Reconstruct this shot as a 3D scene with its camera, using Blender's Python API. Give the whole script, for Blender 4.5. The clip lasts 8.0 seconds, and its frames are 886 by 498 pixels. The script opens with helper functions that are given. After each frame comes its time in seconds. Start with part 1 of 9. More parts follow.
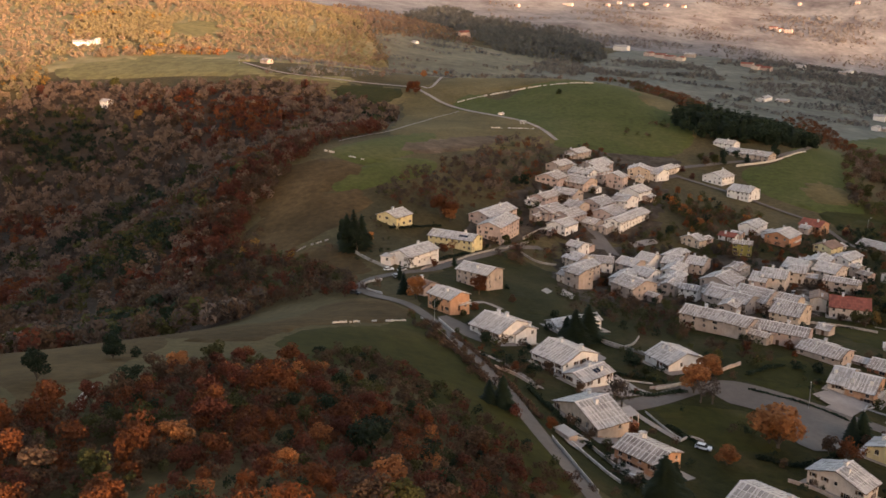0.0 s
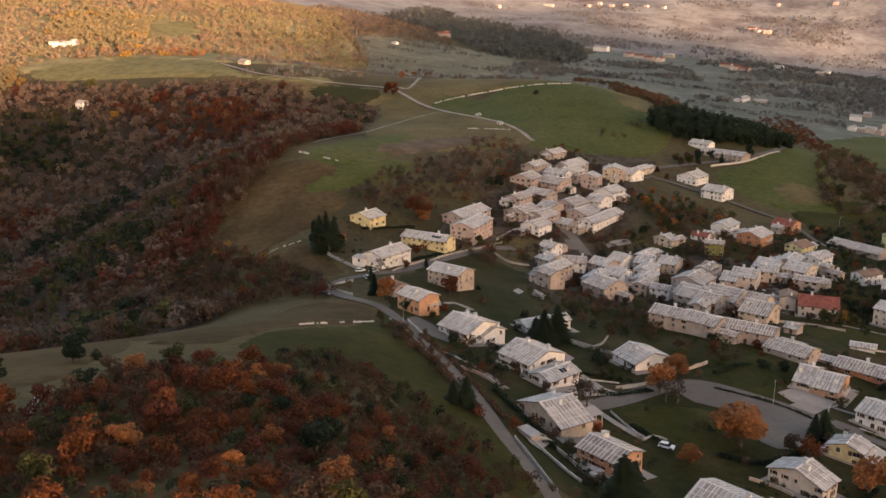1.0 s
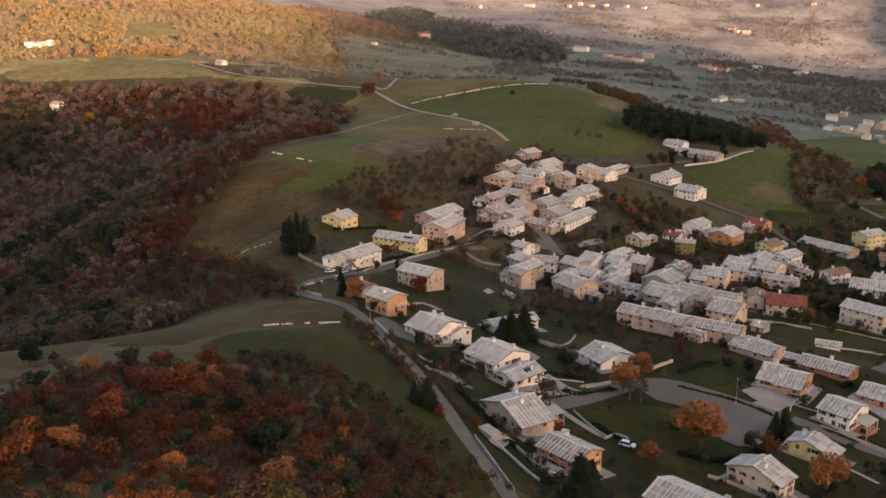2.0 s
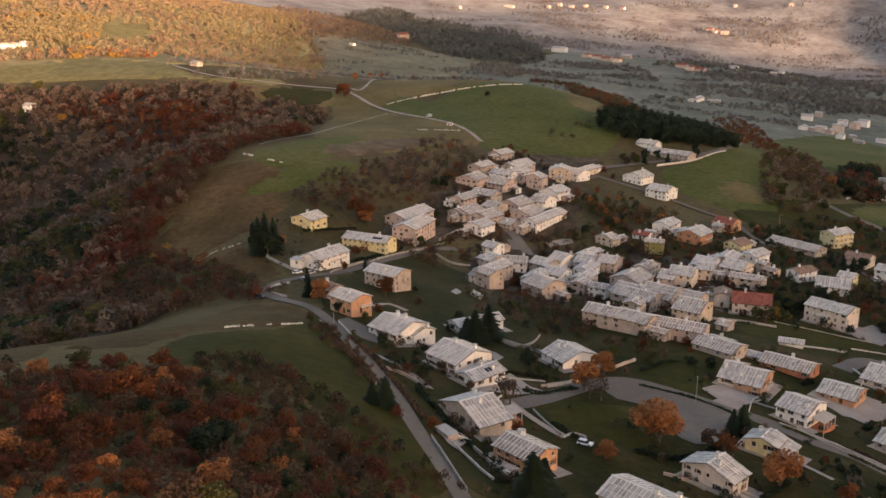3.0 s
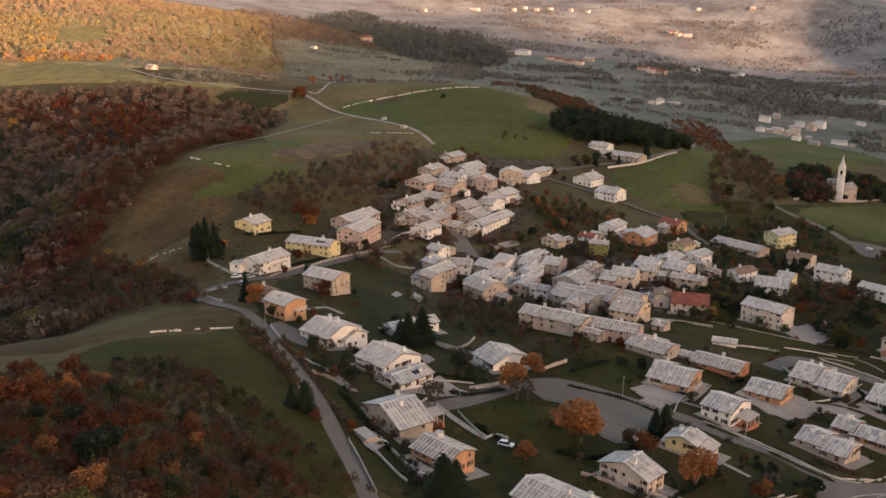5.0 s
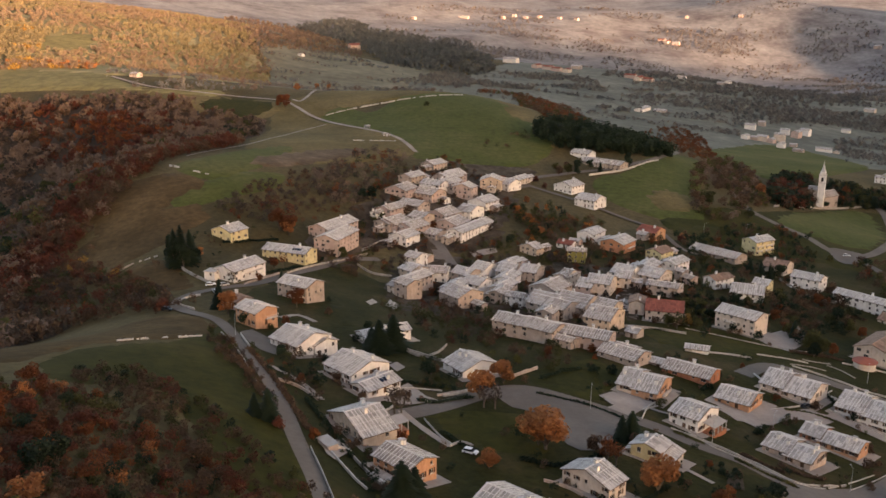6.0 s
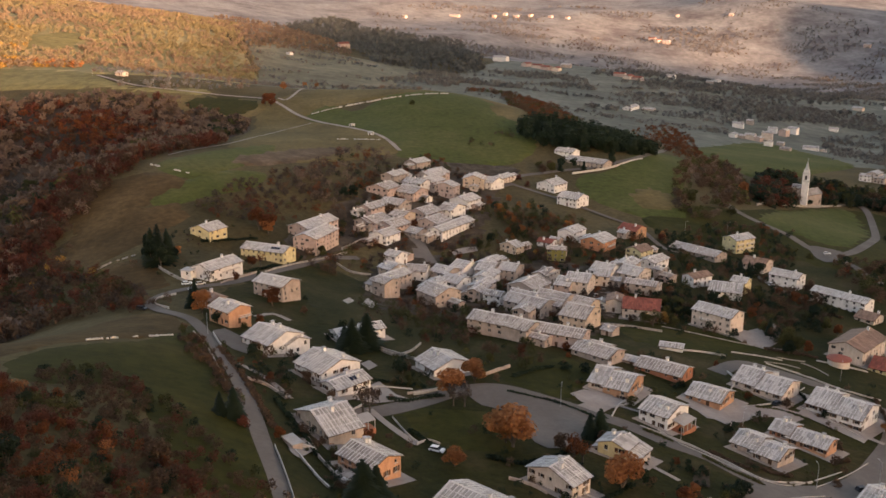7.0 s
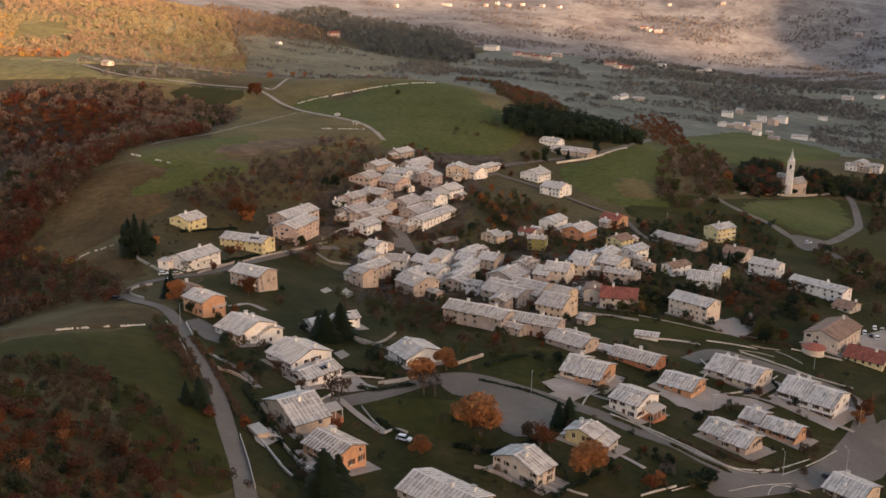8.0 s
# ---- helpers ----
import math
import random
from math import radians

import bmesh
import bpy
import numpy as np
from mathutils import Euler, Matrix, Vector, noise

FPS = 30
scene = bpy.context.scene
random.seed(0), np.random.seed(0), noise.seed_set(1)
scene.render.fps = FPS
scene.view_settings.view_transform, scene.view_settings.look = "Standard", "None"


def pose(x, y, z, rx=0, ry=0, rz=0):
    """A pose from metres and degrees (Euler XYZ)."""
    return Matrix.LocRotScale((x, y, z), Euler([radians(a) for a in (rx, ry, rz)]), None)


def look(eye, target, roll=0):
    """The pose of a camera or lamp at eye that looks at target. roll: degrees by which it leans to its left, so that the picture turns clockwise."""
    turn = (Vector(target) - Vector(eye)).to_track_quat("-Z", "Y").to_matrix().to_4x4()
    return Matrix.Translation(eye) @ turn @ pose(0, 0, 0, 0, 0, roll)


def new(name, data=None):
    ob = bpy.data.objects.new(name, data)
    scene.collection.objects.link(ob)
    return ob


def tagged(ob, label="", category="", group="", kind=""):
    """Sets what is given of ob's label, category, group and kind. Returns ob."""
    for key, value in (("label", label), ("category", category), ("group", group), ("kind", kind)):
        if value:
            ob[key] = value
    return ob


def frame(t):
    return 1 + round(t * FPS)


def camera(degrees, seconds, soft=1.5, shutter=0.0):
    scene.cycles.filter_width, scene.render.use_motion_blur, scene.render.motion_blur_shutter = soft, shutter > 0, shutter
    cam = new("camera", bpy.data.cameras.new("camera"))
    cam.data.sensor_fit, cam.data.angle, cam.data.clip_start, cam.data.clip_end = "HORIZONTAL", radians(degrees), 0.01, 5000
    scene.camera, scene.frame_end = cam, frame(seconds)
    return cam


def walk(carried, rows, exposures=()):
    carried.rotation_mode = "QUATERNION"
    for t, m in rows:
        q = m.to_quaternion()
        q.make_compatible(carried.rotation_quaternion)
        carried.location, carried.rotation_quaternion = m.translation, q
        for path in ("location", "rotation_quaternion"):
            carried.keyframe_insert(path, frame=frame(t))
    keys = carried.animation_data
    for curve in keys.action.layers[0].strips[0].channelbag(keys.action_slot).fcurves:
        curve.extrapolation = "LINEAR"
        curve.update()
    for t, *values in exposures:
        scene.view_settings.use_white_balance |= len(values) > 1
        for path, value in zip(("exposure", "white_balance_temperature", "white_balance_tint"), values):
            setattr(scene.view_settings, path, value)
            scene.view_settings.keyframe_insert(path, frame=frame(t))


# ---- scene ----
from mathutils.geometry import delaunay_2d_cdt

cam = camera(50.5, 8.0, soft=1.6)
METRES, EYE, TILT, LEAN, TURN = 52.0, 108.0, -16.0, 0.0, 0.0
ROWS = [
    (0.0, 0.0, 0.0, 0.0, 0.0, 0.0, 0.0),
    (0.5, 0.0436, -0.0031, 0.0006, -0.47, 0.02, 0.12),
    (1.0, 0.0978, -0.008, 0.0014, -1.0, 0.04, 0.25),
    (1.5, 0.1491, -0.0137, 0.0018, -1.48, 0.04, 0.36),
    (3.0, 0.3323, -0.0371, -0.0015, -3.05, 0.08, 0.79),
    (3.5, 0.3908, -0.0429, -0.0025, -3.5, 0.08, 0.91),
    (4.0, 0.4584, -0.0505, -0.0038, -4.01, 0.08, 1.02),
    (4.5, 0.5187, -0.0589, -0.0047, -4.45, 0.06, 1.13),
    (6.0, 0.7211, -0.0885, -0.0071, -5.33, 0.65, 1.31),
    (6.5, 0.7832, -0.0973, -0.0089, -5.51, 0.62, 1.35),
    (7.0, 0.8551, -0.1082, -0.0113, -5.74, 0.56, 1.41),
    (7.5, 0.9182, -0.118, -0.0133, -5.91, 0.27, 1.46),
    (8.0, 0.991, -0.1298, -0.0156, -6.1, -0.08, 1.52),
]
walk(cam, [(t, pose(0, 0, EYE, TILT, LEAN, TURN) @ pose(METRES * x, METRES * y, METRES * z, 90 + pitch, roll, yaw)) for t, x, y, z, yaw, pitch, roll in ROWS],
     exposures=[(0.0, 1.85, 7900, 27), (8.0, 1.85, 7900, 27)])

# ---- world, sun ----
SUN_UP, SUN_X, SUN_Y = 5.0, 0.55, -0.835      # degrees up; the way to the sun in plan
world = bpy.data.worlds.new("sky")
scene.world = world
world.use_nodes = True
wn = world.node_tree
wn.nodes.clear()
sky = wn.nodes.new("ShaderNodeTexSky")
sky.sky_type, sky.sun_disc = 'NISHITA', False
sky.sun_elevation = radians(SUN_UP)
sky.sun_rotation = math.atan2(SUN_X, SUN_Y)
sky.altitude, sky.air_density, sky.dust_density, sky.ozone_density = 700, 1.0, 3.0, 1.0
bg = wn.nodes.new("ShaderNodeBackground")
bg.inputs["Strength"].default_value = 0.2
wo = wn.nodes.new("ShaderNodeOutputWorld")
wn.links.new(sky.outputs[0], bg.inputs[0])
wn.links.new(bg.outputs[0], wo.inputs[0])
sun_data = bpy.data.lights.new("sun", 'SUN')
sun_data.energy, sun_data.angle, sun_data.color = 5.0, radians(2.2), (1.0, 0.72, 0.48)
sun = new("sun", sun_data)
e = radians(SUN_UP)
sun.matrix_world = look((0, 0, 900), Vector((0, 0, 900)) - Vector((SUN_X * math.cos(e), SUN_Y * math.cos(e), math.sin(e))))

# ---- the lie of the land ----
LAND = []


def landform(x, y, spread, rise):
    """One round swell or hollow of the land."""
    LAND.append((x, y, spread, rise))


landform(0, 75, 30, 13.5)
landform(-15, 115, 30, 6.6)
landform(0, -125, 110, 62.3)
landform(-125, 75, 130, 64.9)
landform(-125, 75, 50, -0.7)
landform(75, 125, 30, -0.3)
landform(-35, 160, 30, 5.7)
landform(0, 185, 30, 2.8)
landform(135, 135, 40, 4.3)
landform(40, 195, 30, -2.8)
landform(-45, 235, 50, 6.8)
landform(-185, 185, 30, 10.2)
landform(-20, 275, 35, 6.6)
landform(250, -125, 35, 17.0)
landform(10, 290, 35, -2.8)
landform(145, 260, 60, 10.6)
landform(145, 260, 35, -5.5)
landform(195, 245, 40, -2.3)
landform(-10, 340, 40, 4.6)
landform(-90, 330, 40, -3.2)
landform(-370, -125, 80, 64.8)
landform(-370, 125, 80, 21.4)
landform(370, 125, 130, -17.4)
landform(370, 125, 45, 8.0)
landform(160, 380, 50, -3.5)
landform(-40, 425, 50, 5.2)
landform(-250, 370, 90, -28.9)
landform(80, 440, 55, -12.9)
landform(-150, 440, 55, -8.0)
landform(-95, 555, 70, 23.0)
landform(275, 515, 70, -7.8)
landform(115, 585, 70, -4.7)
landform(-495, 370, 75, -22.8)
landform(390, 560, 135, 15.8)
landform(-75, 695, 85, 7.9)
landform(205, 675, 85, -16.9)
landform(-410, 620, 150, -153.3)
landform(-410, 620, 90, 73.3)
landform(270, 710, 90, 22.6)
landform(400, 685, 95, -20.2)
landform(620, 495, 260, -67.4)
landform(0, 850, 280, 32.7)
landform(0, 850, 100, -24.7)
landform(250, 890, 110, -7.1)
landform(145, 925, 110, 31.0)
landform(-330, 930, 120, -14.3)
landform(-215, 1015, 125, 14.7)
landform(-865, 745, 230, -20.8)
landform(-310, 1120, 140, 11.0)
landform(370, 1115, 235, -26.4)
landform(-465, 1250, 160, 4.7)
landform(-75, 1360, 165, -18.2)
landform(1115, 1115, 315, -66.7)
landform(785, 1495, 335, -73.9)
landform(760, 1550, 205, 17.2)
landform(185, 1855, 225, -17.8)
landform(-620, 1855, 390, 126.1)
landform(-620, 1855, 235, -46.7)
landform(660, 2005, 255, 20.0)
landform(-1610, 1855, 490, 65.6)
landform(1980, 1855, 545, -102.9)
landform(1165, 2780, 605, -106.0)
landform(-745, 3095, 380, 51.3)
landform(-1485, 3095, 685, 113.4)
landform(1855, 3095, 720, -62.1)
landform(1980, 4580, 600, 57.4)
# ground levelled for houses
landform(-5, 443, 12, -3.6)
landform(40, 502, 12, -2.8)
landform(225, 707, 18, -3.6)
# the far rim of the hills
landform(1400, 4700, 700, 60)
landform(300, 4600, 700, 62)
landform(-700, 4300, 900, 90)
landform(2400, 4300, 700, 90)
# folds of the far hills
landform(700, 3300, 170, 38)
landform(1000, 3650, 200, 45)
landform(1250, 3250, 150, 40)
landform(1560, 3700, 220, 60)
landform(300, 3750, 200, 35)
landform(1850, 3450, 240, 70)
landform(950, 3050, 130, 26)
landform(480, 3050, 150, 24)
# hills beyond the view, which shade the far basin
landform(2330, 2500, 270, 190)
landform(2500, 2950, 280, 170)
# the ridge behind the walk, which shades the village
landform(900, -1150, 420, 200)
landform(1700, -1000, 420, 196)
landform(2300, -900, 450, 275)
landform(3100, -600, 500, 330)


def height(x, y):
    """The height of the ground, for numbers or arrays."""
    z = -20.0
    for cx, cy, s, r in LAND:
        z = z + r * np.exp(-((x - cx) ** 2 + (y - cy) ** 2) / (2 * s * s))
    return z


def ground_z(x, y):
    return float(height(x, y))


# ---- materials ----
def node_mat(name, rough=0.85, spec=0.3):
    m = bpy.data.materials.new(name)
    m.use_nodes = True
    b = m.node_tree.nodes["Principled BSDF"]
    b.inputs["Roughness"].default_value = rough
    b.inputs["Specular IOR Level"].default_value = spec
    return m, m.node_tree, b


def ramp(nt, fac, stops):
    r = nt.nodes.new("ShaderNodeValToRGB")
    els = r.color_ramp.elements
    while len(els) < len(stops):
        els.new(0.5)
    for el, (p, c) in zip(els, stops):
        el.position, el.color = p, (*c, 1)
    nt.links.new(fac, r.inputs[0])
    return r.outputs[0]


def noise_tex(nt, scale, detail=4.0, rough=0.6, space="world", stretch=None):
    n = nt.nodes.new("ShaderNodeTexNoise")
    n.inputs["Scale"].default_value, n.inputs["Detail"].default_value, n.inputs["Roughness"].default_value = scale, detail, rough
    if space == "world":
        g = nt.nodes.new("ShaderNodeNewGeometry")
        out = g.outputs["Position"]
    else:
        g = nt.nodes.new("ShaderNodeTexCoord")
        out = g.outputs["Object"]
    if stretch:
        mp = nt.nodes.new("ShaderNodeMapping")
        mp.inputs["Scale"].default_value = stretch
        nt.links.new(out, mp.inputs[0])
        out = mp.outputs[0]
    nt.links.new(out, n.inputs["Vector"])
    return n.outputs[0]


def mixed(nt, fac, a, b, kind='MIX'):
    m = nt.nodes.new("ShaderNodeMix")
    m.data_type, m.blend_type = 'RGBA', kind
    if isinstance(fac, float):
        m.inputs[0].default_value = fac
    else:
        nt.links.new(fac, m.inputs[0])
    for sock, v in ((m.inputs[6], a), (m.inputs[7], b)):
        if isinstance(v, tuple):
            sock.default_value = (*v, 1)
        else:
            nt.links.new(v, sock)
    return m.outputs[2]


def bumped(nt, b, h, strength, dist):
    bp = nt.nodes.new("ShaderNodeBump")
    bp.inputs["Strength"].default_value, bp.inputs["Distance"].default_value = strength, dist
    nt.links.new(h, bp.inputs["Height"])
    nt.links.new(bp.outputs[0], b.inputs["Normal"])


def ground_mat(name, dark, mid, light, big=0.02, fine=0.5, bump=0.6, rows=None, grain=0.35):
    """Grass or earth: patches at two scales and a tufted relief."""
    m, nt, b = node_mat(name, 0.95, 0.1)
    n1 = noise_tex(nt, big, 5, 0.6)
    c = ramp(nt, n1, [(0.32, dark), (0.5, mid), (0.68, light)])
    n2 = noise_tex(nt, fine, 4, 0.7, stretch=rows)
    g = ramp(nt, n2, [(0.3, (1 - grain,) * 3), (0.7, (1 + grain * 0.6,) * 3)])
    nt.links.new(mixed(nt, 1.0, c, g, 'MULTIPLY'), b.inputs["Base Color"])
    bumped(nt, b, n2, bump, 0.5)
    return m


def leaf_mat(name, a, b_, spread=0.32):
    """Leaves: colour varies from tree to tree and from clump to clump."""
    m, nt, b = node_mat(name, 0.8, 0.2)
    g = nt.nodes.new("ShaderNodeNewGeometry")
    o = nt.nodes.new("ShaderNodeObjectInfo")
    mx = nt.nodes.new("ShaderNodeMath")
    mx.operation = 'MULTIPLY_ADD'
    nt.links.new(g.outputs["Random Per Island"], mx.inputs[0])
    mx.inputs[1].default_value = spread
    mul = nt.nodes.new("ShaderNodeMath")
    mul.operation = 'MULTIPLY'
    nt.links.new(o.outputs["Random"], mul.inputs[0])
    mul.inputs[1].default_value = 1 - spread
    nt.links.new(mul.outputs[0], mx.inputs[2])
    c = ramp(nt, mx.outputs[0], [(0.05, a), (0.95, b_)])
    n = noise_tex(nt, 0.05, 3, 0.6)
    g2 = ramp(nt, n, [(0.3, (0.7, 0.72, 0.75)), (0.7, (1.2, 1.15, 1.1))])
    nt.links.new(mixed(nt, 1.0, c, g2, 'MULTIPLY'), b.inputs["Base Color"])
    t = nt.nodes.new("ShaderNodeBsdfTranslucent")
    nt.links.new(c, t.inputs[0])
    ms = nt.nodes.new("ShaderNodeMixShader")
    ms.inputs[0].default_value = 0.3
    nt.links.new(b.outputs[0], ms.inputs[1])
    nt.links.new(t.outputs[0], ms.inputs[2])
    nt.links.new(ms.outputs[0], nt.nodes["Material Output"].inputs[0])
    return m


def plaster_mat(name, col, stain=0.25):
    """Rendered wall: mottled, with runs of damp and a rough grain."""
    m, nt, b = node_mat(name, 0.9, 0.2)
    n1 = noise_tex(nt, 0.35, 5, 0.65)
    n2 = noise_tex(nt, 1.2, 4, 0.7, stretch=(1, 1, 0.25))
    lo = tuple(v * (1 - stain) for v in col)
    hi = tuple(min(0.85, v * 1.06) for v in col)
    c = ramp(nt, n1, [(0.3, lo), (0.62, hi)])
    g = ramp(nt, n2, [(0.35, (0.8, 0.78, 0.75)), (0.6, (1, 1, 1))])
    nt.links.new(mixed(nt, 0.7, c, mixed(nt, 1.0, c, g, 'MULTIPLY')), b.inputs["Base Color"])
    bumped(nt, b, noise_tex(nt, 8, 3, 0.7), 0.25, 0.02)
    return m


def plain_mat(name, col, rough=0.7, metal=0.0, vary=0.2, scale=2.0):
    m, nt, b = node_mat(name, rough)
    n = noise_tex(nt, scale, 4, 0.65)
    c = ramp(nt, n, [(0.3, tuple(v * (1 - vary) for v in col)), (0.7, tuple(min(1, v * (1 + vary)) for v in col))])
    nt.links.new(c, b.inputs["Base Color"])
    b.inputs["Metallic"].default_value = metal
    return m


def slab_mat(name, lo, hi):
    """Stone roofing slabs: each piece of its own grey, with lichen."""
    m, nt, b = node_mat(name, 0.8, 0.35)
    g = nt.nodes.new("ShaderNodeNewGeometry")
    o = nt.nodes.new("ShaderNodeObjectInfo")
    add = nt.nodes.new("ShaderNodeMath")
    add.operation = 'ADD'
    nt.links.new(g.outputs["Random Per Island"], add.inputs[0])
    nt.links.new(o.outputs["Random"], add.inputs[1])
    fr = nt.nodes.new("ShaderNodeMath")
    fr.operation = 'FRACT'
    nt.links.new(add.outputs[0], fr.inputs[0])
    c = ramp(nt, fr.outputs[0], [(0.05, lo), (0.95, hi)])
    n = noise_tex(nt, 0.5, 5, 0.7)
    st = ramp(nt, n, [(0.35, (0.78, 0.76, 0.74)), (0.6, (1.05, 1.05, 1.05))])
    nt.links.new(mixed(nt, 0.6, c, mixed(nt, 1.0, c, st, 'MULTIPLY')), b.inputs["Base Color"])
    bumped(nt, b, noise_tex(nt, 3, 4, 0.7), 0.3, 0.03)
    return m


MAT = {}
MAT["earth"] = ground_mat("dry_grass_earth", (0.050, 0.040, 0.018), (0.076, 0.058, 0.026), (0.106, 0.079, 0.037), 0.012, 0.35)
MAT["litter"] = ground_mat("leaf_litter", (0.030, 0.023, 0.017), (0.050, 0.035, 0.025), (0.078, 0.052, 0.037), 0.02, 0.4)
MAT["meadow"] = ground_mat("meadow_grass", (0.021, 0.022, 0.003), (0.031, 0.030, 0.0045), (0.052, 0.040, 0.009), 0.018, 0.25, 0.3)
MAT["bright"] = ground_mat("sown_grass", (0.048, 0.058, 0.013), (0.065, 0.073, 0.018), (0.090, 0.086, 0.028), 0.012, 0.25, 0.3)
MAT["olive"] = ground_mat("grazed_grass", (0.078, 0.060, 0.023), (0.116, 0.087, 0.034), (0.160, 0.117, 0.051), 0.015, 0.3, 0.4)
MAT["brow"] = ground_mat("rough_brown_pasture", (0.044, 0.027, 0.010), (0.070, 0.043, 0.017), (0.106, 0.068, 0.030), 0.02, 0.3, 0.5)
MAT["straw"] = ground_mat("dry_straw_grass", (0.066, 0.043, 0.027), (0.105, 0.071, 0.045), (0.165, 0.116, 0.077), 0.045, 0.3, 0.5)
MAT["lawn"] = ground_mat("garden_lawn", (0.017, 0.018, 0.0035), (0.029, 0.027, 0.007), (0.058, 0.042, 0.018), 0.04, 0.5, 0.4)
MAT["tilled"] = ground_mat("yard_earth", (0.036, 0.026, 0.018), (0.060, 0.045, 0.032), (0.100, 0.077, 0.058), 0.09, 0.5, 0.5)
MAT["road"] = ground_mat("asphalt", (0.112, 0.095, 0.084), (0.132, 0.113, 0.100), (0.160, 0.138, 0.123), 0.04, 0.6, 0.1, grain=0.12)
MAT["paving"] = ground_mat("pale_paving", (0.22, 0.185, 0.165), (0.27, 0.23, 0.205), (0.32, 0.28, 0.25), 0.06, 0.7, 0.1, grain=0.12)
MAT["red"] = leaf_mat("red_leaves", (0.070, 0.022, 0.014), (0.125, 0.040, 0.022))
MAT["rust"] = leaf_mat("rust_leaves", (0.090, 0.030, 0.012), (0.168, 0.056, 0.019))
MAT["orange"] = leaf_mat("orange_leaves", (0.26, 0.085, 0.02), (0.46, 0.18, 0.04))
MAT["gold"] = leaf_mat("gold_leaves", (0.20, 0.11, 0.03), (0.34, 0.20, 0.05))
MAT["brown"] = leaf_mat("brown_leaves", (0.062, 0.038, 0.024), (0.116, 0.070, 0.043))
MAT["dull"] = leaf_mat("dull_green_leaves", (0.03, 0.036, 0.012), (0.075, 0.07, 0.022))
MAT["green"] = leaf_mat("evergreen_needles", (0.008, 0.016, 0.009), (0.022, 0.036, 0.018))
MAT["bare"] = leaf_mat("bare_twigs", (0.045, 0.033, 0.027), (0.088, 0.064, 0.051))
MAT["bark"] = plain_mat("bark", (0.09, 0.07, 0.055), 0.95, 0, 0.35, 4)
MAT["slab"] = slab_mat("stone_slabs", (0.27, 0.253, 0.240), (0.47, 0.444, 0.423))
MAT["oldslab"] = slab_mat("weathered_stone_slabs", (0.205, 0.176, 0.160), (0.365, 0.325, 0.300))
MAT["joint"] = plain_mat("pale_mortar_joint", (0.62, 0.59, 0.56), 0.85, 0, 0.15, 1.5)
MAT["redtile"] = slab_mat("red_clay_tiles", (0.18, 0.05, 0.035), (0.30, 0.09, 0.06))
MAT["browntile"] = slab_mat("brown_clay_tiles", (0.18, 0.11, 0.08), (0.30, 0.19, 0.14))
MAT["white"] = plaster_mat("white_plaster", (0.73, 0.69, 0.66), 0.15)
MAT["cream"] = plaster_mat("cream_plaster", (0.58, 0.485, 0.415), 0.2)
MAT["stone"] = plaster_mat("old_grey_plaster", (0.43, 0.345, 0.300), 0.3)
MAT["rose"] = plaster_mat("rose_plaster", (0.50, 0.375, 0.330), 0.25)
MAT["ochre"] = plaster_mat("ochre_plaster", (0.54, 0.425, 0.335))
MAT["yellow"] = plaster_mat("yellow_plaster", (0.63, 0.53, 0.31))
MAT["orangewall"] = plaster_mat("orange_plaster", (0.53, 0.29, 0.18))
MAT["terracotta"] = plaster_mat("terracotta_plaster", (0.43, 0.20, 0.115))
MAT["redwall"] = plaster_mat("red_brown_plaster", (0.36, 0.15, 0.09))
MAT["olivewall"] = plaster_mat("olive_plaster", (0.22, 0.20, 0.07))
MAT["glass"] = plain_mat("dark_window_glass", (0.018, 0.018, 0.020), 0.2, 0, 0.3)
MAT["glass"].node_tree.nodes["Principled BSDF"].inputs["Specular IOR Level"].default_value = 0.12
MAT["shutter"] = plain_mat("brown_shutter", (0.09, 0.045, 0.025), 0.7)
MAT["darkwood"] = plain_mat("dark_timber", (0.10, 0.06, 0.035), 0.8)
MAT["sill"] = plain_mat("pale_stone", (0.42, 0.385, 0.35), 0.8, 0, 0.25, 0.8)
MAT["drystone"] = plain_mat("dry_stone", (0.30, 0.265, 0.235), 0.9, 0, 0.4, 0.8)
MAT["metal"] = plain_mat("grey_metal", (0.4, 0.4, 0.4), 0.5, 0.6, 0.15)
MAT["panel"] = plain_mat("solar_glass", (0.012, 0.016, 0.03), 0.15, 0, 0.2)
MAT["paintwhite"] = plain_mat("white_paint", (0.7, 0.7, 0.7), 0.4, 0, 0.05)
MAT["paintdark"] = plain_mat("dark_car_paint", (0.02, 0.022, 0.028), 0.3, 0, 0.1)
MAT["rubber"] = plain_mat("tyre_rubber", (0.02, 0.02, 0.02), 0.9)
# green fields greyed in their colour for the haze over the plain
MAT["hazefield"] = ground_mat("hazed_green_field", (0.092, 0.100, 0.084), (0.122, 0.128, 0.106), (0.155, 0.156, 0.130), 0.008, 0.05, 0.2)
# autumn grass, its gold lightened for low sun and haze
MAT["sunfield"] = ground_mat("golden_sunhaze_pasture", (0.140, 0.130, 0.060), (0.190, 0.168, 0.083), (0.250, 0.206, 0.110), 0.006, 0.05, 0.3)
# twig and needle colours greyed and paled to stand in for haze
MAT["hazecopse"] = leaf_mat("hazed_copse", (0.135, 0.126, 0.118), (0.185, 0.168, 0.154))
MAT["hazepine"] = leaf_mat("hazed_conifers", (0.095, 0.103, 0.099), (0.13, 0.137, 0.131))
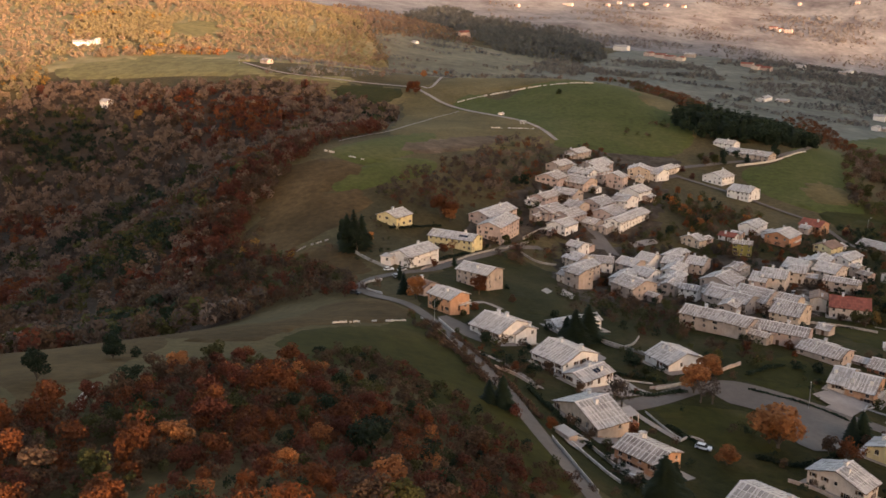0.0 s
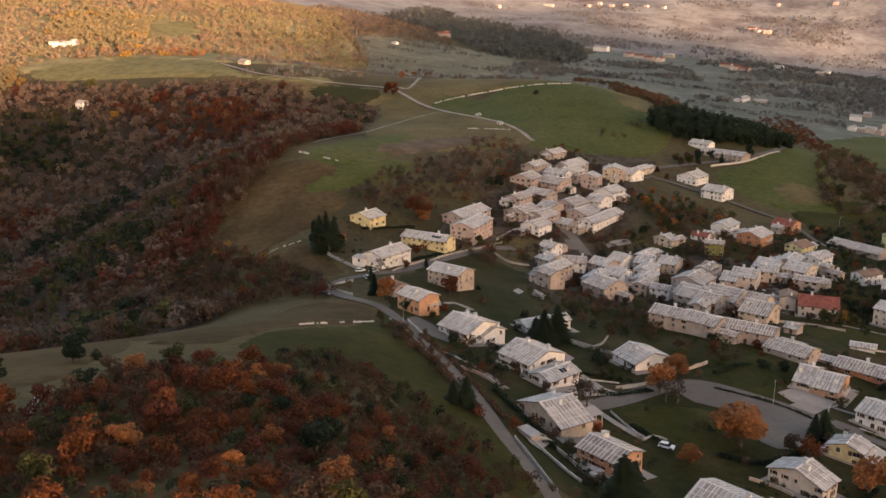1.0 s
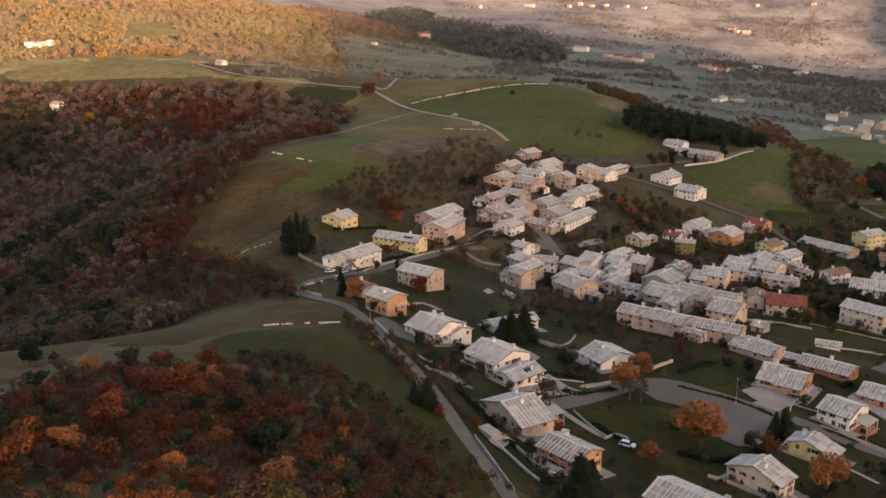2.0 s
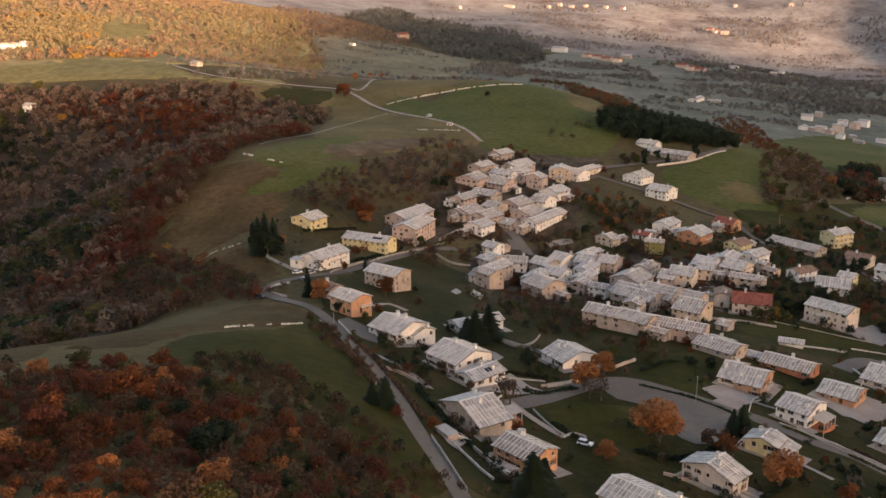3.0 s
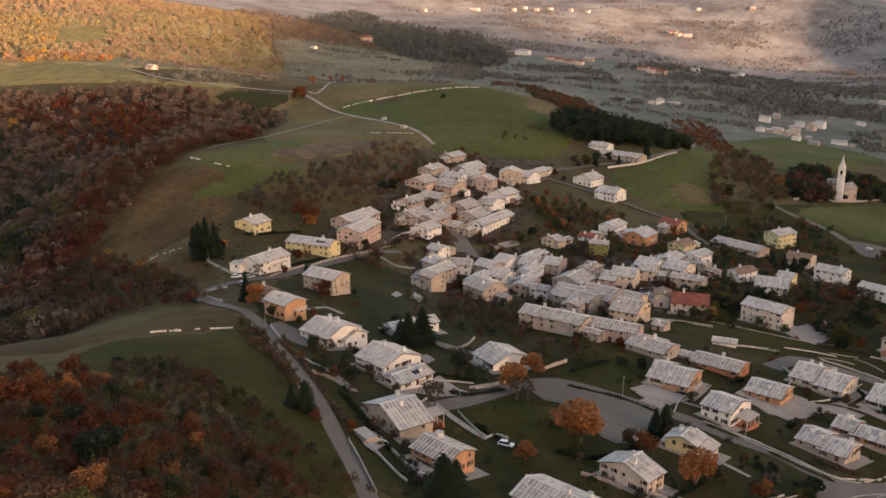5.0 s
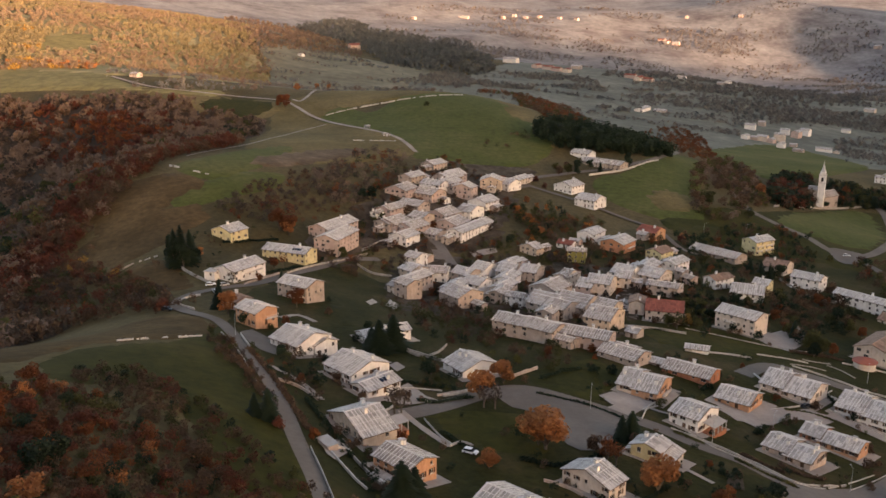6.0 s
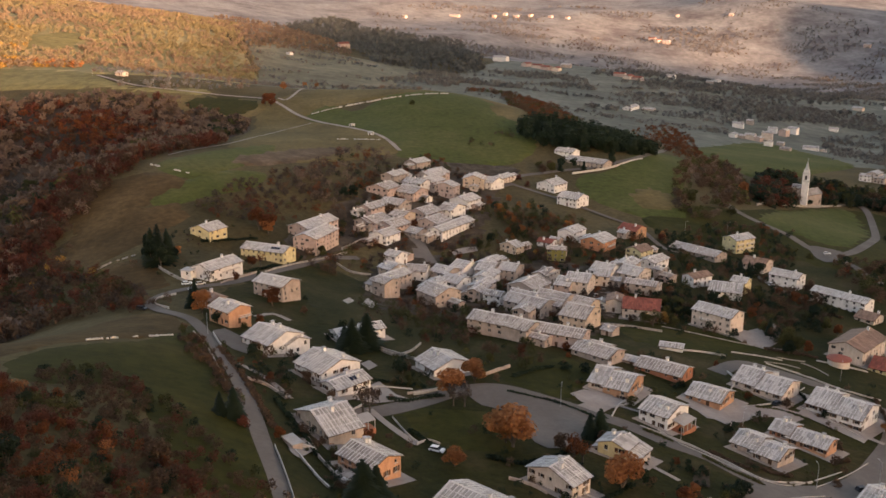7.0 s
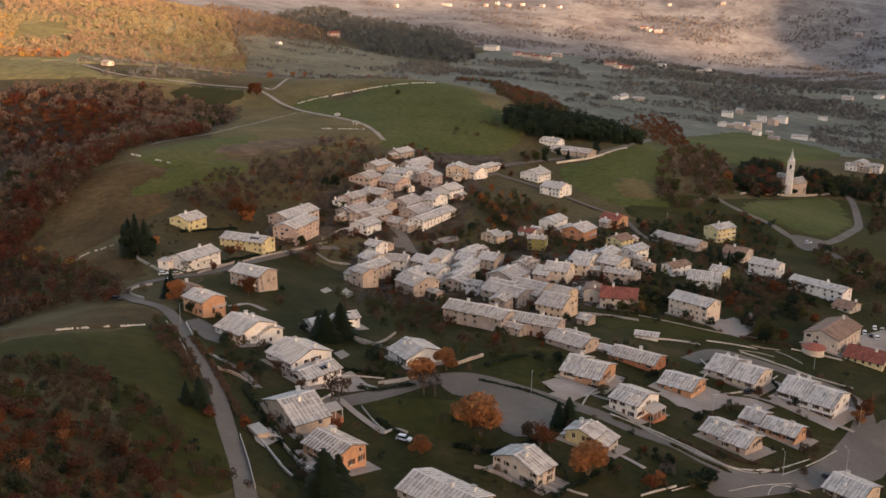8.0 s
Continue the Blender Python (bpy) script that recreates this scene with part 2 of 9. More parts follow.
# pasture grass paled in its colour for haze
MAT["hazepasture"] = ground_mat("hazed_far_pasture", (0.115, 0.108, 0.074), (0.148, 0.138, 0.095), (0.185, 0.164, 0.115), 0.008, 0.05, 0.3)
# haze of the far distance, put into the colour of hills and woods
MAT["hazewood"] = leaf_mat("hazed_far_woods", (0.150, 0.136, 0.130), (0.195, 0.172, 0.162))
MAT["haze"] = ground_mat("hazed_distant_hills", (0.110, 0.100, 0.102), (0.172, 0.166, 0.166), (0.222, 0.224, 0.220), 0.009, 0.05, 0.5, grain=0.3)
# autumn leaves, colours raised for sun and haze on the far slope
MAT["sunwood"] = leaf_mat("golden_brown_sunhaze_leaves", (0.175, 0.126, 0.085), (0.225, 0.160, 0.105))
MAT["sungreen"] = leaf_mat("yellow_green_sunhaze_leaves", (0.170, 0.140, 0.078), (0.220, 0.178, 0.096))
# brown leaves with haze mixed into the colour
MAT["hazebrown"] = leaf_mat("hazed_brown_leaves", (0.116, 0.082, 0.064), (0.182, 0.128, 0.100))
MAT["dryolive"] = ground_mat("dry_olive_grass", (0.115, 0.103, 0.043), (0.152, 0.132, 0.056), (0.186, 0.159, 0.071), 0.01, 0.1, 0.3)
MAT["amber"] = leaf_mat("amber_leaves", (0.20, 0.080, 0.032), (0.345, 0.142, 0.054))


# ---- building blocks ----
def mesh_of(name, verts, faces, mats, index=None, smooth=False):
    """A mesh from arrays of corners and faces (all of one length) or a plain face list."""
    me = bpy.data.meshes.new(name)
    if isinstance(faces, np.ndarray):
        n, k = faces.shape
        me.vertices.add(len(verts))
        me.vertices.foreach_set("co", np.asarray(verts, dtype=np.float32).ravel())
        me.loops.add(n * k)
        me.loops.foreach_set("vertex_index", faces.astype(np.int32).ravel())
        me.polygons.add(n)
        me.polygons.foreach_set("loop_start", np.arange(0, n * k, k, dtype=np.int32))
        if index is not None:
            me.polygons.foreach_set("material_index", np.asarray(index, dtype=np.int32))
        me.polygons.foreach_set("use_smooth", np.full(n, smooth, dtype=bool))
        me.update(calc_edges=True)
        me.validate()
    else:
        me.from_pydata([tuple(v) for v in verts], [], faces)
        if index is not None:
            me.polygons.foreach_set("material_index", np.asarray(index, dtype=np.int32))
        me.update()
    for m in mats:
        me.materials.append(m)
    return me


def part(name, me, parent, label="", at=None):
    ob = new(name, me)
    ob.parent = parent
    if at is not None:
        ob.matrix_local = at
    return tagged(ob, label)


def thing(name, x, y, z, yaw, label, category, group="", kind=""):
    ob = new(name)
    ob.empty_display_size = 0.5
    ob.matrix_world = pose(x, y, z, 0, 0, yaw)
    return tagged(ob, label, category, group, kind)


class Box:
    """Gathers boxes and prisms into one mesh."""

    def __init__(self):
        self.v, self.f, self.i = [], [], []

    def hexa(self, c, mat=0):
        n = len(self.v)
        self.v += [tuple(p) for p in c]
        for q in ((3, 2, 1, 0), (4, 5, 6, 7), (0, 1, 5, 4), (1, 2, 6, 5), (2, 3, 7, 6), (3, 0, 4, 7)):
            self.f.append(tuple(n + k for k in q))
            self.i.append(mat)
        return self

    def box(self, x0, y0, z0, x1, y1, z1, mat=0):
        return self.hexa([(x0, y0, z0), (x1, y0, z0), (x1, y1, z0), (x0, y1, z0), (x0, y0, z1), (x1, y0, z1), (x1, y1, z1), (x0, y1, z1)], mat)

    def prism(self, poly, axis, a, b, mat=0):
        """A flat polygon drawn out along x or y from a to b; poly in (other, z)."""
        n, k = len(self.v), len(poly)
        for s in (a, b):
            self.v += [(s, p, z) if axis == "x" else (p, s, z) for p, z in poly]
        self.f += [tuple(range(n, n + k)), tuple(range(n + 2 * k - 1, n + k - 1, -1))]
        self.f += [(n + j, n + k + j, n + k + (j + 1) % k, n + (j + 1) % k) for j in range(k)]
        self.i += [mat] * (k + 2)
        return self

    def mesh(self, name, *mats):
        me = mesh_of(name, self.v, self.f, [MAT[m] for m in mats], self.i)
        bm = bmesh.new()
        bm.from_mesh(me)
        bmesh.ops.recalc_face_normals(bm, faces=bm.faces)
        bm.to_mesh(me)
        bm.free()
        return me


# ---- ground: one sheet to the horizon ----
def ring_sheet(name, radii, mat):
    a = np.concatenate([np.linspace(-44, 44, 320), np.linspace(44, 316, 90)[1:-1]])
    rr, aa = np.meshgrid(radii, np.radians(a), indexing="ij")
    x, y = rr * np.sin(aa), rr * np.cos(aa)
    n, m = rr.shape
    idx = np.arange(n * m).reshape(n, m)
    nxt = np.roll(idx, -1, 1)
    q = np.stack([idx[:-1, :], nxt[:-1, :], nxt[1:, :], idx[1:, :]], -1).reshape(-1, 4)
    return new(name, mesh_of(name, np.stack([x, y, height(x, y)], -1).reshape(-1, 3), q[:, ::-1], [MAT[mat]], smooth=True))


near_rings = np.concatenate([np.linspace(0.5, 60, 14)[:-1], np.linspace(60, 420, 100)[:-1]])
tagged(ring_sheet("ground", np.concatenate([near_rings, 420 * (2500 / 420) ** np.linspace(0, 1, 112)]), "earth"), "brown autumn hill country of dry grass and earth", "ground", kind="structure")
# the far sheet carries the haze in its own colour
tagged(ring_sheet("backdrop", 2500 * (4850 / 2500) ** np.linspace(0, 1, 46), "haze"), "hills and plateau of the far distance, paled by painted haze", "distant hills", kind="structure")


def lift(x, y):
    return 0.1 + 0.0005 * np.hypot(x, y)


def smooth_line(pts, step, closed=False):
    """A line through the points, rounded and cut into even steps."""
    p = np.array(pts, float)
    n = len(p)
    out = []
    last = n if closed else n - 1
    for i in range(last):
        a, b = p[i], p[(i + 1) % n]
        pa = p[i - 1] if (i > 0 or closed) else a
        pb = p[(i + 2) % n] if (i + 2 < n or closed) else b
        k = max(2, int(np.hypot(*(b - a)) / step))
        for t in np.arange(k) / k:
            out.append(0.5 * ((2 * a) + (b - pa) * t + (2 * pa - 5 * a + 4 * b - pb) * t * t + (3 * a - pa - 3 * b + pb) * t ** 3))
    if not closed:
        out.append(p[-1])
    return np.array(out)


def inside(poly, x, y):
    poly = np.asarray(poly)
    c = np.zeros(np.shape(x), bool)
    j = len(poly) - 1
    for i in range(len(poly)):
        (xi, yi), (xj, yj) = poly[i], poly[j]
        if yi != yj:
            c ^= ((yi > y) != (yj > y)) & (x < (xj - xi) * (y - yi) / (yj - yi) + xi)
        j = i
    return c


PAVED = []


def patch(name, pts, mat, step, label, category="meadow", up=0.0, wobble=0.0):
    """A piece of the ground's cover, laid over the lie of the land."""
    rnd = np.random.default_rng(len(pts) * 7 + int(abs(pts[0][0]) * 10))
    if category == "paving":
        # paving keeps its straight edges and corners
        p = np.array(pts, float)
        edge = np.concatenate([a + (b - a) * (np.arange(k) / k)[:, None] for a, b, k in ((a, b, max(1, int(np.hypot(*(b - a)) / step))) for a, b in zip(p, np.roll(p, -1, 0)))])
    else:
        edge = smooth_line(pts, step, True)
    if wobble:
        edge = edge + rnd.normal(0, wobble, edge.shape)
    lo, hi = edge.min(0), edge.max(0)
    gx, gy = np.meshgrid(np.arange(lo[0], hi[0], step), np.arange(lo[1], hi[1], step))
    gx, gy = gx.ravel() + rnd.uniform(-0.2, 0.2, gx.size) * step, gy.ravel()
    ok = inside(edge, gx, gy)
    allp = [Vector(q) for q in edge] + [Vector(q) for q in zip(gx[ok], gy[ok])]
    n = len(edge)
    v, _, f, *_ = delaunay_2d_cdt(allp, [], [list(range(n))], 1, 0.01)
    xy = np.array([(q.x, q.y) for q in v])
    on_edge = np.zeros(len(xy), bool)
    on_edge[:n] = True
    z = height(xy[:, 0], xy[:, 1]) + np.where(on_edge & (category not in ("paving", "car park", "road")), -0.06, lift(xy[:, 0], xy[:, 1]) + up)
    if category in ("paving", "car park", "road"):
        PAVED.append(edge)
    me = mesh_of(name, np.column_stack([xy, z]), np.array([list(t) for t in f if len(t) == 3]), [MAT[mat]], smooth=True)
    return tagged(new(name, me), label, category, kind="structure")


ROADS = []


def road(name, pts, width, mat, label, up=0.08, category="road"):
    c = smooth_line(pts, 2.5)
    ROADS.append((c, width))
    d = np.gradient(c, axis=0)
    d /= np.maximum(np.hypot(d[:, 0], d[:, 1]), 1e-6)[:, None]
    side = np.column_stack([-d[:, 1], d[:, 0]])
    cols = np.linspace(-0.5, 0.5, 5) * width
    g = c[:, None, :] + side[:, None, :] * cols[None, :, None]
    z = height(g[..., 0], g[..., 1]) + lift(g[..., 0], g[..., 1]) + up
    n, m = z.shape
    idx = np.arange(n * m).reshape(n, m)
    q = np.stack([idx[:-1, 1:], idx[:-1, :-1], idx[1:, :-1], idx[1:, 1:]], -1).reshape(-1, 4)
    me = mesh_of(name, np.concatenate([g, z[..., None]], -1).reshape(-1, 3), q, [MAT[mat]], smooth=True)
    return tagged(new(name, me), label, category, kind="structure")


def low_wall(pts, tall, thick, mat, label, name="stone_wall", uneven=0.08):
    """A free-standing wall that follows the ground, its top a little uneven."""
    rnd = np.random.default_rng(int(abs(pts[0][0]) * 10))
    c = smooth_line(pts, 1.6)
    d = np.gradient(c, axis=0)
    d /= np.maximum(np.hypot(d[:, 0], d[:, 1]), 1e-6)[:, None]
    side = np.column_stack([-d[:, 1], d[:, 0]]) * thick / 2
    z = height(c[:, 0], c[:, 1]) + lift(c[:, 0], c[:, 1])
    top = z + tall + rnd.normal(0, uneven, len(c))
    rings = np.stack([np.column_stack([c - side, z - 0.6]), np.column_stack([c - side, top]), np.column_stack([c + side, top]), np.column_stack([c + side, z - 0.6])], 1)
    n = len(c)
    idx = np.arange(n * 4).reshape(n, 4)
    q = np.concatenate([np.stack([idx[:-1, k], idx[:-1, (k + 1) % 4], idx[1:, (k + 1) % 4], idx[1:, k]], -1) for k in range(4)])
    ends = np.array([[idx[0, 3], idx[0, 2], idx[0, 1], idx[0, 0]], [idx[-1, 0], idx[-1, 1], idx[-1, 2], idx[-1, 3]]])
    me = mesh_of(name, rings.reshape(-1, 3), np.concatenate([q, ends]), [MAT[mat]])
    return tagged(new(name, me), label, "wall")


def rubble_row(pts, tall, mat, label, gap=0.25, thick=0.5):
    """A tumbled field wall: rough stones in a line, with gaps where they have fallen."""
    rnd = np.random.default_rng(int(abs(pts[0][0]) * 10))
    c = smooth_line(pts, 0.7)
    b = Box()
    for i, (x, y) in enumerate(c[:-1]):
        if math.sin(i * 0.23) + math.sin(i * 0.61 + 1.0) < -2.0 + 4.0 * gap or rnd.random() < 0.15:
            continue
        dx, dy = c[i + 1] - c[i]
        a = math.atan2(dy, dx) + rnd.normal(0, 0.25)
        z = ground_z(x, y) + float(lift(x, y))
        hx, hy, hz = rnd.uniform(0.28, 0.55), thick / 2 * rnd.uniform(0.7, 1.3), tall * rnd.uniform(0.55, 1.25)
        ca, sa = math.cos(a), math.sin(a)
        pts8 = []
        for zz, k in ((z - 0.4, 1.0), (z + hz, 0.75)):
            for ux, uy in ((-1, -1), (1, -1), (1, 1), (-1, 1)):
                ox, oy = ux * hx * k * rnd.uniform(0.85, 1.1), uy * hy * k * rnd.uniform(0.85, 1.1)
                pts8.append((x + ox * ca - oy * sa, y + ox * sa + oy * ca, zz))
        b.hexa(pts8)
    return tagged(new("tumbled_wall", b.mesh("tumbled_wall", mat)), label, "wall")


# ---- houses ----
def lattice(cx, cz, y0, y1):
    """A frame in one piece: every second field of the grid is open."""
    b = Box()
    nx, nz = len(cx), len(cz)
    for y in (y0, y1):
        b.v += [(x, y, z) for z in cz for x in cx]
    solid = {(i, k) for i in range(nx - 1) for k in range(nz - 1) if i % 2 == 0 or k % 2 == 0}
    for i, k in solid:
        q = (k * nx + i, k * nx + i + 1, (k + 1) * nx + i + 1, (k + 1) * nx + i)
        o = nx * nz
        b.f += [q, tuple(o + t for t in reversed(q))]
        b.i += [0, 0]
        for (a, c), (di, dk) in zip(((q[0], q[1]), (q[1], q[2]), (q[2], q[3]), (q[3], q[0])), ((0, -1), (1, 0), (0, 1), (-1, 0))):
            if (i + di, k + dk) not in solid:
                b.f.append((c, a, o + a, o + c))
                b.i.append(0)
    return b


def window_meshes():
    made = {}
    for size, (w, h) in {"small": (0.9, 1.05), "tall": (1.1, 1.45), "wide": (1.9, 1.35), "door": (1.2, 2.1)}.items():
        t = 0.09
        cuts = [-w / 2, -w / 2 + t, w / 2 - t, w / 2] if size == "small" else [-w / 2, -w / 2 + t, -t / 2, t / 2, w / 2 - t, w / 2]
        b = lattice(cuts, [0, t, h - t, h], -0.04, 0.06)
        p = Box().box(-w / 2 + t, 0.0, t, w / 2 - t, 0.03, h - t)
        s = Box().box(-w / 2 - 0.12, -0.34, -0.1, w / 2 + 0.12, 0.0, -0.005)
        sh = Box().box(0, -0.05, 0.02, w / 2, 0, h - 0.02)
        made[size] = (w, h, b.mesh("window_frame", "sill" if size != "door" else "darkwood"), p.mesh("pane", "glass" if size != "door" else "shutter"), s.mesh("sill", "sill"), sh.mesh("shutter", "shutter"))
    return made


WIN = window_meshes()


def chimney_meshes():
    s = Box().box(-0.45, -0.38, -1.2, 0.45, 0.38, 1.1).box(-0.52, -0.45, 0.9, 0.52, 0.45, 1.07)
    c = Box().box(-0.42, -0.36, 1.1, -0.26, 0.36, 1.38).box(0.26, -0.36, 1.1, 0.42, 0.36, 1.38).box(-0.62, -0.56, 1.38, 0.62, 0.56, 1.5)
    return s.mesh("chimney", "white"), c.mesh("chimney_cap", "slab")


CHIM, CHIM_CAP = chimney_meshes()


def facade(b, p0, ex, out, length, z0, z1, holes):
    """One wall with openings through its outer face and reveals behind them. ex: along the wall; out: its outward normal."""
    sx = sorted({0.0, length, *[v for q in holes for v in q[:2]]})
    sz = sorted({z0, z1, *[v for q in holes for v in q[2:4]]})

    def at(s, z, deep=0.0):
        return (p0[0] + ex[0] * s - out[0] * deep, p0[1] + ex[1] * s - out[1] * deep, z)

    def quad(*c):
        n = len(b.v)
        b.v += c
        b.f.append((n, n + 1, n + 2, n + 3))
        b.i.append(0)

    for a, c in zip(sx[:-1], sx[1:]):
        for lo, hi in zip(sz[:-1], sz[1:]):
            ms, mz = (a + c) / 2, (lo + hi) / 2
            if any(q[0] < ms < q[1] and q[2] < mz < q[3] for q in holes):
                continue
            quad(at(a, lo), at(c, lo), at(c, hi), at(a, hi))
    for a, c, lo, hi, *_ in holes:
        r = 0.24
        quad(at(a, lo), at(a, lo, r), at(c, lo, r), at(c, lo))
        quad(at(a, hi), at(c, hi), at(c, hi, r), at(a, hi, r))
        quad(at(a, lo), at(a, hi), at(a, hi, r), at(a, lo, r))
        quad(at(c, lo), at(c, lo, r), at(c, hi, r), at(c, hi))


SLABS = {}


def slab_roof(w, d, h, rise, mat, rnd, eave=0.6, verge=0.5, size=1.25, single=False):
    """Stone slabs in courses over a deck; each slab is a piece of its own, a little askew."""
    v, f, n, out = [], [], 0, []
    slope = math.hypot(d / 2, rise)
    cosA, sinA = (d / 2) / slope, rise / slope
    run = slope + eave
    for side in (1, -1):
        rows = max(2, round(run / (size * 2.6)))
        x = -w / 2 - verge
        while x < w / 2 + verge - 0.2:
            cw = min(size * rnd.uniform(0.75, 1.35), w / 2 + verge - x)
            jig = rnd.uniform(-0.12, 0.12)
            for k in range(rows):
                a = max(0, (k + jig) * run / rows) if k else 0.0
                c = min(run, (k + 1 + jig) * run / rows + 0.12) if k < rows - 1 else run + rnd.uniform(-0.06, 0.08)
                up = 0.05 + rnd.uniform(0, 0.035) - 0.012 * (k % 2)
                tw = rnd.uniform(-0.03, 0.03)
                g = 0.045
                x0, x1 = x + g, x + cw - g
                if single:
                    if mat not in SLABS:
                        SLABS[mat] = Box().box(-0.5, -0.5, -0.07, 0.5, 0.5, 0.0).mesh("slab", mat)
                    ss, mid = c - a, (a + c) / 2
                    ang = math.atan2(sinA, cosA)
                    at = pose((x0 + x1) / 2, side * (mid * cosA + (up + 0.03) * sinA), h + rise - mid * sinA + (up + 0.03) * cosA, math.degrees(-side * ang) + side * 2.0, math.degrees(tw), 0)
                    out.append((SLABS[mat], at @ Matrix.Diagonal((x1 - x0, ss, 1, 1))))
                    continue
                for xx, ss, q in ((x0, a, up), (x1, a, up + tw), (x1, c, up + 0.11 + tw), (x0, c, up + 0.11), (x0, a, up - 0.07), (x1, a, up - 0.07), (x1, c, up - 0.03), (x0, c, up - 0.03)):
                    yy = ss * cosA + q * sinA
                    zz = h + rise - ss * sinA + q * cosA
                    v.append((xx, side * yy, zz))
                o = (0, 1, 2, 3) if side < 0 else (3, 2, 1, 0)
                f += [tuple(n + t for t in o)]
                f += [(n + 3, n + 2, n + 6, n + 7) if side < 0 else (n + 7, n + 6, n + 2, n + 3), (n + 1, n + 5, n + 6, n + 2), (n, n + 3, n + 7, n + 4)]
                n += 8
            x += cw
    if single:
        return out
    return mesh_of("roof_covering", v, np.array(f), [MAT[mat]])


def roof_joints(w, d, h, rise, rnd, eave=0.6, verge=0.5):
    """Pale mortared ribs up the slopes and along the courses of a slab roof."""
    b = Box()
    slope = math.hypot(d / 2, rise)
    cosA, sinA = (d / 2) / slope, rise / slope
    run = slope + eave

    def rib(side, x0, x1, a, c, q0, q1):
        pts = []
        for q in (q0, q1):
            for xx, ss in ((x0, a), (x1, a), (x1, c), (x0, c)):
                pts.append((xx, side * (ss * cosA + q * sinA), h + rise - ss * sinA + q * cosA))
        b.hexa(pts)

    for side in (1, -1):
        x = -w / 2 - verge + rnd.uniform(0.4, 0.9)
        while x < w / 2 + verge - 0.3:
            t = rnd.uniform(0.05, 0.085)
            rib(side, x - t, x + t, rnd.uniform(0.0, 0.4), run - rnd.uniform(0.0, 0.3), 0.06, 0.17)
            x += rnd.uniform(0.9, 1.35)
        k = max(1, round(run / 2.4))
        for j in range(1, k):
            c = run * j / k + rnd.uniform(-0.2, 0.2)
            rib(side, -w / 2 - verge + 0.1, w / 2 + verge - 0.1, c - 0.05, c + 0.05, 0.06, 0.165)
    return b.mesh("mortar_joints", "joint")


FOOT = []


def house(x, y, yaw, w, d, h, wall, roof, label, seed=1, near=False, pitch=0.36, chimneys=1, flat=False, windows=True, base=None, group="houses of the village", name="house", category="house", single=False):
    """A house with its ridge along its own x; h: from the ground to the eaves."""
    rnd = random.Random(seed)
    z = ground_z(x, y) if base is None else base
    ob = thing(name, x, y, z, yaw, label, category, group)
    rise = 0.0 if flat else pitch * d / 2
    FOOT.append((x, y, yaw, w, d))
    b = Box()
    z0 = -4.0
    storeys = max(1, round(h / 2.45))
    level = min(2.75, (h - 0.05) / storeys)
    sides = (((-w / 2, -d / 2), (1, 0), (0, -1), w), ((w / 2, -d / 2), (0, 1), (1, 0), d), ((w / 2, d / 2), (-1, 0), (0, 1), w), ((-w / 2, d / 2), (0, -1), (-1, 0), d))
    spots = []
    cy, sy = math.cos(radians(yaw)), math.sin(radians(yaw))
    for p0, ex, out, ln in sides:
        holes = []
        wx, wy = out[0] * cy - out[1] * sy, out[0] * sy + out[1] * cy
        # blind walls on the cold side, up the valley
        if windows and wx * (x - 40) + wy * (y + 20) < 0.15 * math.hypot(x - 40, y + 20):
            n = max(1, int(ln / rnd.uniform(2.7, 3.7)))
            for k in range(storeys):
                top = h - 0.32 - k * level
                for j in range(n):
                    if rnd.random() < (0.08 if ln == w else 0.3):
                        continue
                    s = (j + 0.5 + rnd.uniform(-0.12, 0.12)) * ln / n
                    ground = k == storeys - 1
                    size = "door" if ground and j == n // 2 and rnd.random() < 0.55 and top > 2.0 else rnd.choice(("tall", "tall", "tall", "small", "wide") if ln / n > 2.8 else ("tall", "small"))
                    ww, hh = WIN[size][:2]
                    lo = top - hh if size != "door" else max(0.02, top - 2.15)
                    if lo < -0.3 or s - ww / 2 < 0.25 or s + ww / 2 > ln - 0.25:
                        continue
                    holes.append((s - ww / 2, s + ww / 2, lo, lo + hh, size))
        facade(b, p0, ex, out, ln, z0, h, holes)
        for q in holes:
            s = (q[0] + q[1]) / 2
            spots.append((p0[0] + ex[0] * s - out[0] * 0.17, p0[1] + ex[1] * s - out[1] * 0.17, q[2], math.degrees(math.atan2(ex[1], ex[0])), q[4]))
    if flat:
        n = len(b.v)
        b.v += [(-w / 2, -d / 2, h), (w / 2, -d / 2, h), (w / 2, d / 2, h), (-w / 2, d / 2, h)]
        b.f.append((n, n + 1, n + 2, n + 3))
        b.i.append(0)
    else:
        for s in (-1, 1):
            n = len(b.v)
            b.v += [(s * w / 2, -d / 2, h), (s * w / 2, d / 2, h), (s * w / 2, 0, h + rise)]
            b.f.append((n, n + 1, n + 2) if s > 0 else (n + 1, n, n + 2))
            b.i.append(0)
    part("wall", mesh_of("wall", b.v, b.f, [MAT[wall]], b.i), ob)
    if flat:
        part("roof", Box().box(-w / 2 - 0.3, -d / 2 - 0.3, h + 0.01, w / 2 + 0.3, d / 2 + 0.3, h + 0.22).mesh("roof", roof), ob)
    else:
        eave, verge, t = 0.6, 0.5, 0.14
        e = eave * pitch
        deck = Box().prism([(-d / 2 - eave, h - e), (0, h + rise), (d / 2 + eave, h - e), (d / 2 + eave, h - e - t), (0, h + rise - t), (-d / 2 - eave, h - e - t)], "x", -w / 2 - verge, w / 2 + verge)
        rf = part("roof", deck.mesh("roof", "darkwood"), ob)
        size = 0.85 if roof.endswith("slab") else 0.7
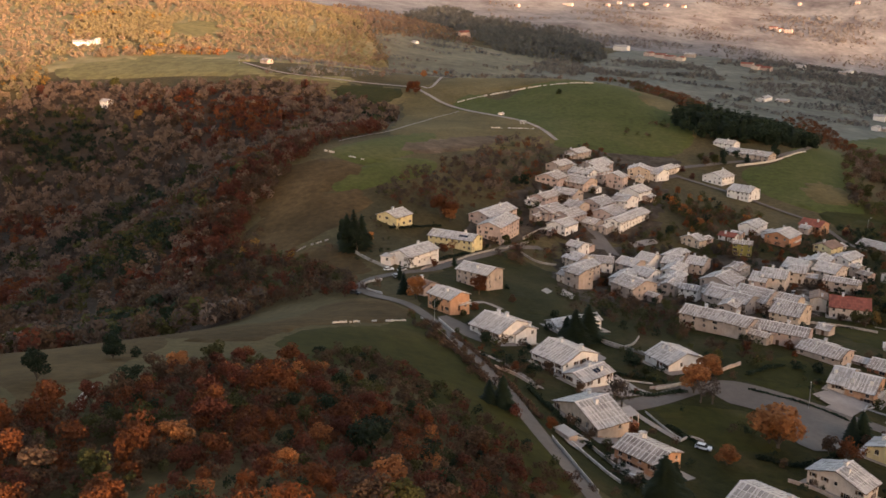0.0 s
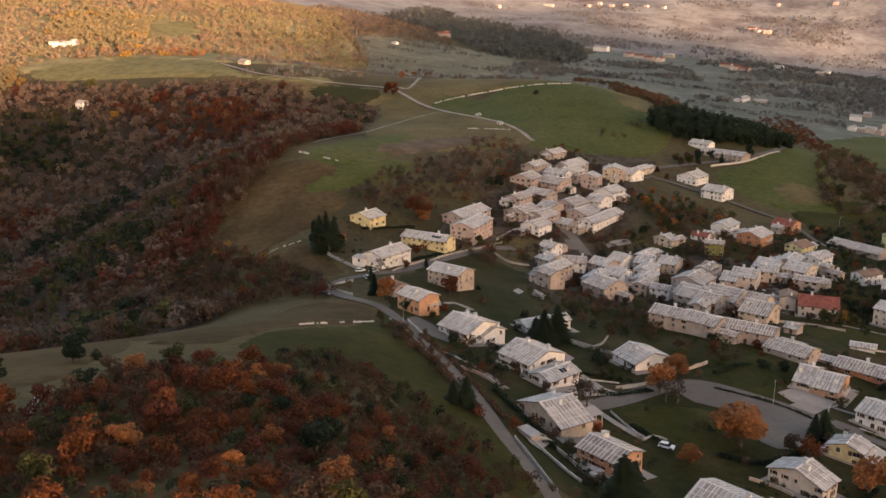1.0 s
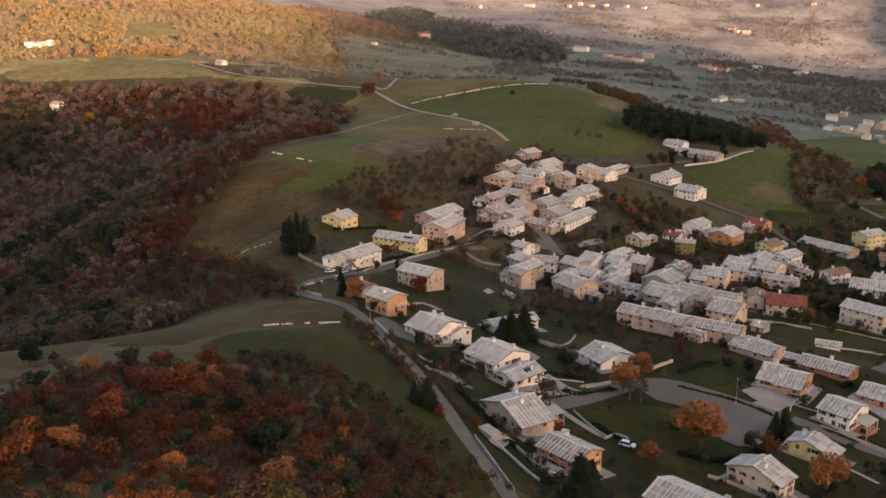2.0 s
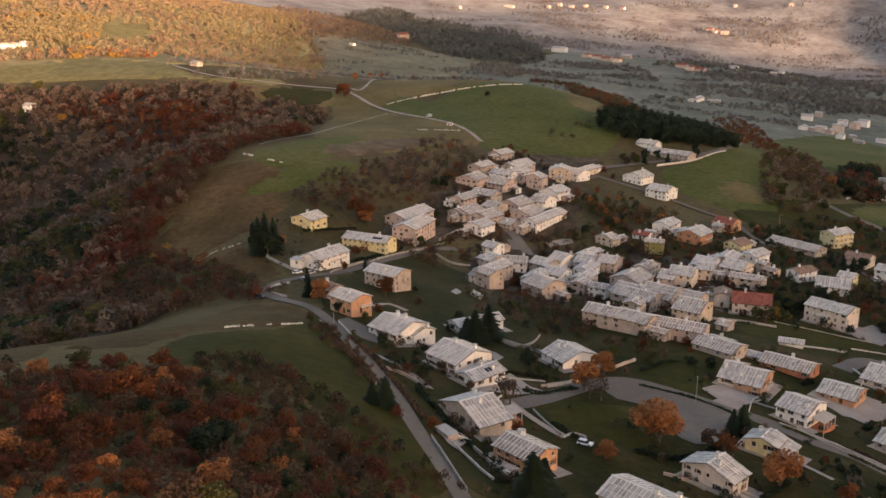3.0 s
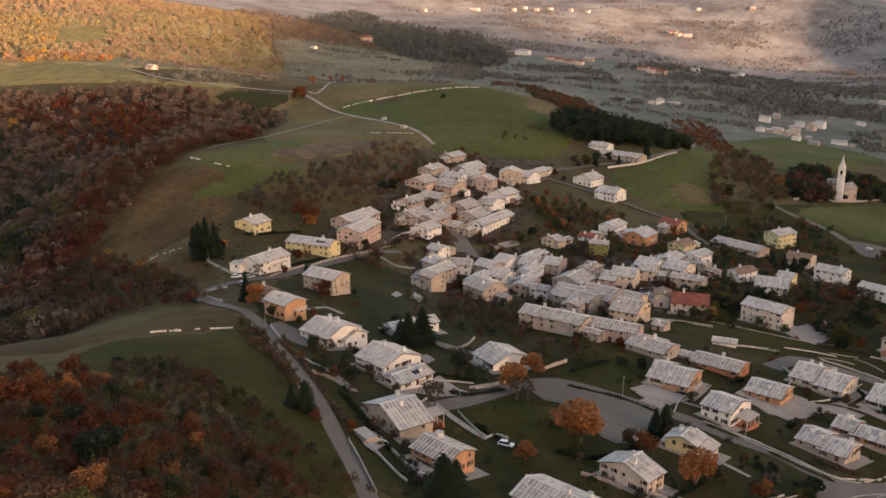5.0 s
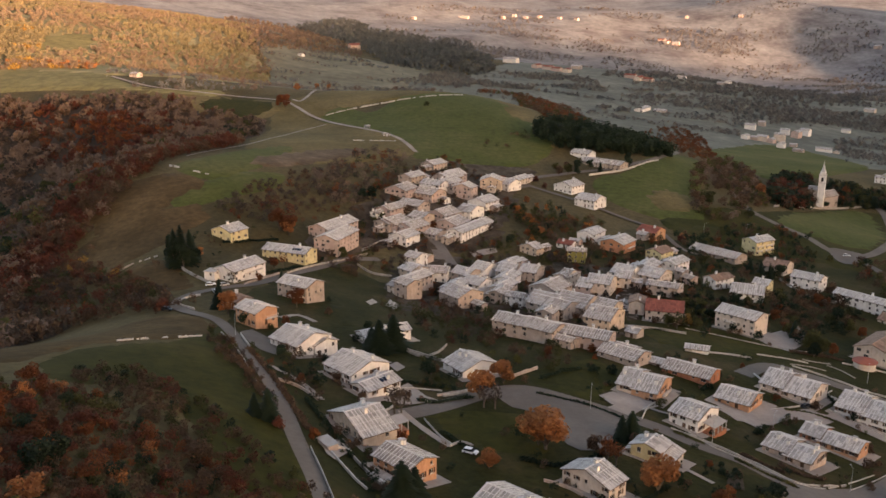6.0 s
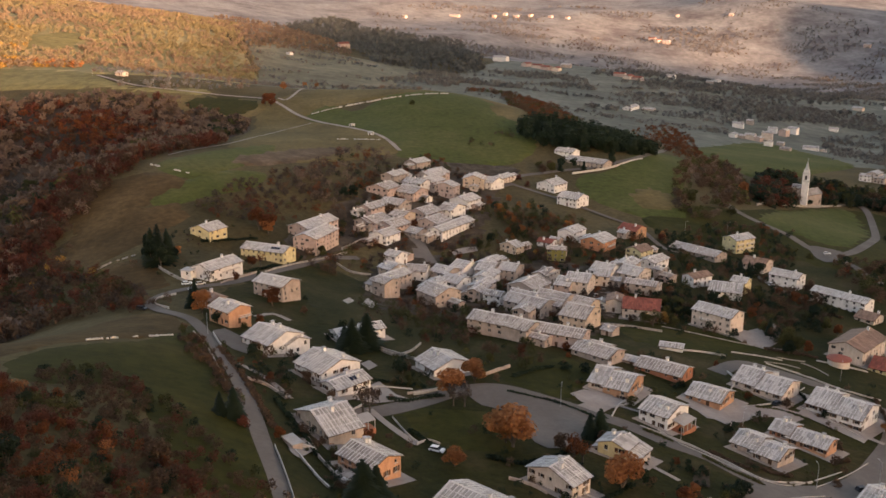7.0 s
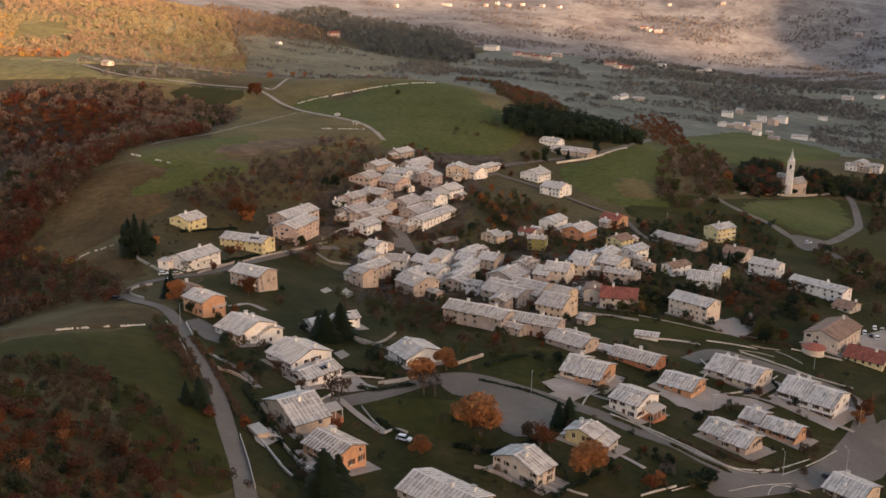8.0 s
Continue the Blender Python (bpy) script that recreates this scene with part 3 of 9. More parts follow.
        if single:
            for k, me in enumerate(slab_roof(w, d, h, rise, roof, rnd, size=size, single=True)):
                part("slab", me[0], rf, at=me[1])
        else:
            tagged(part("roof_covering", slab_roof(w, d, h, rise, roof, rnd, size=size), rf), kind="stuff")
        if roof.endswith("slab") and w > 6.5 and h < 9 and group != "houses of the far hamlets":
            part("mortar_joints", roof_joints(w, d, h, rise, rnd), rf, "pale mortared joints")
        part("ridge", Box().prism([(-0.26, h + rise + 0.03), (0, h + rise + 0.22), (0.26, h + rise + 0.03)], "x", -w / 2 - verge, w / 2 + verge).mesh("ridge", "joint" if roof.endswith("slab") else roof), rf)
    for px, py, pz, ang, size in spots:
        ww, hh, fr, pane, sill, sh = WIN[size]
        nm = "door" if size == "door" else "window"
        wi = part(nm, fr, ob, at=pose(px, py, pz, 0, 0, ang))
        part("pane" if nm == "window" else "door_leaf", pane, wi)
        if nm == "window":
            if near:
                part("sill", sill, wi)
            if near and rnd.random() < 0.7:
                for sgn in (-1, 1):
                    o = part("shutter", sh, wi)
                    o.matrix_local = pose(sgn * ww / 2 * 1.04, -0.175, 0) @ Matrix.Diagonal((sgn, 1, 1, 1))
    for k in range(chimneys):
        cx, cy = rnd.uniform(-0.36, 0.36) * w, rnd.uniform(-0.3, 0.3) * d
        cz = h + rise - abs(cy) * pitch if not flat else h + 0.2
        c = part("chimney", CHIM, ob, at=pose(cx, cy, cz + 0.1))
        part("chimney_cap", CHIM_CAP, c)
    return ob


# ---- trees ----
def leaf_cloud(rnd, lobes, count, size, flat=0.0):
    """Small leaf clumps scattered through round lobes, thinner inside; each a bent pair of triangles."""
    w = np.array([l[3] ** 2 for l in lobes])
    pick = rnd.choice(len(lobes), count, p=w / w.sum())
    c = np.array([l[:3] for l in lobes])[pick]
    r = np.array([l[3] for l in lobes])[pick]
    dirn = rnd.normal(size=(count, 3))
    dirn /= np.linalg.norm(dirn, axis=1)[:, None]
    rad = r * rnd.uniform(0.55, 1.08, count) ** 0.6
    p = c + dirn * rad[:, None] * np.array([1, 1, 0.85])
    nrm = dirn + rnd.normal(0, 0.55, (count, 3)) + np.array([0, 0, 0.25])
    nrm /= np.linalg.norm(nrm, axis=1)[:, None]
    ref = rnd.normal(size=(count, 3))
    a = np.cross(nrm, ref)
    a /= np.linalg.norm(a, axis=1)[:, None]
    b = np.cross(nrm, a)
    s = size * rnd.uniform(0.55, 1.35, count)[:, None]
    bend = nrm * s * 0.25
    v = np.stack([p - a * s - bend, p - b * s * 0.8, p + a * s - bend, p + b * s * 0.8], 1).reshape(-1, 3)
    i = np.arange(count)[:, None] * 4
    return v, i + np.array([[0, 1, 2, 3]])


def limb(b, p, q, r0, r1, sides=6):
    p, q = Vector(p), Vector(q)
    d = (q - p).normalized()
    a = d.orthogonal().normalized()
    c = d.cross(a)
    n = len(b.v)
    for o, r in ((p, r0), (q, r1)):
        for k in range(sides):
            t = 2 * math.pi * k / sides
            b.v.append(tuple(o + a * r * math.cos(t) + c * r * math.sin(t)))
    for k in range(sides):
        b.f.append((n + k, n + (k + 1) % sides, n + sides + (k + 1) % sides, n + sides + k))
        b.i.append(0)


def broadleaf(seed, tall, wide, leaves, size, bare=0.32, lobes=7):
    """Trunk with limbs, and the crown's leaf clumps as arrays."""
    rnd = np.random.default_rng(seed)
    t = Box()
    fork = tall * bare
    limb(t, (0, 0, -0.8), (0.05, 0, fork), 0.035 * tall, 0.024 * tall, 8)
    ls = [(0, 0, tall * 0.72, wide * 0.30)]
    for k in range(lobes):
        a = 2 * math.pi * k / lobes + rnd.uniform(-0.5, 0.5)
        rr = wide * rnd.uniform(0.16, 0.34)
        zz = tall * rnd.uniform(bare + 0.12, 0.86)
        c = (math.cos(a) * rr, math.sin(a) * rr, zz, wide * rnd.uniform(0.15, 0.26))
        ls.append(c)
        limb(t, (0.05, 0, fork * rnd.uniform(0.8, 1.0)), c[:3], 0.016 * tall, 0.004 * tall, 5)
    v, f = leaf_cloud(rnd, ls, leaves, size)
    return t, v, f


def conifer(seed, tall, wide, layers, per, size=1.0):
    """A spire: trunk and drooping sprays, shorter towards the top."""
    rnd = np.random.default_rng(seed)
    t = Box()
    limb(t, (0, 0, -0.8), (0, 0, tall * 0.97), 0.022 * tall, 0.004 * tall, 7)
    v, f = [], []
    for k in range(layers):
        u = k / layers
        z = tall * (0.06 + 0.92 * u)
        r = wide / 2 * (1 - u) ** 0.75 * rnd.uniform(0.7, 1.15) + 0.12
        for j in range(per):
            a = 2 * math.pi * (j + rnd.uniform(0, 0.9)) / per
            ln = r * rnd.uniform(0.5, 1.15) * (1 + 0.22 * math.sin(2 * a + seed) + 0.12 * math.sin(5 * a + 3 * u))
            hw = ln * 0.22 * size + 0.12
            dx, dy = math.cos(a), math.sin(a)
            n = len(v)
            zt = z + rnd.uniform(-0.02, 0.02) * tall
            v += [(0, 0, zt + 0.1 * ln), (dx * ln * 0.55 - dy * hw, dy * ln * 0.55 + dx * hw, zt - 0.16 * ln), (dx * ln, dy * ln, zt - 0.30 * ln), (dx * ln * 0.55 + dy * hw, dy * ln * 0.55 - dx * hw, zt - 0.16 * ln)]
            f.append((n, n + 1, n + 2, n + 3))
    return t, np.array(v), np.array(f)


def tree_data(kind, seed, tall, wide, mat, leaves=900, size=0.42, bare=0.3):
    t, v, f = conifer(seed, tall, wide, 24, 19) if kind == "conifer" else broadleaf(seed, tall, wide, leaves, size, bare)
    return t.mesh("trunk", "bark"), mesh_of("crown", v, f, [MAT[mat]])


TREES = {}


def tree(x, y, kind, mat, tall, label, seed=0, wide=None, turn=None, group="", name="tree", category="tree"):
    """A tree of its own; alike trees share their meshes."""
    key = (kind, mat, seed % 3)
    if key not in TREES:
        if kind == "conifer":
            TREES[key] = tree_data("conifer", 11 + seed % 3, 10.0, 5.6, mat)
        elif kind == "bare":
            TREES[key] = tree_data("broad", 31 + seed % 3, 10.0, 7.0, mat, 260, 0.3)
        elif kind == "shrub":
            TREES[key] = tree_data("broad", 51 + seed % 3, 10.0, 12.5, mat, 300, 0.85, 0.03)
        elif kind == "bush":
            TREES[key] = tree_data("broad", 91 + seed % 3, 10.0, 9.0, mat, 820, 0.42, 0.1)
        elif kind == "round":
            TREES[key] = tree_data("broad", 71 + seed % 3, 10.0, 8.8, mat, 1300, 0.37, 0.10)
        else:
            TREES[key] = tree_data("broad", 21 + seed % 3, 10.0, 8.0, mat, 1050, 0.40, 0.2)
    tr, cr = TREES[key]
    rnd = random.Random(seed * 31 + int(x * 7) + int(y * 3))
    ob = thing(name, x, y, ground_z(x, y), turn if turn is not None else rnd.uniform(0, 360), label, category, group)
    s = tall / 10
    sw = s if wide is None else wide / (5.6 if kind == "conifer" else 8.0)
    ob.scale = (sw * rnd.uniform(0.92, 1.08), sw * rnd.uniform(0.92, 1.08), s)
    part("trunk", tr, ob)
    part("crown", cr, ob)
    return ob


def wood(name, pts, spacing, palette, tall, label, seed, leaves=90, size=0.9, conif=0.0, thin=0.0, clump=60.0, deny=(), free=False, patchy=2.0, draw=1.0, mix=0.6):
    """A stretch of woodland that nobody could count: many trees of a few shapes in one mesh."""
    rnd = np.random.default_rng(seed)
    edge = np.array(pts, float)
    lo, hi = edge.min(0), edge.max(0)
    n = int((hi[0] - lo[0]) * (hi[1] - lo[1]) / spacing ** 2)
    x, y = rnd.uniform(lo[0], hi[0], n), rnd.uniform(lo[1], hi[1], n)
    x0, x = x, x / draw
    k = np.sin(x / clump * 2.1 + 1.7 * np.sin(y / clump * 1.3 + seed)) * np.sin(y / clump * 1.9 + 1.1 * np.sin(x / clump + seed)) * 0.5 + 0.5
    x = x0
    ok = inside(smooth_line(pts, 8, True), x, y) & (rnd.uniform(0, 1, n) > thin * k * 1.6) & (k < patchy + rnd.normal(0, 0.05, n))
    for q in deny:
        ok &= ~inside(np.array(q), x, y)
    if free:
        # keep clear of houses and roads
        for hx, hy, yaw, w, d in FOOT:
            c, s = math.cos(radians(yaw)), math.sin(radians(yaw))
            u, v = (x - hx) * c + (y - hy) * s, (y - hy) * c - (x - hx) * s
            ok &= (abs(u) > w / 2 + 0.9) | (abs(v) > d / 2 + 0.9)
        for q in PAVED:
            ok &= ~inside(q, x, y)
        for c, wd in ROADS:
            for q in c[::2]:
                ok &= (x - q[0]) ** 2 + (y - q[1]) ** 2 > (wd / 2 + 1.6) ** 2
    x, y, k = x[ok], y[ok], k[ok]
    z = height(x, y)
    shapes = []
    for s in range(5):
        t, v, f = broadleaf(seed * 10 + s, 1.0, 0.95, int(leaves * 1.8), size / 11, 0.12, 6)
        shapes.append((v, f))
    # woods are made of single leaf triangles, twice as many and finer
    shapes = [(v, f[:, :3]) for v, f in shapes]
    cones = []
    for s in range(3):
        _, v, f = conifer(seed * 10 + s, 1.0, 0.42, 9, 7, 1.6)
        cones.append((v, np.concatenate([f[:, [0, 1, 2]], f[:, [0, 2, 3]]])))
    mats = [m for m, _ in palette]
    pw = np.array([w for _, w in palette], float)
    pw /= pw.sum()
    vs, fs, ms, base = [], [], [], 0
    for i in range(len(x)):
        con = rnd.random() < conif
        v, f = cones[rnd.integers(3)] if con else shapes[rnd.integers(5)]
        # neighbours tend to be of one kind
        u = (k[i] * 0.65 + rnd.random() * 0.6) % 1.0 if mix > 0.5 else min(1.0, max(0.0, (k[i] - 0.5) * 1.7 * (1 - mix) + 0.5 + (rnd.random() - 0.5) * mix * 1.4))
        m = int(np.searchsorted(np.cumsum(pw), min(u, 0.999)))
        a = rnd.uniform(0, 6.3)
        h = tall * rnd.uniform(0.6, 1.25) * (1.15 if con else 1)
        ca, sa = math.cos(a) * h, math.sin(a) * h
        vv = np.empty_like(v)
        vv[:, 0] = v[:, 0] * ca - v[:, 1] * sa + x[i]
        vv[:, 1] = v[:, 0] * sa + v[:, 1] * ca + y[i]
        vv[:, 2] = v[:, 2] * h + z[i] - 0.05 * h
        vs.append(vv)
        fs.append(f + base)
        ms.append(np.full(len(f), len(mats) if con else m))
        base += len(v)
    # conifers of far woods take the needles with haze in their colour
    me = mesh_of(name, np.concatenate(vs), np.concatenate(fs), [MAT[m] for m in mats] + [MAT["hazepine" if name.startswith("far") else "green"]], np.concatenate(ms))
    return tagged(new(name, me), label, "woodland", kind="stuff")


# ---- the lie of fields, roads and woods ----

# fields and grass
patch("village_ground", [(-8, 300), (14, 215), (40, 165), (90, 120), (200, 130), (330, 300), (370, 440), (280, 520), (180, 505), (60, 430), (0, 390)], "lawn", 6, "dull green grass and gardens between the houses", "ground", -0.05, 1)
patch("meadow", [(-46.0, 235.2), (-36.6, 255.1), (-21.3, 268.6), (-10.0, 309.0), (2.0, 277.0), (11.0, 249.0), (19.5, 213.0), (24.8, 193.0), (29.0, 171.0), (20.0, 158.5), (7.6, 173.8), (-0.5, 195.7), (-11.9, 217.1), (-25.0, 209.3), (-34.3, 208.5)], "meadow", 6, "green hillside meadow above the lane", "meadow", 0, 1.3)
patch("meadow", [(-107.7, 319.7), (-58.1, 271.7), (-45.5, 319.0), (-30.6, 335.0), (-12.8, 313.9), (-8.2, 292.9), (-21.6, 271.7), (-37.0, 258.0), (-46.3, 236.8), (-54.0, 230.5), (-69.4, 232.4)], "brow", 6, "brown olive grazed grass on the brow of the hill", "meadow", 0.0, 1.6)
patch("meadow", [(-221.6, 438.7), (-158.5, 370.6), (-115.8, 324.9), (-72.9, 233.8), (-70.7, 204.7), (-68.1, 173.3), (-75.2, 158.9), (-81.8, 159.5)], "brow", 5, "dry brown grass on the brow of the hill", "meadow", 0.1, 0.8)
patch("meadow", [(-69.2, 557.9), (-52.1, 597.1), (-32.6, 642.1), (-5.7, 678.2), (-8.8, 601.8), (-31.4, 547.7), (-43.5, 532.0)], "bright", 8, "green pasture on the ridge", "meadow", 0.1, 0.0)
patch("meadow", [(-36.8, 648.0), (7.9, 825.3), (42.2, 815.7), (79.3, 746.7), (84.8, 696.1), (58.4, 658.7), (21.0, 618.1), (-8.8, 601.8), (-5.6, 661.5)], "olive", 8, "olive and brown terraced pasture on the ridge", "meadow", 0.0, 0.0)
patch("meadow", [(-61.1, 499.6), (-52.3, 521.2), (-28.4, 555.6), (-4.8, 566.1), (-7.8, 534.0), (-29.3, 508.9), (-49.6, 491.2)], "bright", 8, "green pasture strip beside the ridge", "meadow", 0.15, 0.0)
patch("meadow", [(-110.7, 524.2), (-71.1, 546.0), (-43.4, 530.1), (-56.2, 496.8), (-37.4, 489.9), (-51.1, 446.5), (-65.4, 429.2), (-84.0, 426.9), (-103.7, 456.0), (-92.1, 472.8), (-108.5, 495.8)], "brow", 8, "brown olive hillside pasture", "meadow", 0.0, 3.0)
patch("meadow", [(-70.5, 409.8), (-51.3, 423.1), (-29.5, 377.3), (-43.3, 372.4), (-58.3, 378.3)], "brow", 8, "brown pasture below the wall", "meadow", 0.0, 0.0)
patch("meadow", [(8.3, 860.9), (27.9, 914.6), (79.3, 911.0), (235.2, 1484.9), (186.3, 901.1), (197.8, 810.7), (197.3, 730.7), (168.9, 683.7), (124.4, 667.7), (106.4, 684.8), (84.3, 674.4), (76.9, 723.5), (55.1, 789.5)], "bright", 10, "bright green grass on the round hill", "meadow", 0.2, 0.8)
patch("meadow", [(-16.6, 960.6), (9.7, 1015.6), (79.9, 1399.8), (123.0, 957.0), (147.7, 950.3), (79.3, 911.0), (27.9, 914.6), (8.6, 892.8)], "olive", 10, "yellow green grass on top of the round hill", "meadow", 0.3, 0.0)
patch("meadow", [(-449.3, 1126.1), (-396.1, 1147.6), (-288.5, 1151.8), (-178.8, 990.6), (-96.0, 984.6), (-103.7, 946.1), (-173.6, 960.0), (-270.0, 1000.6), (-356.1, 1025.0), (-423.1, 1047.8)], "dryolive", 12, "olive green field beyond the wooded valley", "meadow", 0.3, 0.0)
patch("meadow", [(-103.7, 946.1), (-47.6, 949.8), (-37.8, 916.2), (-49.7, 882.0), (-103.5, 891.8)], "meadow", 10, "green field beside the country road", "meadow", 0.3, 0.0)
patch("meadow", [(215.7, 660.2), (248.2, 685.5), (330.0, 830.0), (358.0, 840.0), (303.2, 677.8), (273.7, 620.8), (277.0, 595.0), (261.6, 567.6), (235.2, 565.0), (212.0, 592.0), (206.0, 615.0), (205.0, 640.0)], "bright", 10, "bright green slope beside the pine wood", "meadow", 0.2, 1.0)
patch("bank", [(240.4, 619.1), (259.7, 635.9), (273.6, 614.4), (270.4, 593.2), (246.5, 580.0), (235.0, 593.4)], "olive", 6, "bare brown bank below the green slope", "meadow", 0.5, 1.5)
patch("meadow", [(443.3, 1053.1), (608.4, 1285.3), (689.7, 1257.8), (635.4, 1022.7), (495.6, 868.0), (419.6, 815.1), (423.0, 892.1), (420.2, 955.6)], "bright", 12, "wide bright green field behind the church", "meadow", 0.9, 0.0)
patch("meadow", [(320.5, 592.4), (421.2, 715.3), (471.1, 733.2), (439.3, 647.6), (377.4, 556.0), (347.6, 536.8), (334.7, 557.4)], "bright", 8, "green field within the bend of the road", "meadow", 0.2, 0.0)
patch("meadow", [(237.5, 551.3), (280.9, 557.8), (316.7, 504.5), (304.4, 493.7), (292.1, 521.2), (268.8, 526.1), (234.8, 520.8)], "meadow", 8, "green grass behind the houses", "meadow", 0.1, 0.0)
patch("meadow", [(89.8, 275.9), (101.9, 292.6), (123.0, 306.7), (127.3, 289.6), (138.8, 287.2), (124.0, 275.9), (112.4, 258.1), (102.5, 262.6)], "meadow", 5, "green meadow among the houses", "meadow", 0.05, 0.0)
patch("meadow", [(55.8, 241.1), (65.9, 247.3), (82.6, 247.2), (92.4, 233.8), (88.3, 218.3), (78.6, 213.8), (67.2, 219.6), (58.6, 229.4)], "meadow", 5, "green meadow beside the car park", "meadow", 0.05, 0.0)
patch("meadow", [(153.9, 358.6), (180.3, 371.4), (213.0, 344.4), (210.4, 332.9), (179.1, 319.1), (157.7, 330.3)], "meadow", 5, "green strip of grass behind the chapel", "meadow", 0.05, 0.0)
patch("meadow", [(9.3, 404.5), (27.8, 439.5), (49.5, 424.7), (64.8, 401.0), (49.5, 334.8), (32.7, 328.4), (26.7, 361.6), (20.9, 379.8)], "lawn", 6, "brown green slope below the old houses", "meadow", 0.05, 0.0)
patch("village_core_ground", [(57.0, 451.8), (82.0, 475.4), (111.0, 471.6), (149.8, 462.8), (186.6, 452.2), (175.7, 403.1), (156.2, 366.5), (131.4, 320.3), (106.8, 321.6), (92.1, 354.9), (51.5, 375.3)], "tilled", 5, "bare earth and paving between the old houses", "ground", 0.1, 2)
patch("village_core_ground", [(49.4, 550.5), (85.9, 653.7), (114.6, 683.3), (170.0, 670.4), (146.3, 601.6), (118.6, 507.8), (82.6, 479.1), (52.2, 476.0), (15.3, 437.3), (13.6, 476.1)], "tilled", 6, "bare earth and yards between the old houses", "ground", 0.15, 2.5)
# fields of the plain, haze painted in by their colour
patch("meadow", [(254.6, 1684.8), (350.2, 1644.5), (425.4, 1531.8), (472.9, 1427.1), (382.7, 1352.5), (208.9, 924.3), (226.0, 1445.1)], "hazefield", 16, "haze greyed green field on the far plain", "meadow", 0.4, 0.0)
patch("meadow", [(389.5, 1381.3), (492.1, 1430.2), (588.0, 1439.8), (520.9, 1326.0), (420.7, 1303.6)], "hazefield", 16, "haze greyed green field on the far plain", "meadow", 0.4, 0.0)
patch("meadow", [(641.6, 1649.2), (749.0, 1598.1), (712.4, 1534.9), (574.4, 1540.6)], "hazefield", 16, "haze greyed green field on the far plain", "meadow", 0.4, 0.0)
patch("meadow", [(638.9, 1499.9), (689.1, 1478.4), (626.9, 1350.7), (555.5, 1302.6)], "hazefield", 14, "haze greyed green field on the far plain", "meadow", 0.4, 0.0)
patch("meadow", [(96.2, 1771.7), (231.8, 1870.3), (257.4, 1550.7), (193.3, 1469.1), (105.6, 1475.4)], "hazefield", 16, "haze greyed green pasture on the far slope", "meadow", 0.4, 0.0)
# part of this slope's brightness is put into the grass colour
patch("far_pasture", [(-1000, 1060), (-620, 1010), (-440, 1075), (-330, 1110), (-200, 1060), (-60, 1120), (-80, 1400), (-180, 1750), (-420, 1950), (-900, 1900)], "sunfield", 22, "golden autumn pasture on the far slope, lightened with sun haze", "meadow", 0.5, 0.0)
# plain and far pasture, with haze in the grass colour
patch("far_plain", [(80, 1080), (330, 1060), (620, 1000), (1000, 1150), (1350, 1700), (1500, 2250), (1000, 2350), (500, 2250), (250, 1800), (120, 1400)], "hazefield", 26, "haze greyed green fields of the far plain", "meadow", 0.5, 0.0)
patch("far_pasture", [(-75, 1130), (70, 1090), (110, 1400), (240, 1800), (60, 1850), (-110, 1720), (-80, 1400)], "hazepasture", 22, "haze paled green pasture on the far slope", "meadow", 0.5, 0.0)
patch("meadow", [(240.5, 585.6), (282.6, 605.0), (330.7, 621.3), (438.6, 729.9), (496.3, 698.9), (342.8, 447.0), (328.8, 474.0), (309.2, 489.2), (282.6, 507.3), (254.9, 527.6), (231.3, 543.5)], "meadow", 9, "green hillside round the church road", "meadow", 0.0, 0.0)
road("road", [(80.7, 538.4), (78.5, 512.8), (79.9, 497.3), (83.6, 486.9), (86.0, 474.2), (88.2, 462.2)], 5.5, "road", "old village street", 0.3)
patch("forecourt", [(37.4, 216.0), (46.6, 225.8), (47.5, 220.1), (38.6, 211.3)], "redwall", 3, "red brown terrace floor before a villa", "paving", 0.4, 0.0)
patch("forecourt", [(28.1, 207.6), (33.5, 213.9), (35.5, 206.6), (31.7, 198.1), (29.6, 200.8)], "paving", 3, "pale terrace deck in a garden", "paving", 0.4, 0.0)
patch("forecourt", [(113.8, 266.0), (119.7, 271.1), (128.6, 269.0), (129.0, 260.4), (122.5, 254.7), (116.0, 259.5)], "paving", 3, "curved pale drive before a villa", "paving", 0.35, 0.0)
patch("forecourt", [(172.3, 274.0), (180.1, 271.2), (189.7, 274.5), (193.5, 265.6), (187.6, 261.4), (179.6, 265.6), (172.2, 266.7)], "paving", 3, "pale drive between the villas", "paving", 0.35, 0.0)

patch("meadow", [(-215.0, 1000.0), (-162.5, 978.0), (-93.5, 957.0), (-45.0, 950.0), (-30.0, 925.0), (-45.0, 880.0), (-112.1, 885.0), (-165.0, 908.8), (-215.0, 950.0)], "olive", 10, "brown olive field below the country road", "meadow", 0.1, 1.5)
patch("meadow", [(-40.0, 950.0), (-20.0, 925.0), (5.0, 870.0), (60.0, 772.0), (82.0, 705.0), (60.0, 690.0), (20.0, 640.0), (-36.0, 650.0), (-38.0, 760.0), (-36.0, 850.0)], "olive", 10, "grazed olive grass along the ridge road", "meadow", -0.05, 1.5)
patch("terrace", [(-30.1, 591.0), (-9.2, 635.2), (31.7, 689.3), (47.2, 671.0), (5.9, 604.4), (-22.3, 571.8)], "straw", 7, "red brown ploughed terrace on the ridge", "field", 0.35, 1.5)
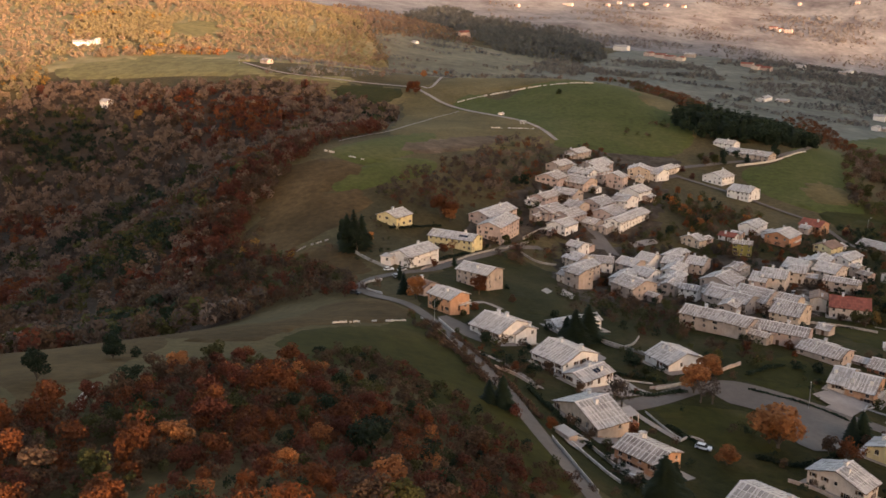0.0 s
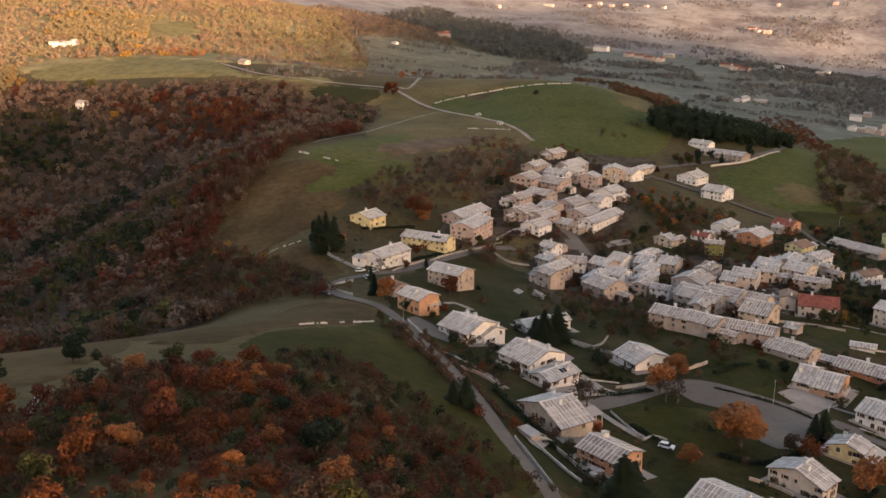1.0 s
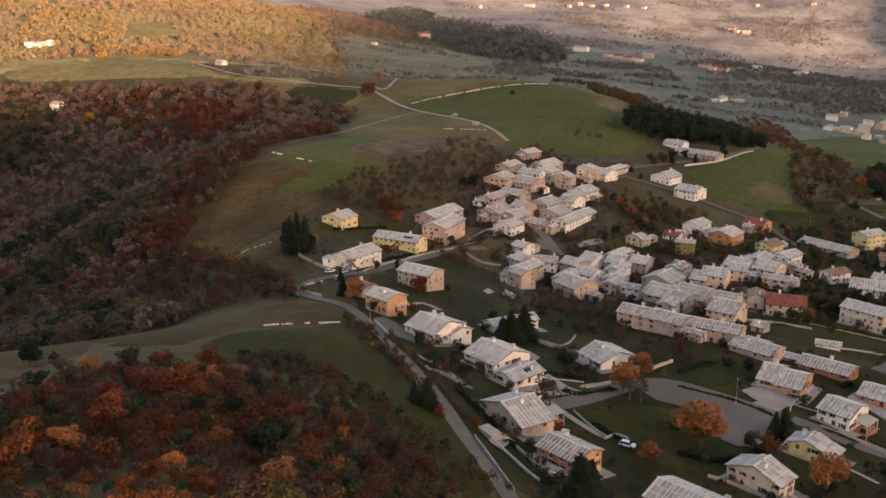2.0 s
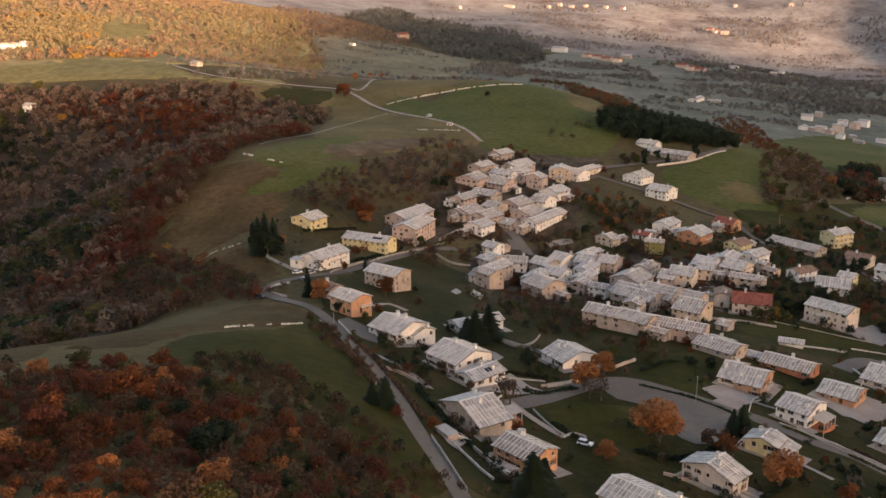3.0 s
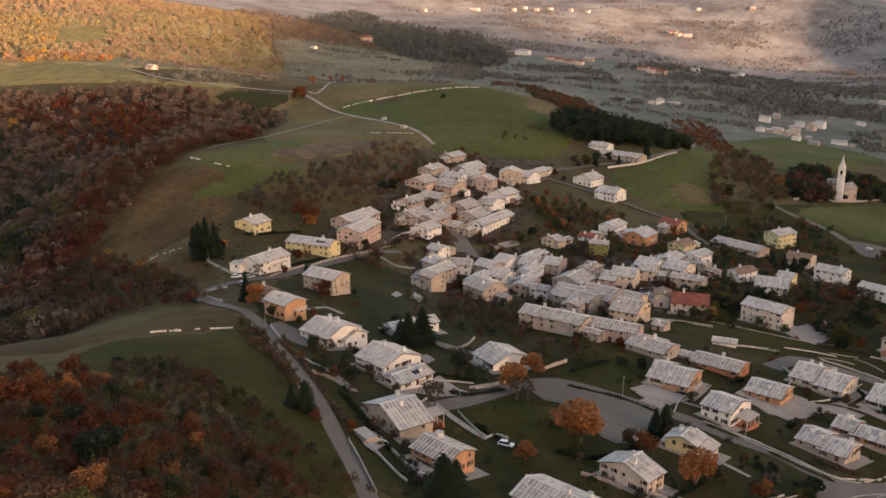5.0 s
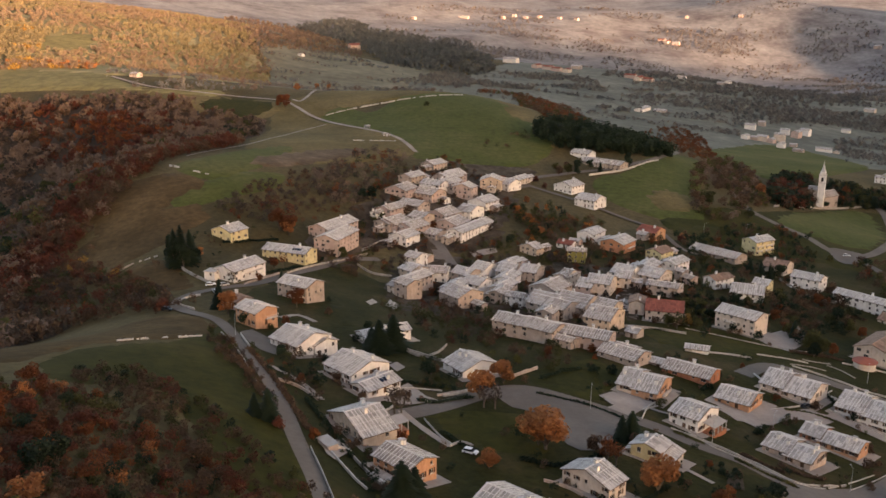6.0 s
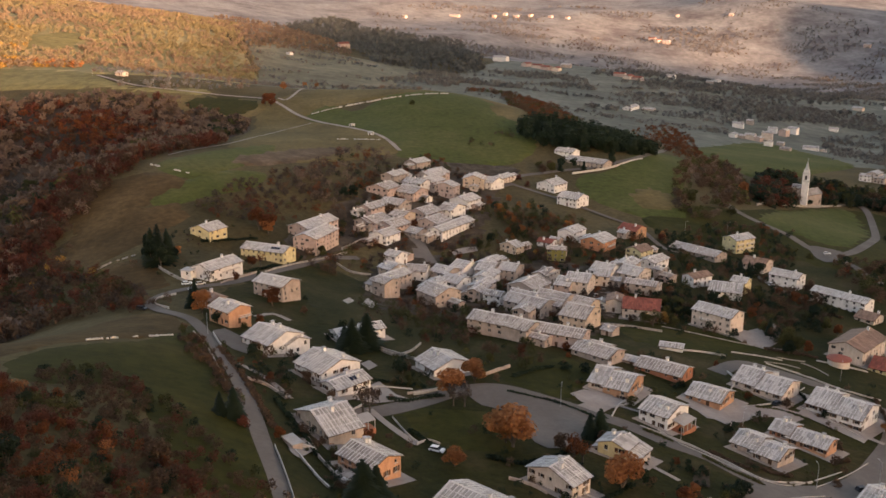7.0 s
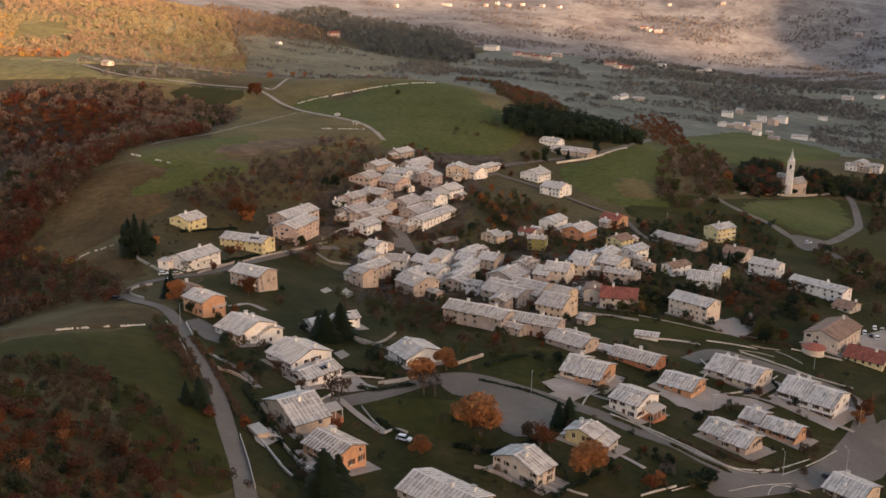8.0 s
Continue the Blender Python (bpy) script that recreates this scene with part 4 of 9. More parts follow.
patch("meadow", [(-30.0, 930.0), (-5.0, 985.0), (30.0, 1040.0), (120.0, 1100.0), (235.0, 1060.0), (260.0, 900.0), (215.0, 790.0), (190.0, 730.0), (150.0, 900.0), (30.0, 900.0), (8.0, 870.0)], "olive", 10, "dull grass behind the brow of the round hill", "meadow", -0.05, 1.0)
patch("far_pasture", [(-418.4, 1445.9), (-356.2, 1525.2), (-329.3, 1404.4), (-387.5, 1334.1)], "dryolive", 16, "sunlit green pasture between the far woods", "meadow", 1.2, 2.0)

# roads and paved ground
road("road", [(31.7, 161.2), (27.9, 182.0), (22.5, 205.0), (18.4, 223.7), (11.7, 249.3), (2.8, 276.7), (-9.4, 312.5), (-16.5, 324.5), (-25.7, 335.1), (-32.7, 350.4), (-30.1, 362.0), (-19.6, 371.7), (-5.1, 382.5), (6.8, 404.9), (22.7, 432.5), (32.9, 449.7), (49.7, 459.3)], 4.6, "road", "grey asphalt lane that bends round the brow", 0.08)
road("road", [(43.1, 235.5), (51.0, 239.2), (62.6, 248.2), (77.2, 260.8), (90.3, 266.2), (105.3, 258.5), (117.9, 250.5), (126.9, 244.5), (136.0, 234.5), (145.4, 227.1), (153.8, 214.6), (167.2, 211.5), (184.9, 219.7), (204.2, 238.5), (223.5, 262.0), (230.1, 282.9), (218.7, 296.5), (204.3, 308.5), (193.2, 314.4), (176.8, 301.1)], 7.2, "road", "grey asphalt village road in a loop", 0.08)
patch("car_park", [(79.4, 264.7), (90.1, 264.1), (104.8, 256.0), (119.2, 248.7), (114.4, 236.5), (101.4, 221.8), (94.0, 224.4), (92.4, 244.3), (82.9, 249.5)], "road", 4, "asphalt car park beside the road", "car park", 0.2, 0.0)
patch("road_junction", [(155.3, 214.3), (173.3, 213.9), (205.4, 240.6), (234.2, 266.7), (209.4, 226.0), (191.2, 215.5), (168.5, 204.2), (148.8, 195.7), (142.3, 198.3)], "road", 4, "wide asphalt road junction", "road", 0.12, 0.0)
road("road", [(157.6, 376.0), (166.5, 402.5), (164.6, 422.4), (147.3, 426.8), (122.9, 436.6), (84.9, 425.1), (79.5, 441.1), (81.5, 471.8), (79.6, 500.3), (81.0, 545.5), (96.9, 606.8), (112.7, 601.0), (137.4, 612.6), (160.9, 631.8)], 5, "road", "narrow village street between old houses", 0.1)
road("road", [(137.7, 610.6), (163.1, 647.7), (195.6, 665.2), (245.5, 692.3), (296.2, 753.7), (392.8, 976.6)], 5, "road", "pale road past the pine wood", 0.2)
road("road", [(160.0, 628.6), (185.5, 597.5), (207.1, 561.3), (222.1, 536.9), (226.0, 494.1), (253.5, 486.7)], 3.5, "road", "lane below the white houses", 0.2)
road("road", [(322.7, 666.7), (311.6, 618.3), (316.5, 587.9), (327.3, 558.3), (331.4, 519.7), (360.7, 532.8), (419.9, 609.7), (467.7, 694.9), (489.4, 747.8), (478.5, 757.0)], 6, "road", "winding asphalt road past the church", 0.25)
road("road", [(-220.0, 1049.6), (-166.2, 985.2), (-93.9, 961.9), (-36.3, 951.5), (-18.8, 927.5), (8.3, 865.6), (67.2, 764.2), (84.8, 696.1)], 3.6, "paving", "pale country road along the ridge", 0.4)
road("road", [(-22.1, 952.3), (-5.3, 984.5), (25.0, 1357.2)], 3.2, "paving", "pale track over the round hill", 0.4)
patch("forecourt", [(120.9, 263.0), (133.1, 266.6), (119.8, 251.1), (113.8, 256.2)], "paving", 4, "pale paved forecourt", "paving", 0.25, 0.0)
patch("forecourt", [(154.5, 267.6), (163.3, 264.3), (171.4, 271.1), (188.0, 272.2), (168.0, 257.7), (157.0, 258.7)], "paving", 4, "pale paved yard", "paving", 0.25, 0.0)
patch("forecourt", [(200.6, 277.2), (209.9, 259.4), (223.7, 274.5), (222.7, 267.9), (206.9, 252.1), (193.2, 270.3)], "paving", 4, "white paved terrace round a villa", "paving", 0.25, 0.0)
patch("forecourt", [(204.5, 354.0), (233.9, 374.6), (230.6, 355.5), (212.2, 336.9), (206.1, 342.7)], "paving", 4, "pink gravel yard", "paving", 0.15, 0.0)
patch("forecourt", [(266.8, 350.3), (294.5, 366.6), (276.8, 337.3), (262.6, 333.8)], "paving", 4, "paved car park behind the parish hall", "paving", 0.15, 0.0)
patch("forecourt", [(41.6, 248.7), (53.1, 266.4), (57.7, 254.9), (61.9, 251.4), (50.9, 245.7)], "paving", 4, "pale paved yard beside the villa", "paving", 0.2, 0.0)

road("road", [(326.9, 516.5), (335.8, 506.9), (338.5, 491.8), (336.1, 467.4), (344.3, 449.4), (363.1, 441.4)], 5.5, "road", "asphalt road leading away from the junction", 0.25)
patch("road_junction", [(331.0, 533.9), (344.6, 530.9), (348.4, 522.4), (328.4, 499.5), (321.6, 505.7)], "road", 4, "asphalt fork of the church road", "road", 0.3, 0.0)

road("road", [(-66.0, 591.6), (-51.2, 631.5), (-34.5, 679.8), (-11.5, 798.3), (14.1, 840.7)], 1.7, "paving", "pale farm track along the edge of the ridge", 0.3)

# walls
low_wall([(-48.5, 422.3), (-36.1, 399.7), (-22.4, 378.8)], 1.0, 0.35, "drystone", "grey stone retaining wall along the garden", "stone_wall")
rubble_row([(14, 880), (40, 894), (90, 905), (125, 915), (147, 925)], 1.0, "sill", "long broken pale stone wall on the hill", 0.18, 1.1)
rubble_row([(-32.7, 263.6), (-28.1, 268.1), (-21.7, 273.9), (-12.0, 285.0)], 0.35, "sill", "low tumbled stone wall in the field", 0.4)
rubble_row([(37.9, 730.0), (55.0, 733.0), (73.6, 734.2)], 0.7, "sill", "short broken stone wall on the ridge", 0.2, 0.9)
rubble_row([(-71.3, 561.3), (-54.6, 546.9), (-42.5, 540.8)], 0.7, "sill", "pale boundary stones between two fields", 0.62, 0.9)
rubble_row([(-71.2, 414.0), (-64.5, 422.7), (-59.5, 424.8), (-54.0, 428.0)], 0.4, "drystone", "low tumbled stone wall on the pasture", 0.2)
low_wall([(32.0, 172.0), (29.2, 186.9), (25.9, 201.7)], 0.9, 0.14, "sill", "low white wall beside the lane", "stone_wall")
low_wall([(-7.4, 295.0), (-0.7, 276.8), (7.4, 249.2), (12.3, 232.0)], 0.6, 0.3, "drystone", "roadside stone wall", "stone_wall")
low_wall([(130.7, 245.7), (137.5, 239.2), (146.2, 229.4), (152.6, 219.7), (157.2, 214.8), (172.0, 217.9)], 0.5, 0.14, "sill", "low white kerb wall along the gardens", "stone_wall")
low_wall([(203.7, 317.6), (215.0, 307.2), (224.0, 298.0), (236.2, 291.6)], 0.55, 0.14, "sill", "low pale wall beside the village road", "stone_wall")
low_wall([(86.0, 275.4), (92.5, 282.0), (98.2, 287.7)], 1.1, 0.3, "stone", "pale grey garden wall", "stone_wall")
low_wall([(61.2, 255.9), (74.0, 263.0)], 0.8, 0.3, "stone", "pale wall beside the car park entrance", "stone_wall")
low_wall([(6.6, 406.9), (17.7, 428.6), (32.5, 448.4), (43.7, 463.7)], 0.9, 0.35, "drystone", "stone wall along the village road", "stone_wall")
low_wall([(41.0, 465.9), (53.3, 486.4), (63.5, 495.9)], 1.3, 0.4, "drystone", "stone terrace wall below the old houses", "stone_wall")
low_wall([(209.8, 662.1), (242.6, 681.3), (281.1, 720.7)], 1.0, 0.5, "sill", "pale parapet along the road", "stone_wall")
low_wall([(345.9, 646.2), (384.9, 696.3), (426.4, 725.9), (476.4, 753.0)], 1.2, 0.4, "drystone", "stone churchyard wall", "stone_wall")
low_wall([(-9.3, 379.3), (-3.5, 392.1), (4.1, 405.0)], 0.8, 0.25, "stone", "pale grey garden wall", "stone_wall")
low_wall([(194.2, 328.4), (205.3, 326.6), (213.4, 323.7)], 0.5, 0.14, "sill", "white rail wall beside the gardens", "stone_wall")

# woodland
wood("woodland", [(-560, 330), (-420, 260), (-260, 200), (-170, 215), (-110, 262), (-82, 305), (-70, 345), (-105, 380), (-110, 430), (-110, 470), (-120, 520), (-100, 570), (-62, 640), (-40, 760), (-40.2, 845.9), (-75.7, 876.6), (-123.7, 925.5), (-169.6, 936.1), (-260.6, 962.8), (-408.8, 1017.5), (-430.2, 994.2), (-451.8, 960.4), (-640, 960), (-720, 700)], 6.2, [("green", 1.0), ("dull", 2.0), ("bare", 2.2), ("brown", 4), ("hazebrown", 1.6), ("red", 3.6), ("rust", 1.4)], 8.5, "dense brown and red autumn woods of the valley", 3, leaves=28, size=1.8, thin=0.03, clump=95, mix=0.4, deny=[[(-2000, 560), (2000, 620), (2000, 3000), (-2000, 3000)]])
# the upper valley uses the brown paled for haze
wood("woodland", [(-560, 330), (-420, 260), (-260, 200), (-170, 215), (-110, 262), (-82, 305), (-70, 345), (-105, 380), (-110, 430), (-110, 470), (-120, 520), (-100, 570), (-62, 640), (-40, 760), (-40.2, 845.9), (-75.7, 876.6), (-123.7, 925.5), (-169.6, 936.1), (-260.6, 962.8), (-408.8, 1017.5), (-430.2, 994.2), (-451.8, 960.4), (-640, 960), (-720, 700)], 7, [("green", 1.2), ("dull", 1.6), ("bare", 1.6), ("hazebrown", 5), ("brown", 1.5), ("red", 1.4), ("rust", 0.8)], 8.5, "brown autumn woods up the valley, paled by painted haze", 33, leaves=24, size=2.0, thin=0.05, clump=110, mix=0.4, deny=[[(-2000, -500), (2000, -500), (2000, 620), (-2000, 560)]])
patch("woodland_floor", [(-560, 330), (-420, 260), (-260, 200), (-170, 215), (-110, 262), (-82, 305), (-70, 345), (-105, 380), (-110, 430), (-110, 470), (-120, 520), (-100, 570), (-62, 640), (-40, 760), (-40.2, 845.9), (-75.7, 876.6), (-123.7, 925.5), (-169.6, 936.1), (-260.6, 962.8), (-408.8, 1017.5), (-430.2, 994.2), (-451.8, 960.4), (-640, 960), (-720, 700)], "litter", 14, "leaf strewn floor of the valley woods", "woodland floor", 0.0, 0.0)
wood("woodland", [(-125, 375), (-110, 420), (-100, 470), (-85, 540), (-60, 620), (-40, 680), (-60, 690), (-100, 620), (-125, 540), (-140, 450)], 5.0, [("hazebrown", 4), ("red", 4), ("brown", 3)], 8.0, "band of dark red trees along the ridge", 4, leaves=80, size=1.0)
wood("woodland", [(12.6, 573.7), (29.4, 636.9), (60.5, 683.5), (77.8, 670.8), (64.6, 600.4), (49.4, 550.5), (31.0, 525.2), (18.3, 530.8)], 5.5, [("hazebrown", 5), ("bare", 3), ("rust", 1.5), ("green", 0.7)], 6.5, "bare brown thicket behind the village", 5, leaves=60, size=0.9, thin=0.4, clump=25)
wood("woodland", [(-29.3, 508.9), (-11.1, 532.0), (15.5, 550.2), (17.7, 512.7), (-7.1, 476.1), (-18.8, 474.7)], 8, [("brown", 6), ("red", 1.0), ("bare", 4), ("dull", 3.2), ("rust", 1.6), ("gold", 0.25)], 6, "scrub of brown bushes on the slope", 6, leaves=60, size=0.9, thin=0.4)
wood("pine_wood", [(196, 732), (232, 726), (272, 730), (302, 755), (312, 790), (262, 815), (215, 808), (190, 768)], 5.0, [("green", 1)], 12, "dark pine wood on the hilltop", 7, leaves=80, size=0.95, conif=0.3)
wood("woodland", [(262.0, 590.0), (275.0, 625.0), (289.5, 668.0), (355.9, 814.0), (415.9, 904.3), (398.6, 791.5), (368.0, 727.3), (336.4, 640.0), (312.7, 618.9), (293.0, 579.1), (272.0, 572.0)], 6.0, [("bare", 3), ("dull", 2), ("brown", 4), ("hazebrown", 3)], 7.5, "leafless brown trees in the hollow", 8, leaves=90, size=1.0, thin=0.3, clump=22, patchy=0.58)
wood("woodland", [(351.7, 669.9), (427.4, 813.9), (464.6, 833.9), (424.9, 738.5), (365.9, 660.2)], 5, [("brown", 2), ("red", 2), ("green", 2), ("dull", 1)], 11, "dark trees beside the church", 9, leaves=90, size=1.0, conif=0.25)
wood("woodland", [(442.9, 748.9), (483.1, 819.3), (517.0, 798.4), (568.4, 820.9), (518.1, 735.9), (487.3, 744.0)], 6, [("brown", 3), ("dull", 2), ("green", 2), ("rust", 1)], 9, "dark trees behind the church", 10, leaves=80, size=1.0, conif=0.2)
wood("woodland", [(235.2, 1484.9), (294.0, 1466.3), (212.1, 850.0), (216.5, 788.3), (373.0, 1304.3), (363.7, 1462.5), (299.1, 1540.4)], 6, [("rust", 4), ("brown", 4), ("dull", 2)], 8, "rust coloured wood edge behind the round hill", 11, leaves=60, size=1.1)
wood("woodland", [(138.4, 563.5), (151.0, 574.6), (169.0, 572.2), (170.0, 525.0), (155.9, 505.4), (137.8, 494.7), (131.0, 513.7)], 6, [("brown", 4), ("dull", 4), ("orange", 1.5), ("green", 1)], 6, "overgrown slope of brown and green bushes", 12, leaves=80, size=0.9, thin=0.3)
wood("woodland", [(87.2, 364.4), (101.0, 400.3), (107.6, 356.4), (96.3, 309.1), (86.7, 316.1), (80.7, 344.1)], 6, [("brown", 4), ("dull", 4), ("rust", 1.5)], 5, "scrub below the old houses", 13, leaves=80, size=0.8, thin=0.4)
wood("woodland", [(-102.1, 448.4), (-60.9, 396.6), (-32.9, 361.8), (-40.5, 347.4), (-61.5, 340.0), (-82.8, 337.2), (-116.7, 405.0)], 6, [("brown", 6), ("red", 1.0), ("bare", 4), ("dull", 3.2), ("rust", 1.6), ("gold", 0.25)], 5.5, "brown scrub on the shoulder of the hill", 14, leaves=80, size=0.9, thin=0.2)
wood("woodland", [(-43.4, 489.1), (-20.1, 512.7), (5.1, 522.3), (-7.3, 492.8), (-27.8, 479.7)], 7, [("brown", 6), ("red", 1.0), ("bare", 4), ("dull", 3.2), ("rust", 1.6), ("gold", 0.25)], 5, "brown scrub behind the yellow house", 15, leaves=70, size=0.9, thin=0.3)
wood("woodland", [(49.1, 385.6), (63.6, 391.6), (79.1, 369.7), (92.8, 357.6), (82.2, 323.1), (64.8, 330.7), (48.2, 350.4)], 5, [("brown", 4), ("dull", 3), ("bare", 2)], 3.5, "brown bushes below the old houses", 16, leaves=80, size=0.8, thin=0.5)
wood("woodland", [(146.9, 509.9), (173.3, 481.2), (188.9, 468.0), (177.6, 448.6), (155.8, 458.3), (139.6, 468.5)], 6, [("brown", 5), ("bare", 2), ("rust", 1)], 4.5, "leafless bushes in old gardens", 17, leaves=80, size=0.8, thin=0.3)
wood("woodland", [(-11.0, 300.4), (0.6, 274.4), (9.9, 247.8), (16.6, 226.1), (13.3, 221.4), (3.8, 245.4), (-8.2, 274.7)], 3.2, [("brown", 4), ("bare", 2), ("dull", 2), ("rust", 1)], 3.0, "brown scrub along the lane", 71, leaves=90, size=1.0, clump=15)
wood("woodland", [(4.1, 279.8), (18.7, 264.7), (29.3, 245.5), (24.8, 235.3), (14.8, 249.0), (7.1, 264.9)], 3.6, [("brown", 4), ("green", 2), ("dull", 2), ("rust", 1)], 2.6, "dark shrubs below the villas", 72, leaves=90, size=1.0, thin=0.3, clump=15)
wood("woodland", [(-34.1, 221.3), (-20.2, 229.1), (-1.9, 215.1), (16.1, 185.8), (28.1, 174.8), (31.1, 166.6), (18.2, 153.7), (-1.0, 126.2)], 3.4, [("green", 1.5), ("dull", 3), ("brown", 5), ("red", 2)], 3.0, "low brown scrub at the edge of the near wood", 73, leaves=80, size=1.0, thin=0.2, clump=14)
wood("woodland", [(-32.6, 225.4), (-12.2, 224.3), (0.8, 200.5), (7.6, 173.8), (3.9, 164.0), (-2.9, 180.9), (-13.7, 201.3), (-29.7, 204.2)], 4, [("green", 1.5), ("dull", 2), ("brown", 4), ("red", 1.5)], 2.6, "scattered scrub on the near meadow", 74, leaves=80, size=1.0, thin=0.4, clump=14, patchy=0.6)
wood("woodland", [(25.0, 233.1), (29.3, 235.8), (38.3, 204.3), (44.3, 182.9), (40.8, 177.6), (34.9, 194.9)], 3.6, [("brown", 4), ("green", 2), ("dull", 2)], 2.2, "overgrown shrubs of a terraced garden", 75, leaves=90, size=1.0, thin=0.35, clump=12)
wood("woodland", [(83.2, 214.3), (102.7, 213.1), (105.7, 194.3), (96.9, 186.8), (85.1, 189.1)], 4.2, [("brown", 3), ("green", 3), ("dull", 2)], 2.0, "shrubs of a garden behind the villa", 76, leaves=90, size=1.0, thin=0.45, clump=12)
wood("woodland", [(125.3, 221.4), (140.7, 214.5), (147.2, 202.7), (130.2, 194.0), (117.1, 199.1)], 4, [("brown", 3), ("green", 3), ("rust", 1)], 1.8, "shrubs of a garden beside the road", 77, leaves=90, size=1.0, thin=0.45, clump=12)
wood("woodland", [(153.3, 225.5), (166.0, 223.4), (180.0, 230.8), (187.1, 227.2), (171.0, 216.0), (156.6, 213.7)], 3.4, [("brown", 4), ("dull", 2)], 1.3, "low kitchen garden plants beside the road", 78, leaves=80, size=1.0, thin=0.3, clump=10)
wood("woodland", [(234.9, 402.4), (266.5, 427.2), (278.9, 403.8), (245.0, 358.6), (221.3, 346.3), (223.5, 369.0)], 5.5, [("dull", 3), ("green", 3), ("brown", 3), ("rust", 1)], 5.5, "dark garden trees between the houses", 79, leaves=120, size=0.9, thin=0.3, clump=20)
wood("woodland", [(187.0, 410.1), (211.4, 407.4), (216.6, 391.5), (195.2, 377.1), (180.5, 380.2)], 5, [("dull", 4), ("green", 2), ("brown", 2)], 5, "olive garden trees behind the chapel", 81, leaves=120, size=0.9, thin=0.25, clump=20)

wood("woodland", [(443.5, 1268.4), (523.8, 1386.6), (533.3, 1288.5), (398.3, 897.7), (358.5, 844.3), (372.6, 973.6)], 6, [("hazebrown", 3), ("rust", 4), ("brown", 3), ("dull", 1)], 6, "rust coloured belt of trees behind the pine wood", 91, leaves=60, size=1.1, thin=0.3, clump=22, patchy=0.6)
wood("woodland", [(118.2, 687.8), (140.8, 734.6), (179.4, 776.4), (183.9, 759.5), (150.5, 705.0), (124.8, 670.1)], 6, [("brown", 4), ("dull", 2), ("rust", 1)], 4.5, "brown bushes in a fold of the round hill", 92, leaves=50, size=1.0, thin=0.3, clump=24, patchy=0.6)
wood("woodland", [(-191.7, 687.7), (-119.5, 551.5), (-107.2, 489.1), (-74.9, 456.4), (-50.4, 415.3), (-65.1, 391.5), (-99.7, 411.3), (-138.9, 490.6)], 6.5, [("dull", 2), ("brown", 4), ("red", 1.5), ("bare", 2)], 4.0, "scrub straggling up the open hillside", 93, leaves=60, size=0.9, thin=0.3, clump=26, patchy=0.45)

wood("woodland", [(326.4, 495.6), (346.4, 506.4), (361.5, 482.7), (329.8, 425.3), (305.3, 419.4), (312.3, 461.9)], 6, [("green", 2), ("dull", 2), ("brown", 3), ("red", 1)], 7, "dark trees beside the road fork", 94, leaves=90, size=1.0, thin=0.2, clump=20, free=True)
wood("woodland", [(482.7, 754.9), (530.0, 791.7), (529.4, 755.0), (470.3, 655.7), (397.2, 562.4), (494.4, 715.5)], 6, [("green", 2), ("dull", 3), ("brown", 3)], 6, "dark hedge trees along the far lane", 95, leaves=80, size=1.0, thin=0.2, clump=20, free=True)
wood("woodland", [(58.7, 359.0), (74.7, 393.8), (92.4, 347.3), (102.7, 310.3), (123.0, 307.0), (106.4, 284.7), (85.9, 308.4), (67.8, 314.2)], 5, [("brown", 4), ("red", 1), ("dull", 3), ("green", 1)], 4.5, "brown shrubs on the slope below the old houses", 96, leaves=90, size=0.9, thin=0.2, clump=16, patchy=0.62, free=True)
wood("woodland", [(17.8, 290.5), (26.1, 277.5), (29.4, 256.8), (23.6, 247.6), (13.0, 270.8)], 5, [("dull", 3), ("green", 3), ("brown", 2)], 4.5, "dark shrubs below the white villa", 97, leaves=90, size=0.9, thin=0.2, clump=14, patchy=0.6, free=True)

wood("woodland", [(-137.7, 470.7), (-95.1, 442.1), (-62.2, 406.1), (-38.7, 370.8), (-23.6, 347.4), (-34.0, 335.7), (-56.4, 341.7), (-102.0, 373.5)], 5, [("dull", 2), ("bare", 2), ("brown", 4), ("red", 2)], 5.5, "dark brown scrub on the brow above the lane", 98, leaves=90, size=0.9, thin=0.1, clump=24)

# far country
# leaf colours here already hold some of the sun and haze
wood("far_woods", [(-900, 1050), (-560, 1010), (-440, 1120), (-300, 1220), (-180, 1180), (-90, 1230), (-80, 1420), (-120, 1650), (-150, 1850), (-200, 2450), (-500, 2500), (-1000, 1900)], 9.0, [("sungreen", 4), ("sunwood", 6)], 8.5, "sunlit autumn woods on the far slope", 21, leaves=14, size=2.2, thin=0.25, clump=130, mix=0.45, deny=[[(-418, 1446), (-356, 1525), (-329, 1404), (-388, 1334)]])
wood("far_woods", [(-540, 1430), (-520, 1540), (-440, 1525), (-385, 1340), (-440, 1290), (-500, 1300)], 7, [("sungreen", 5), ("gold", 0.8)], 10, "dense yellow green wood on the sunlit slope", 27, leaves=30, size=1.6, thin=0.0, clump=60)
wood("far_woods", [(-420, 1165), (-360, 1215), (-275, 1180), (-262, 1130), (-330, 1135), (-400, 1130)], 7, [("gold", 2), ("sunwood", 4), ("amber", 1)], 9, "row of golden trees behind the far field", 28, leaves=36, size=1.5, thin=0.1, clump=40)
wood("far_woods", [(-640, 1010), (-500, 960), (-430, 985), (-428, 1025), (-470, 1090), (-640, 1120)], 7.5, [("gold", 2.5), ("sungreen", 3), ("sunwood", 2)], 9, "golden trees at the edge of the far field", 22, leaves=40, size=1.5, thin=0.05)
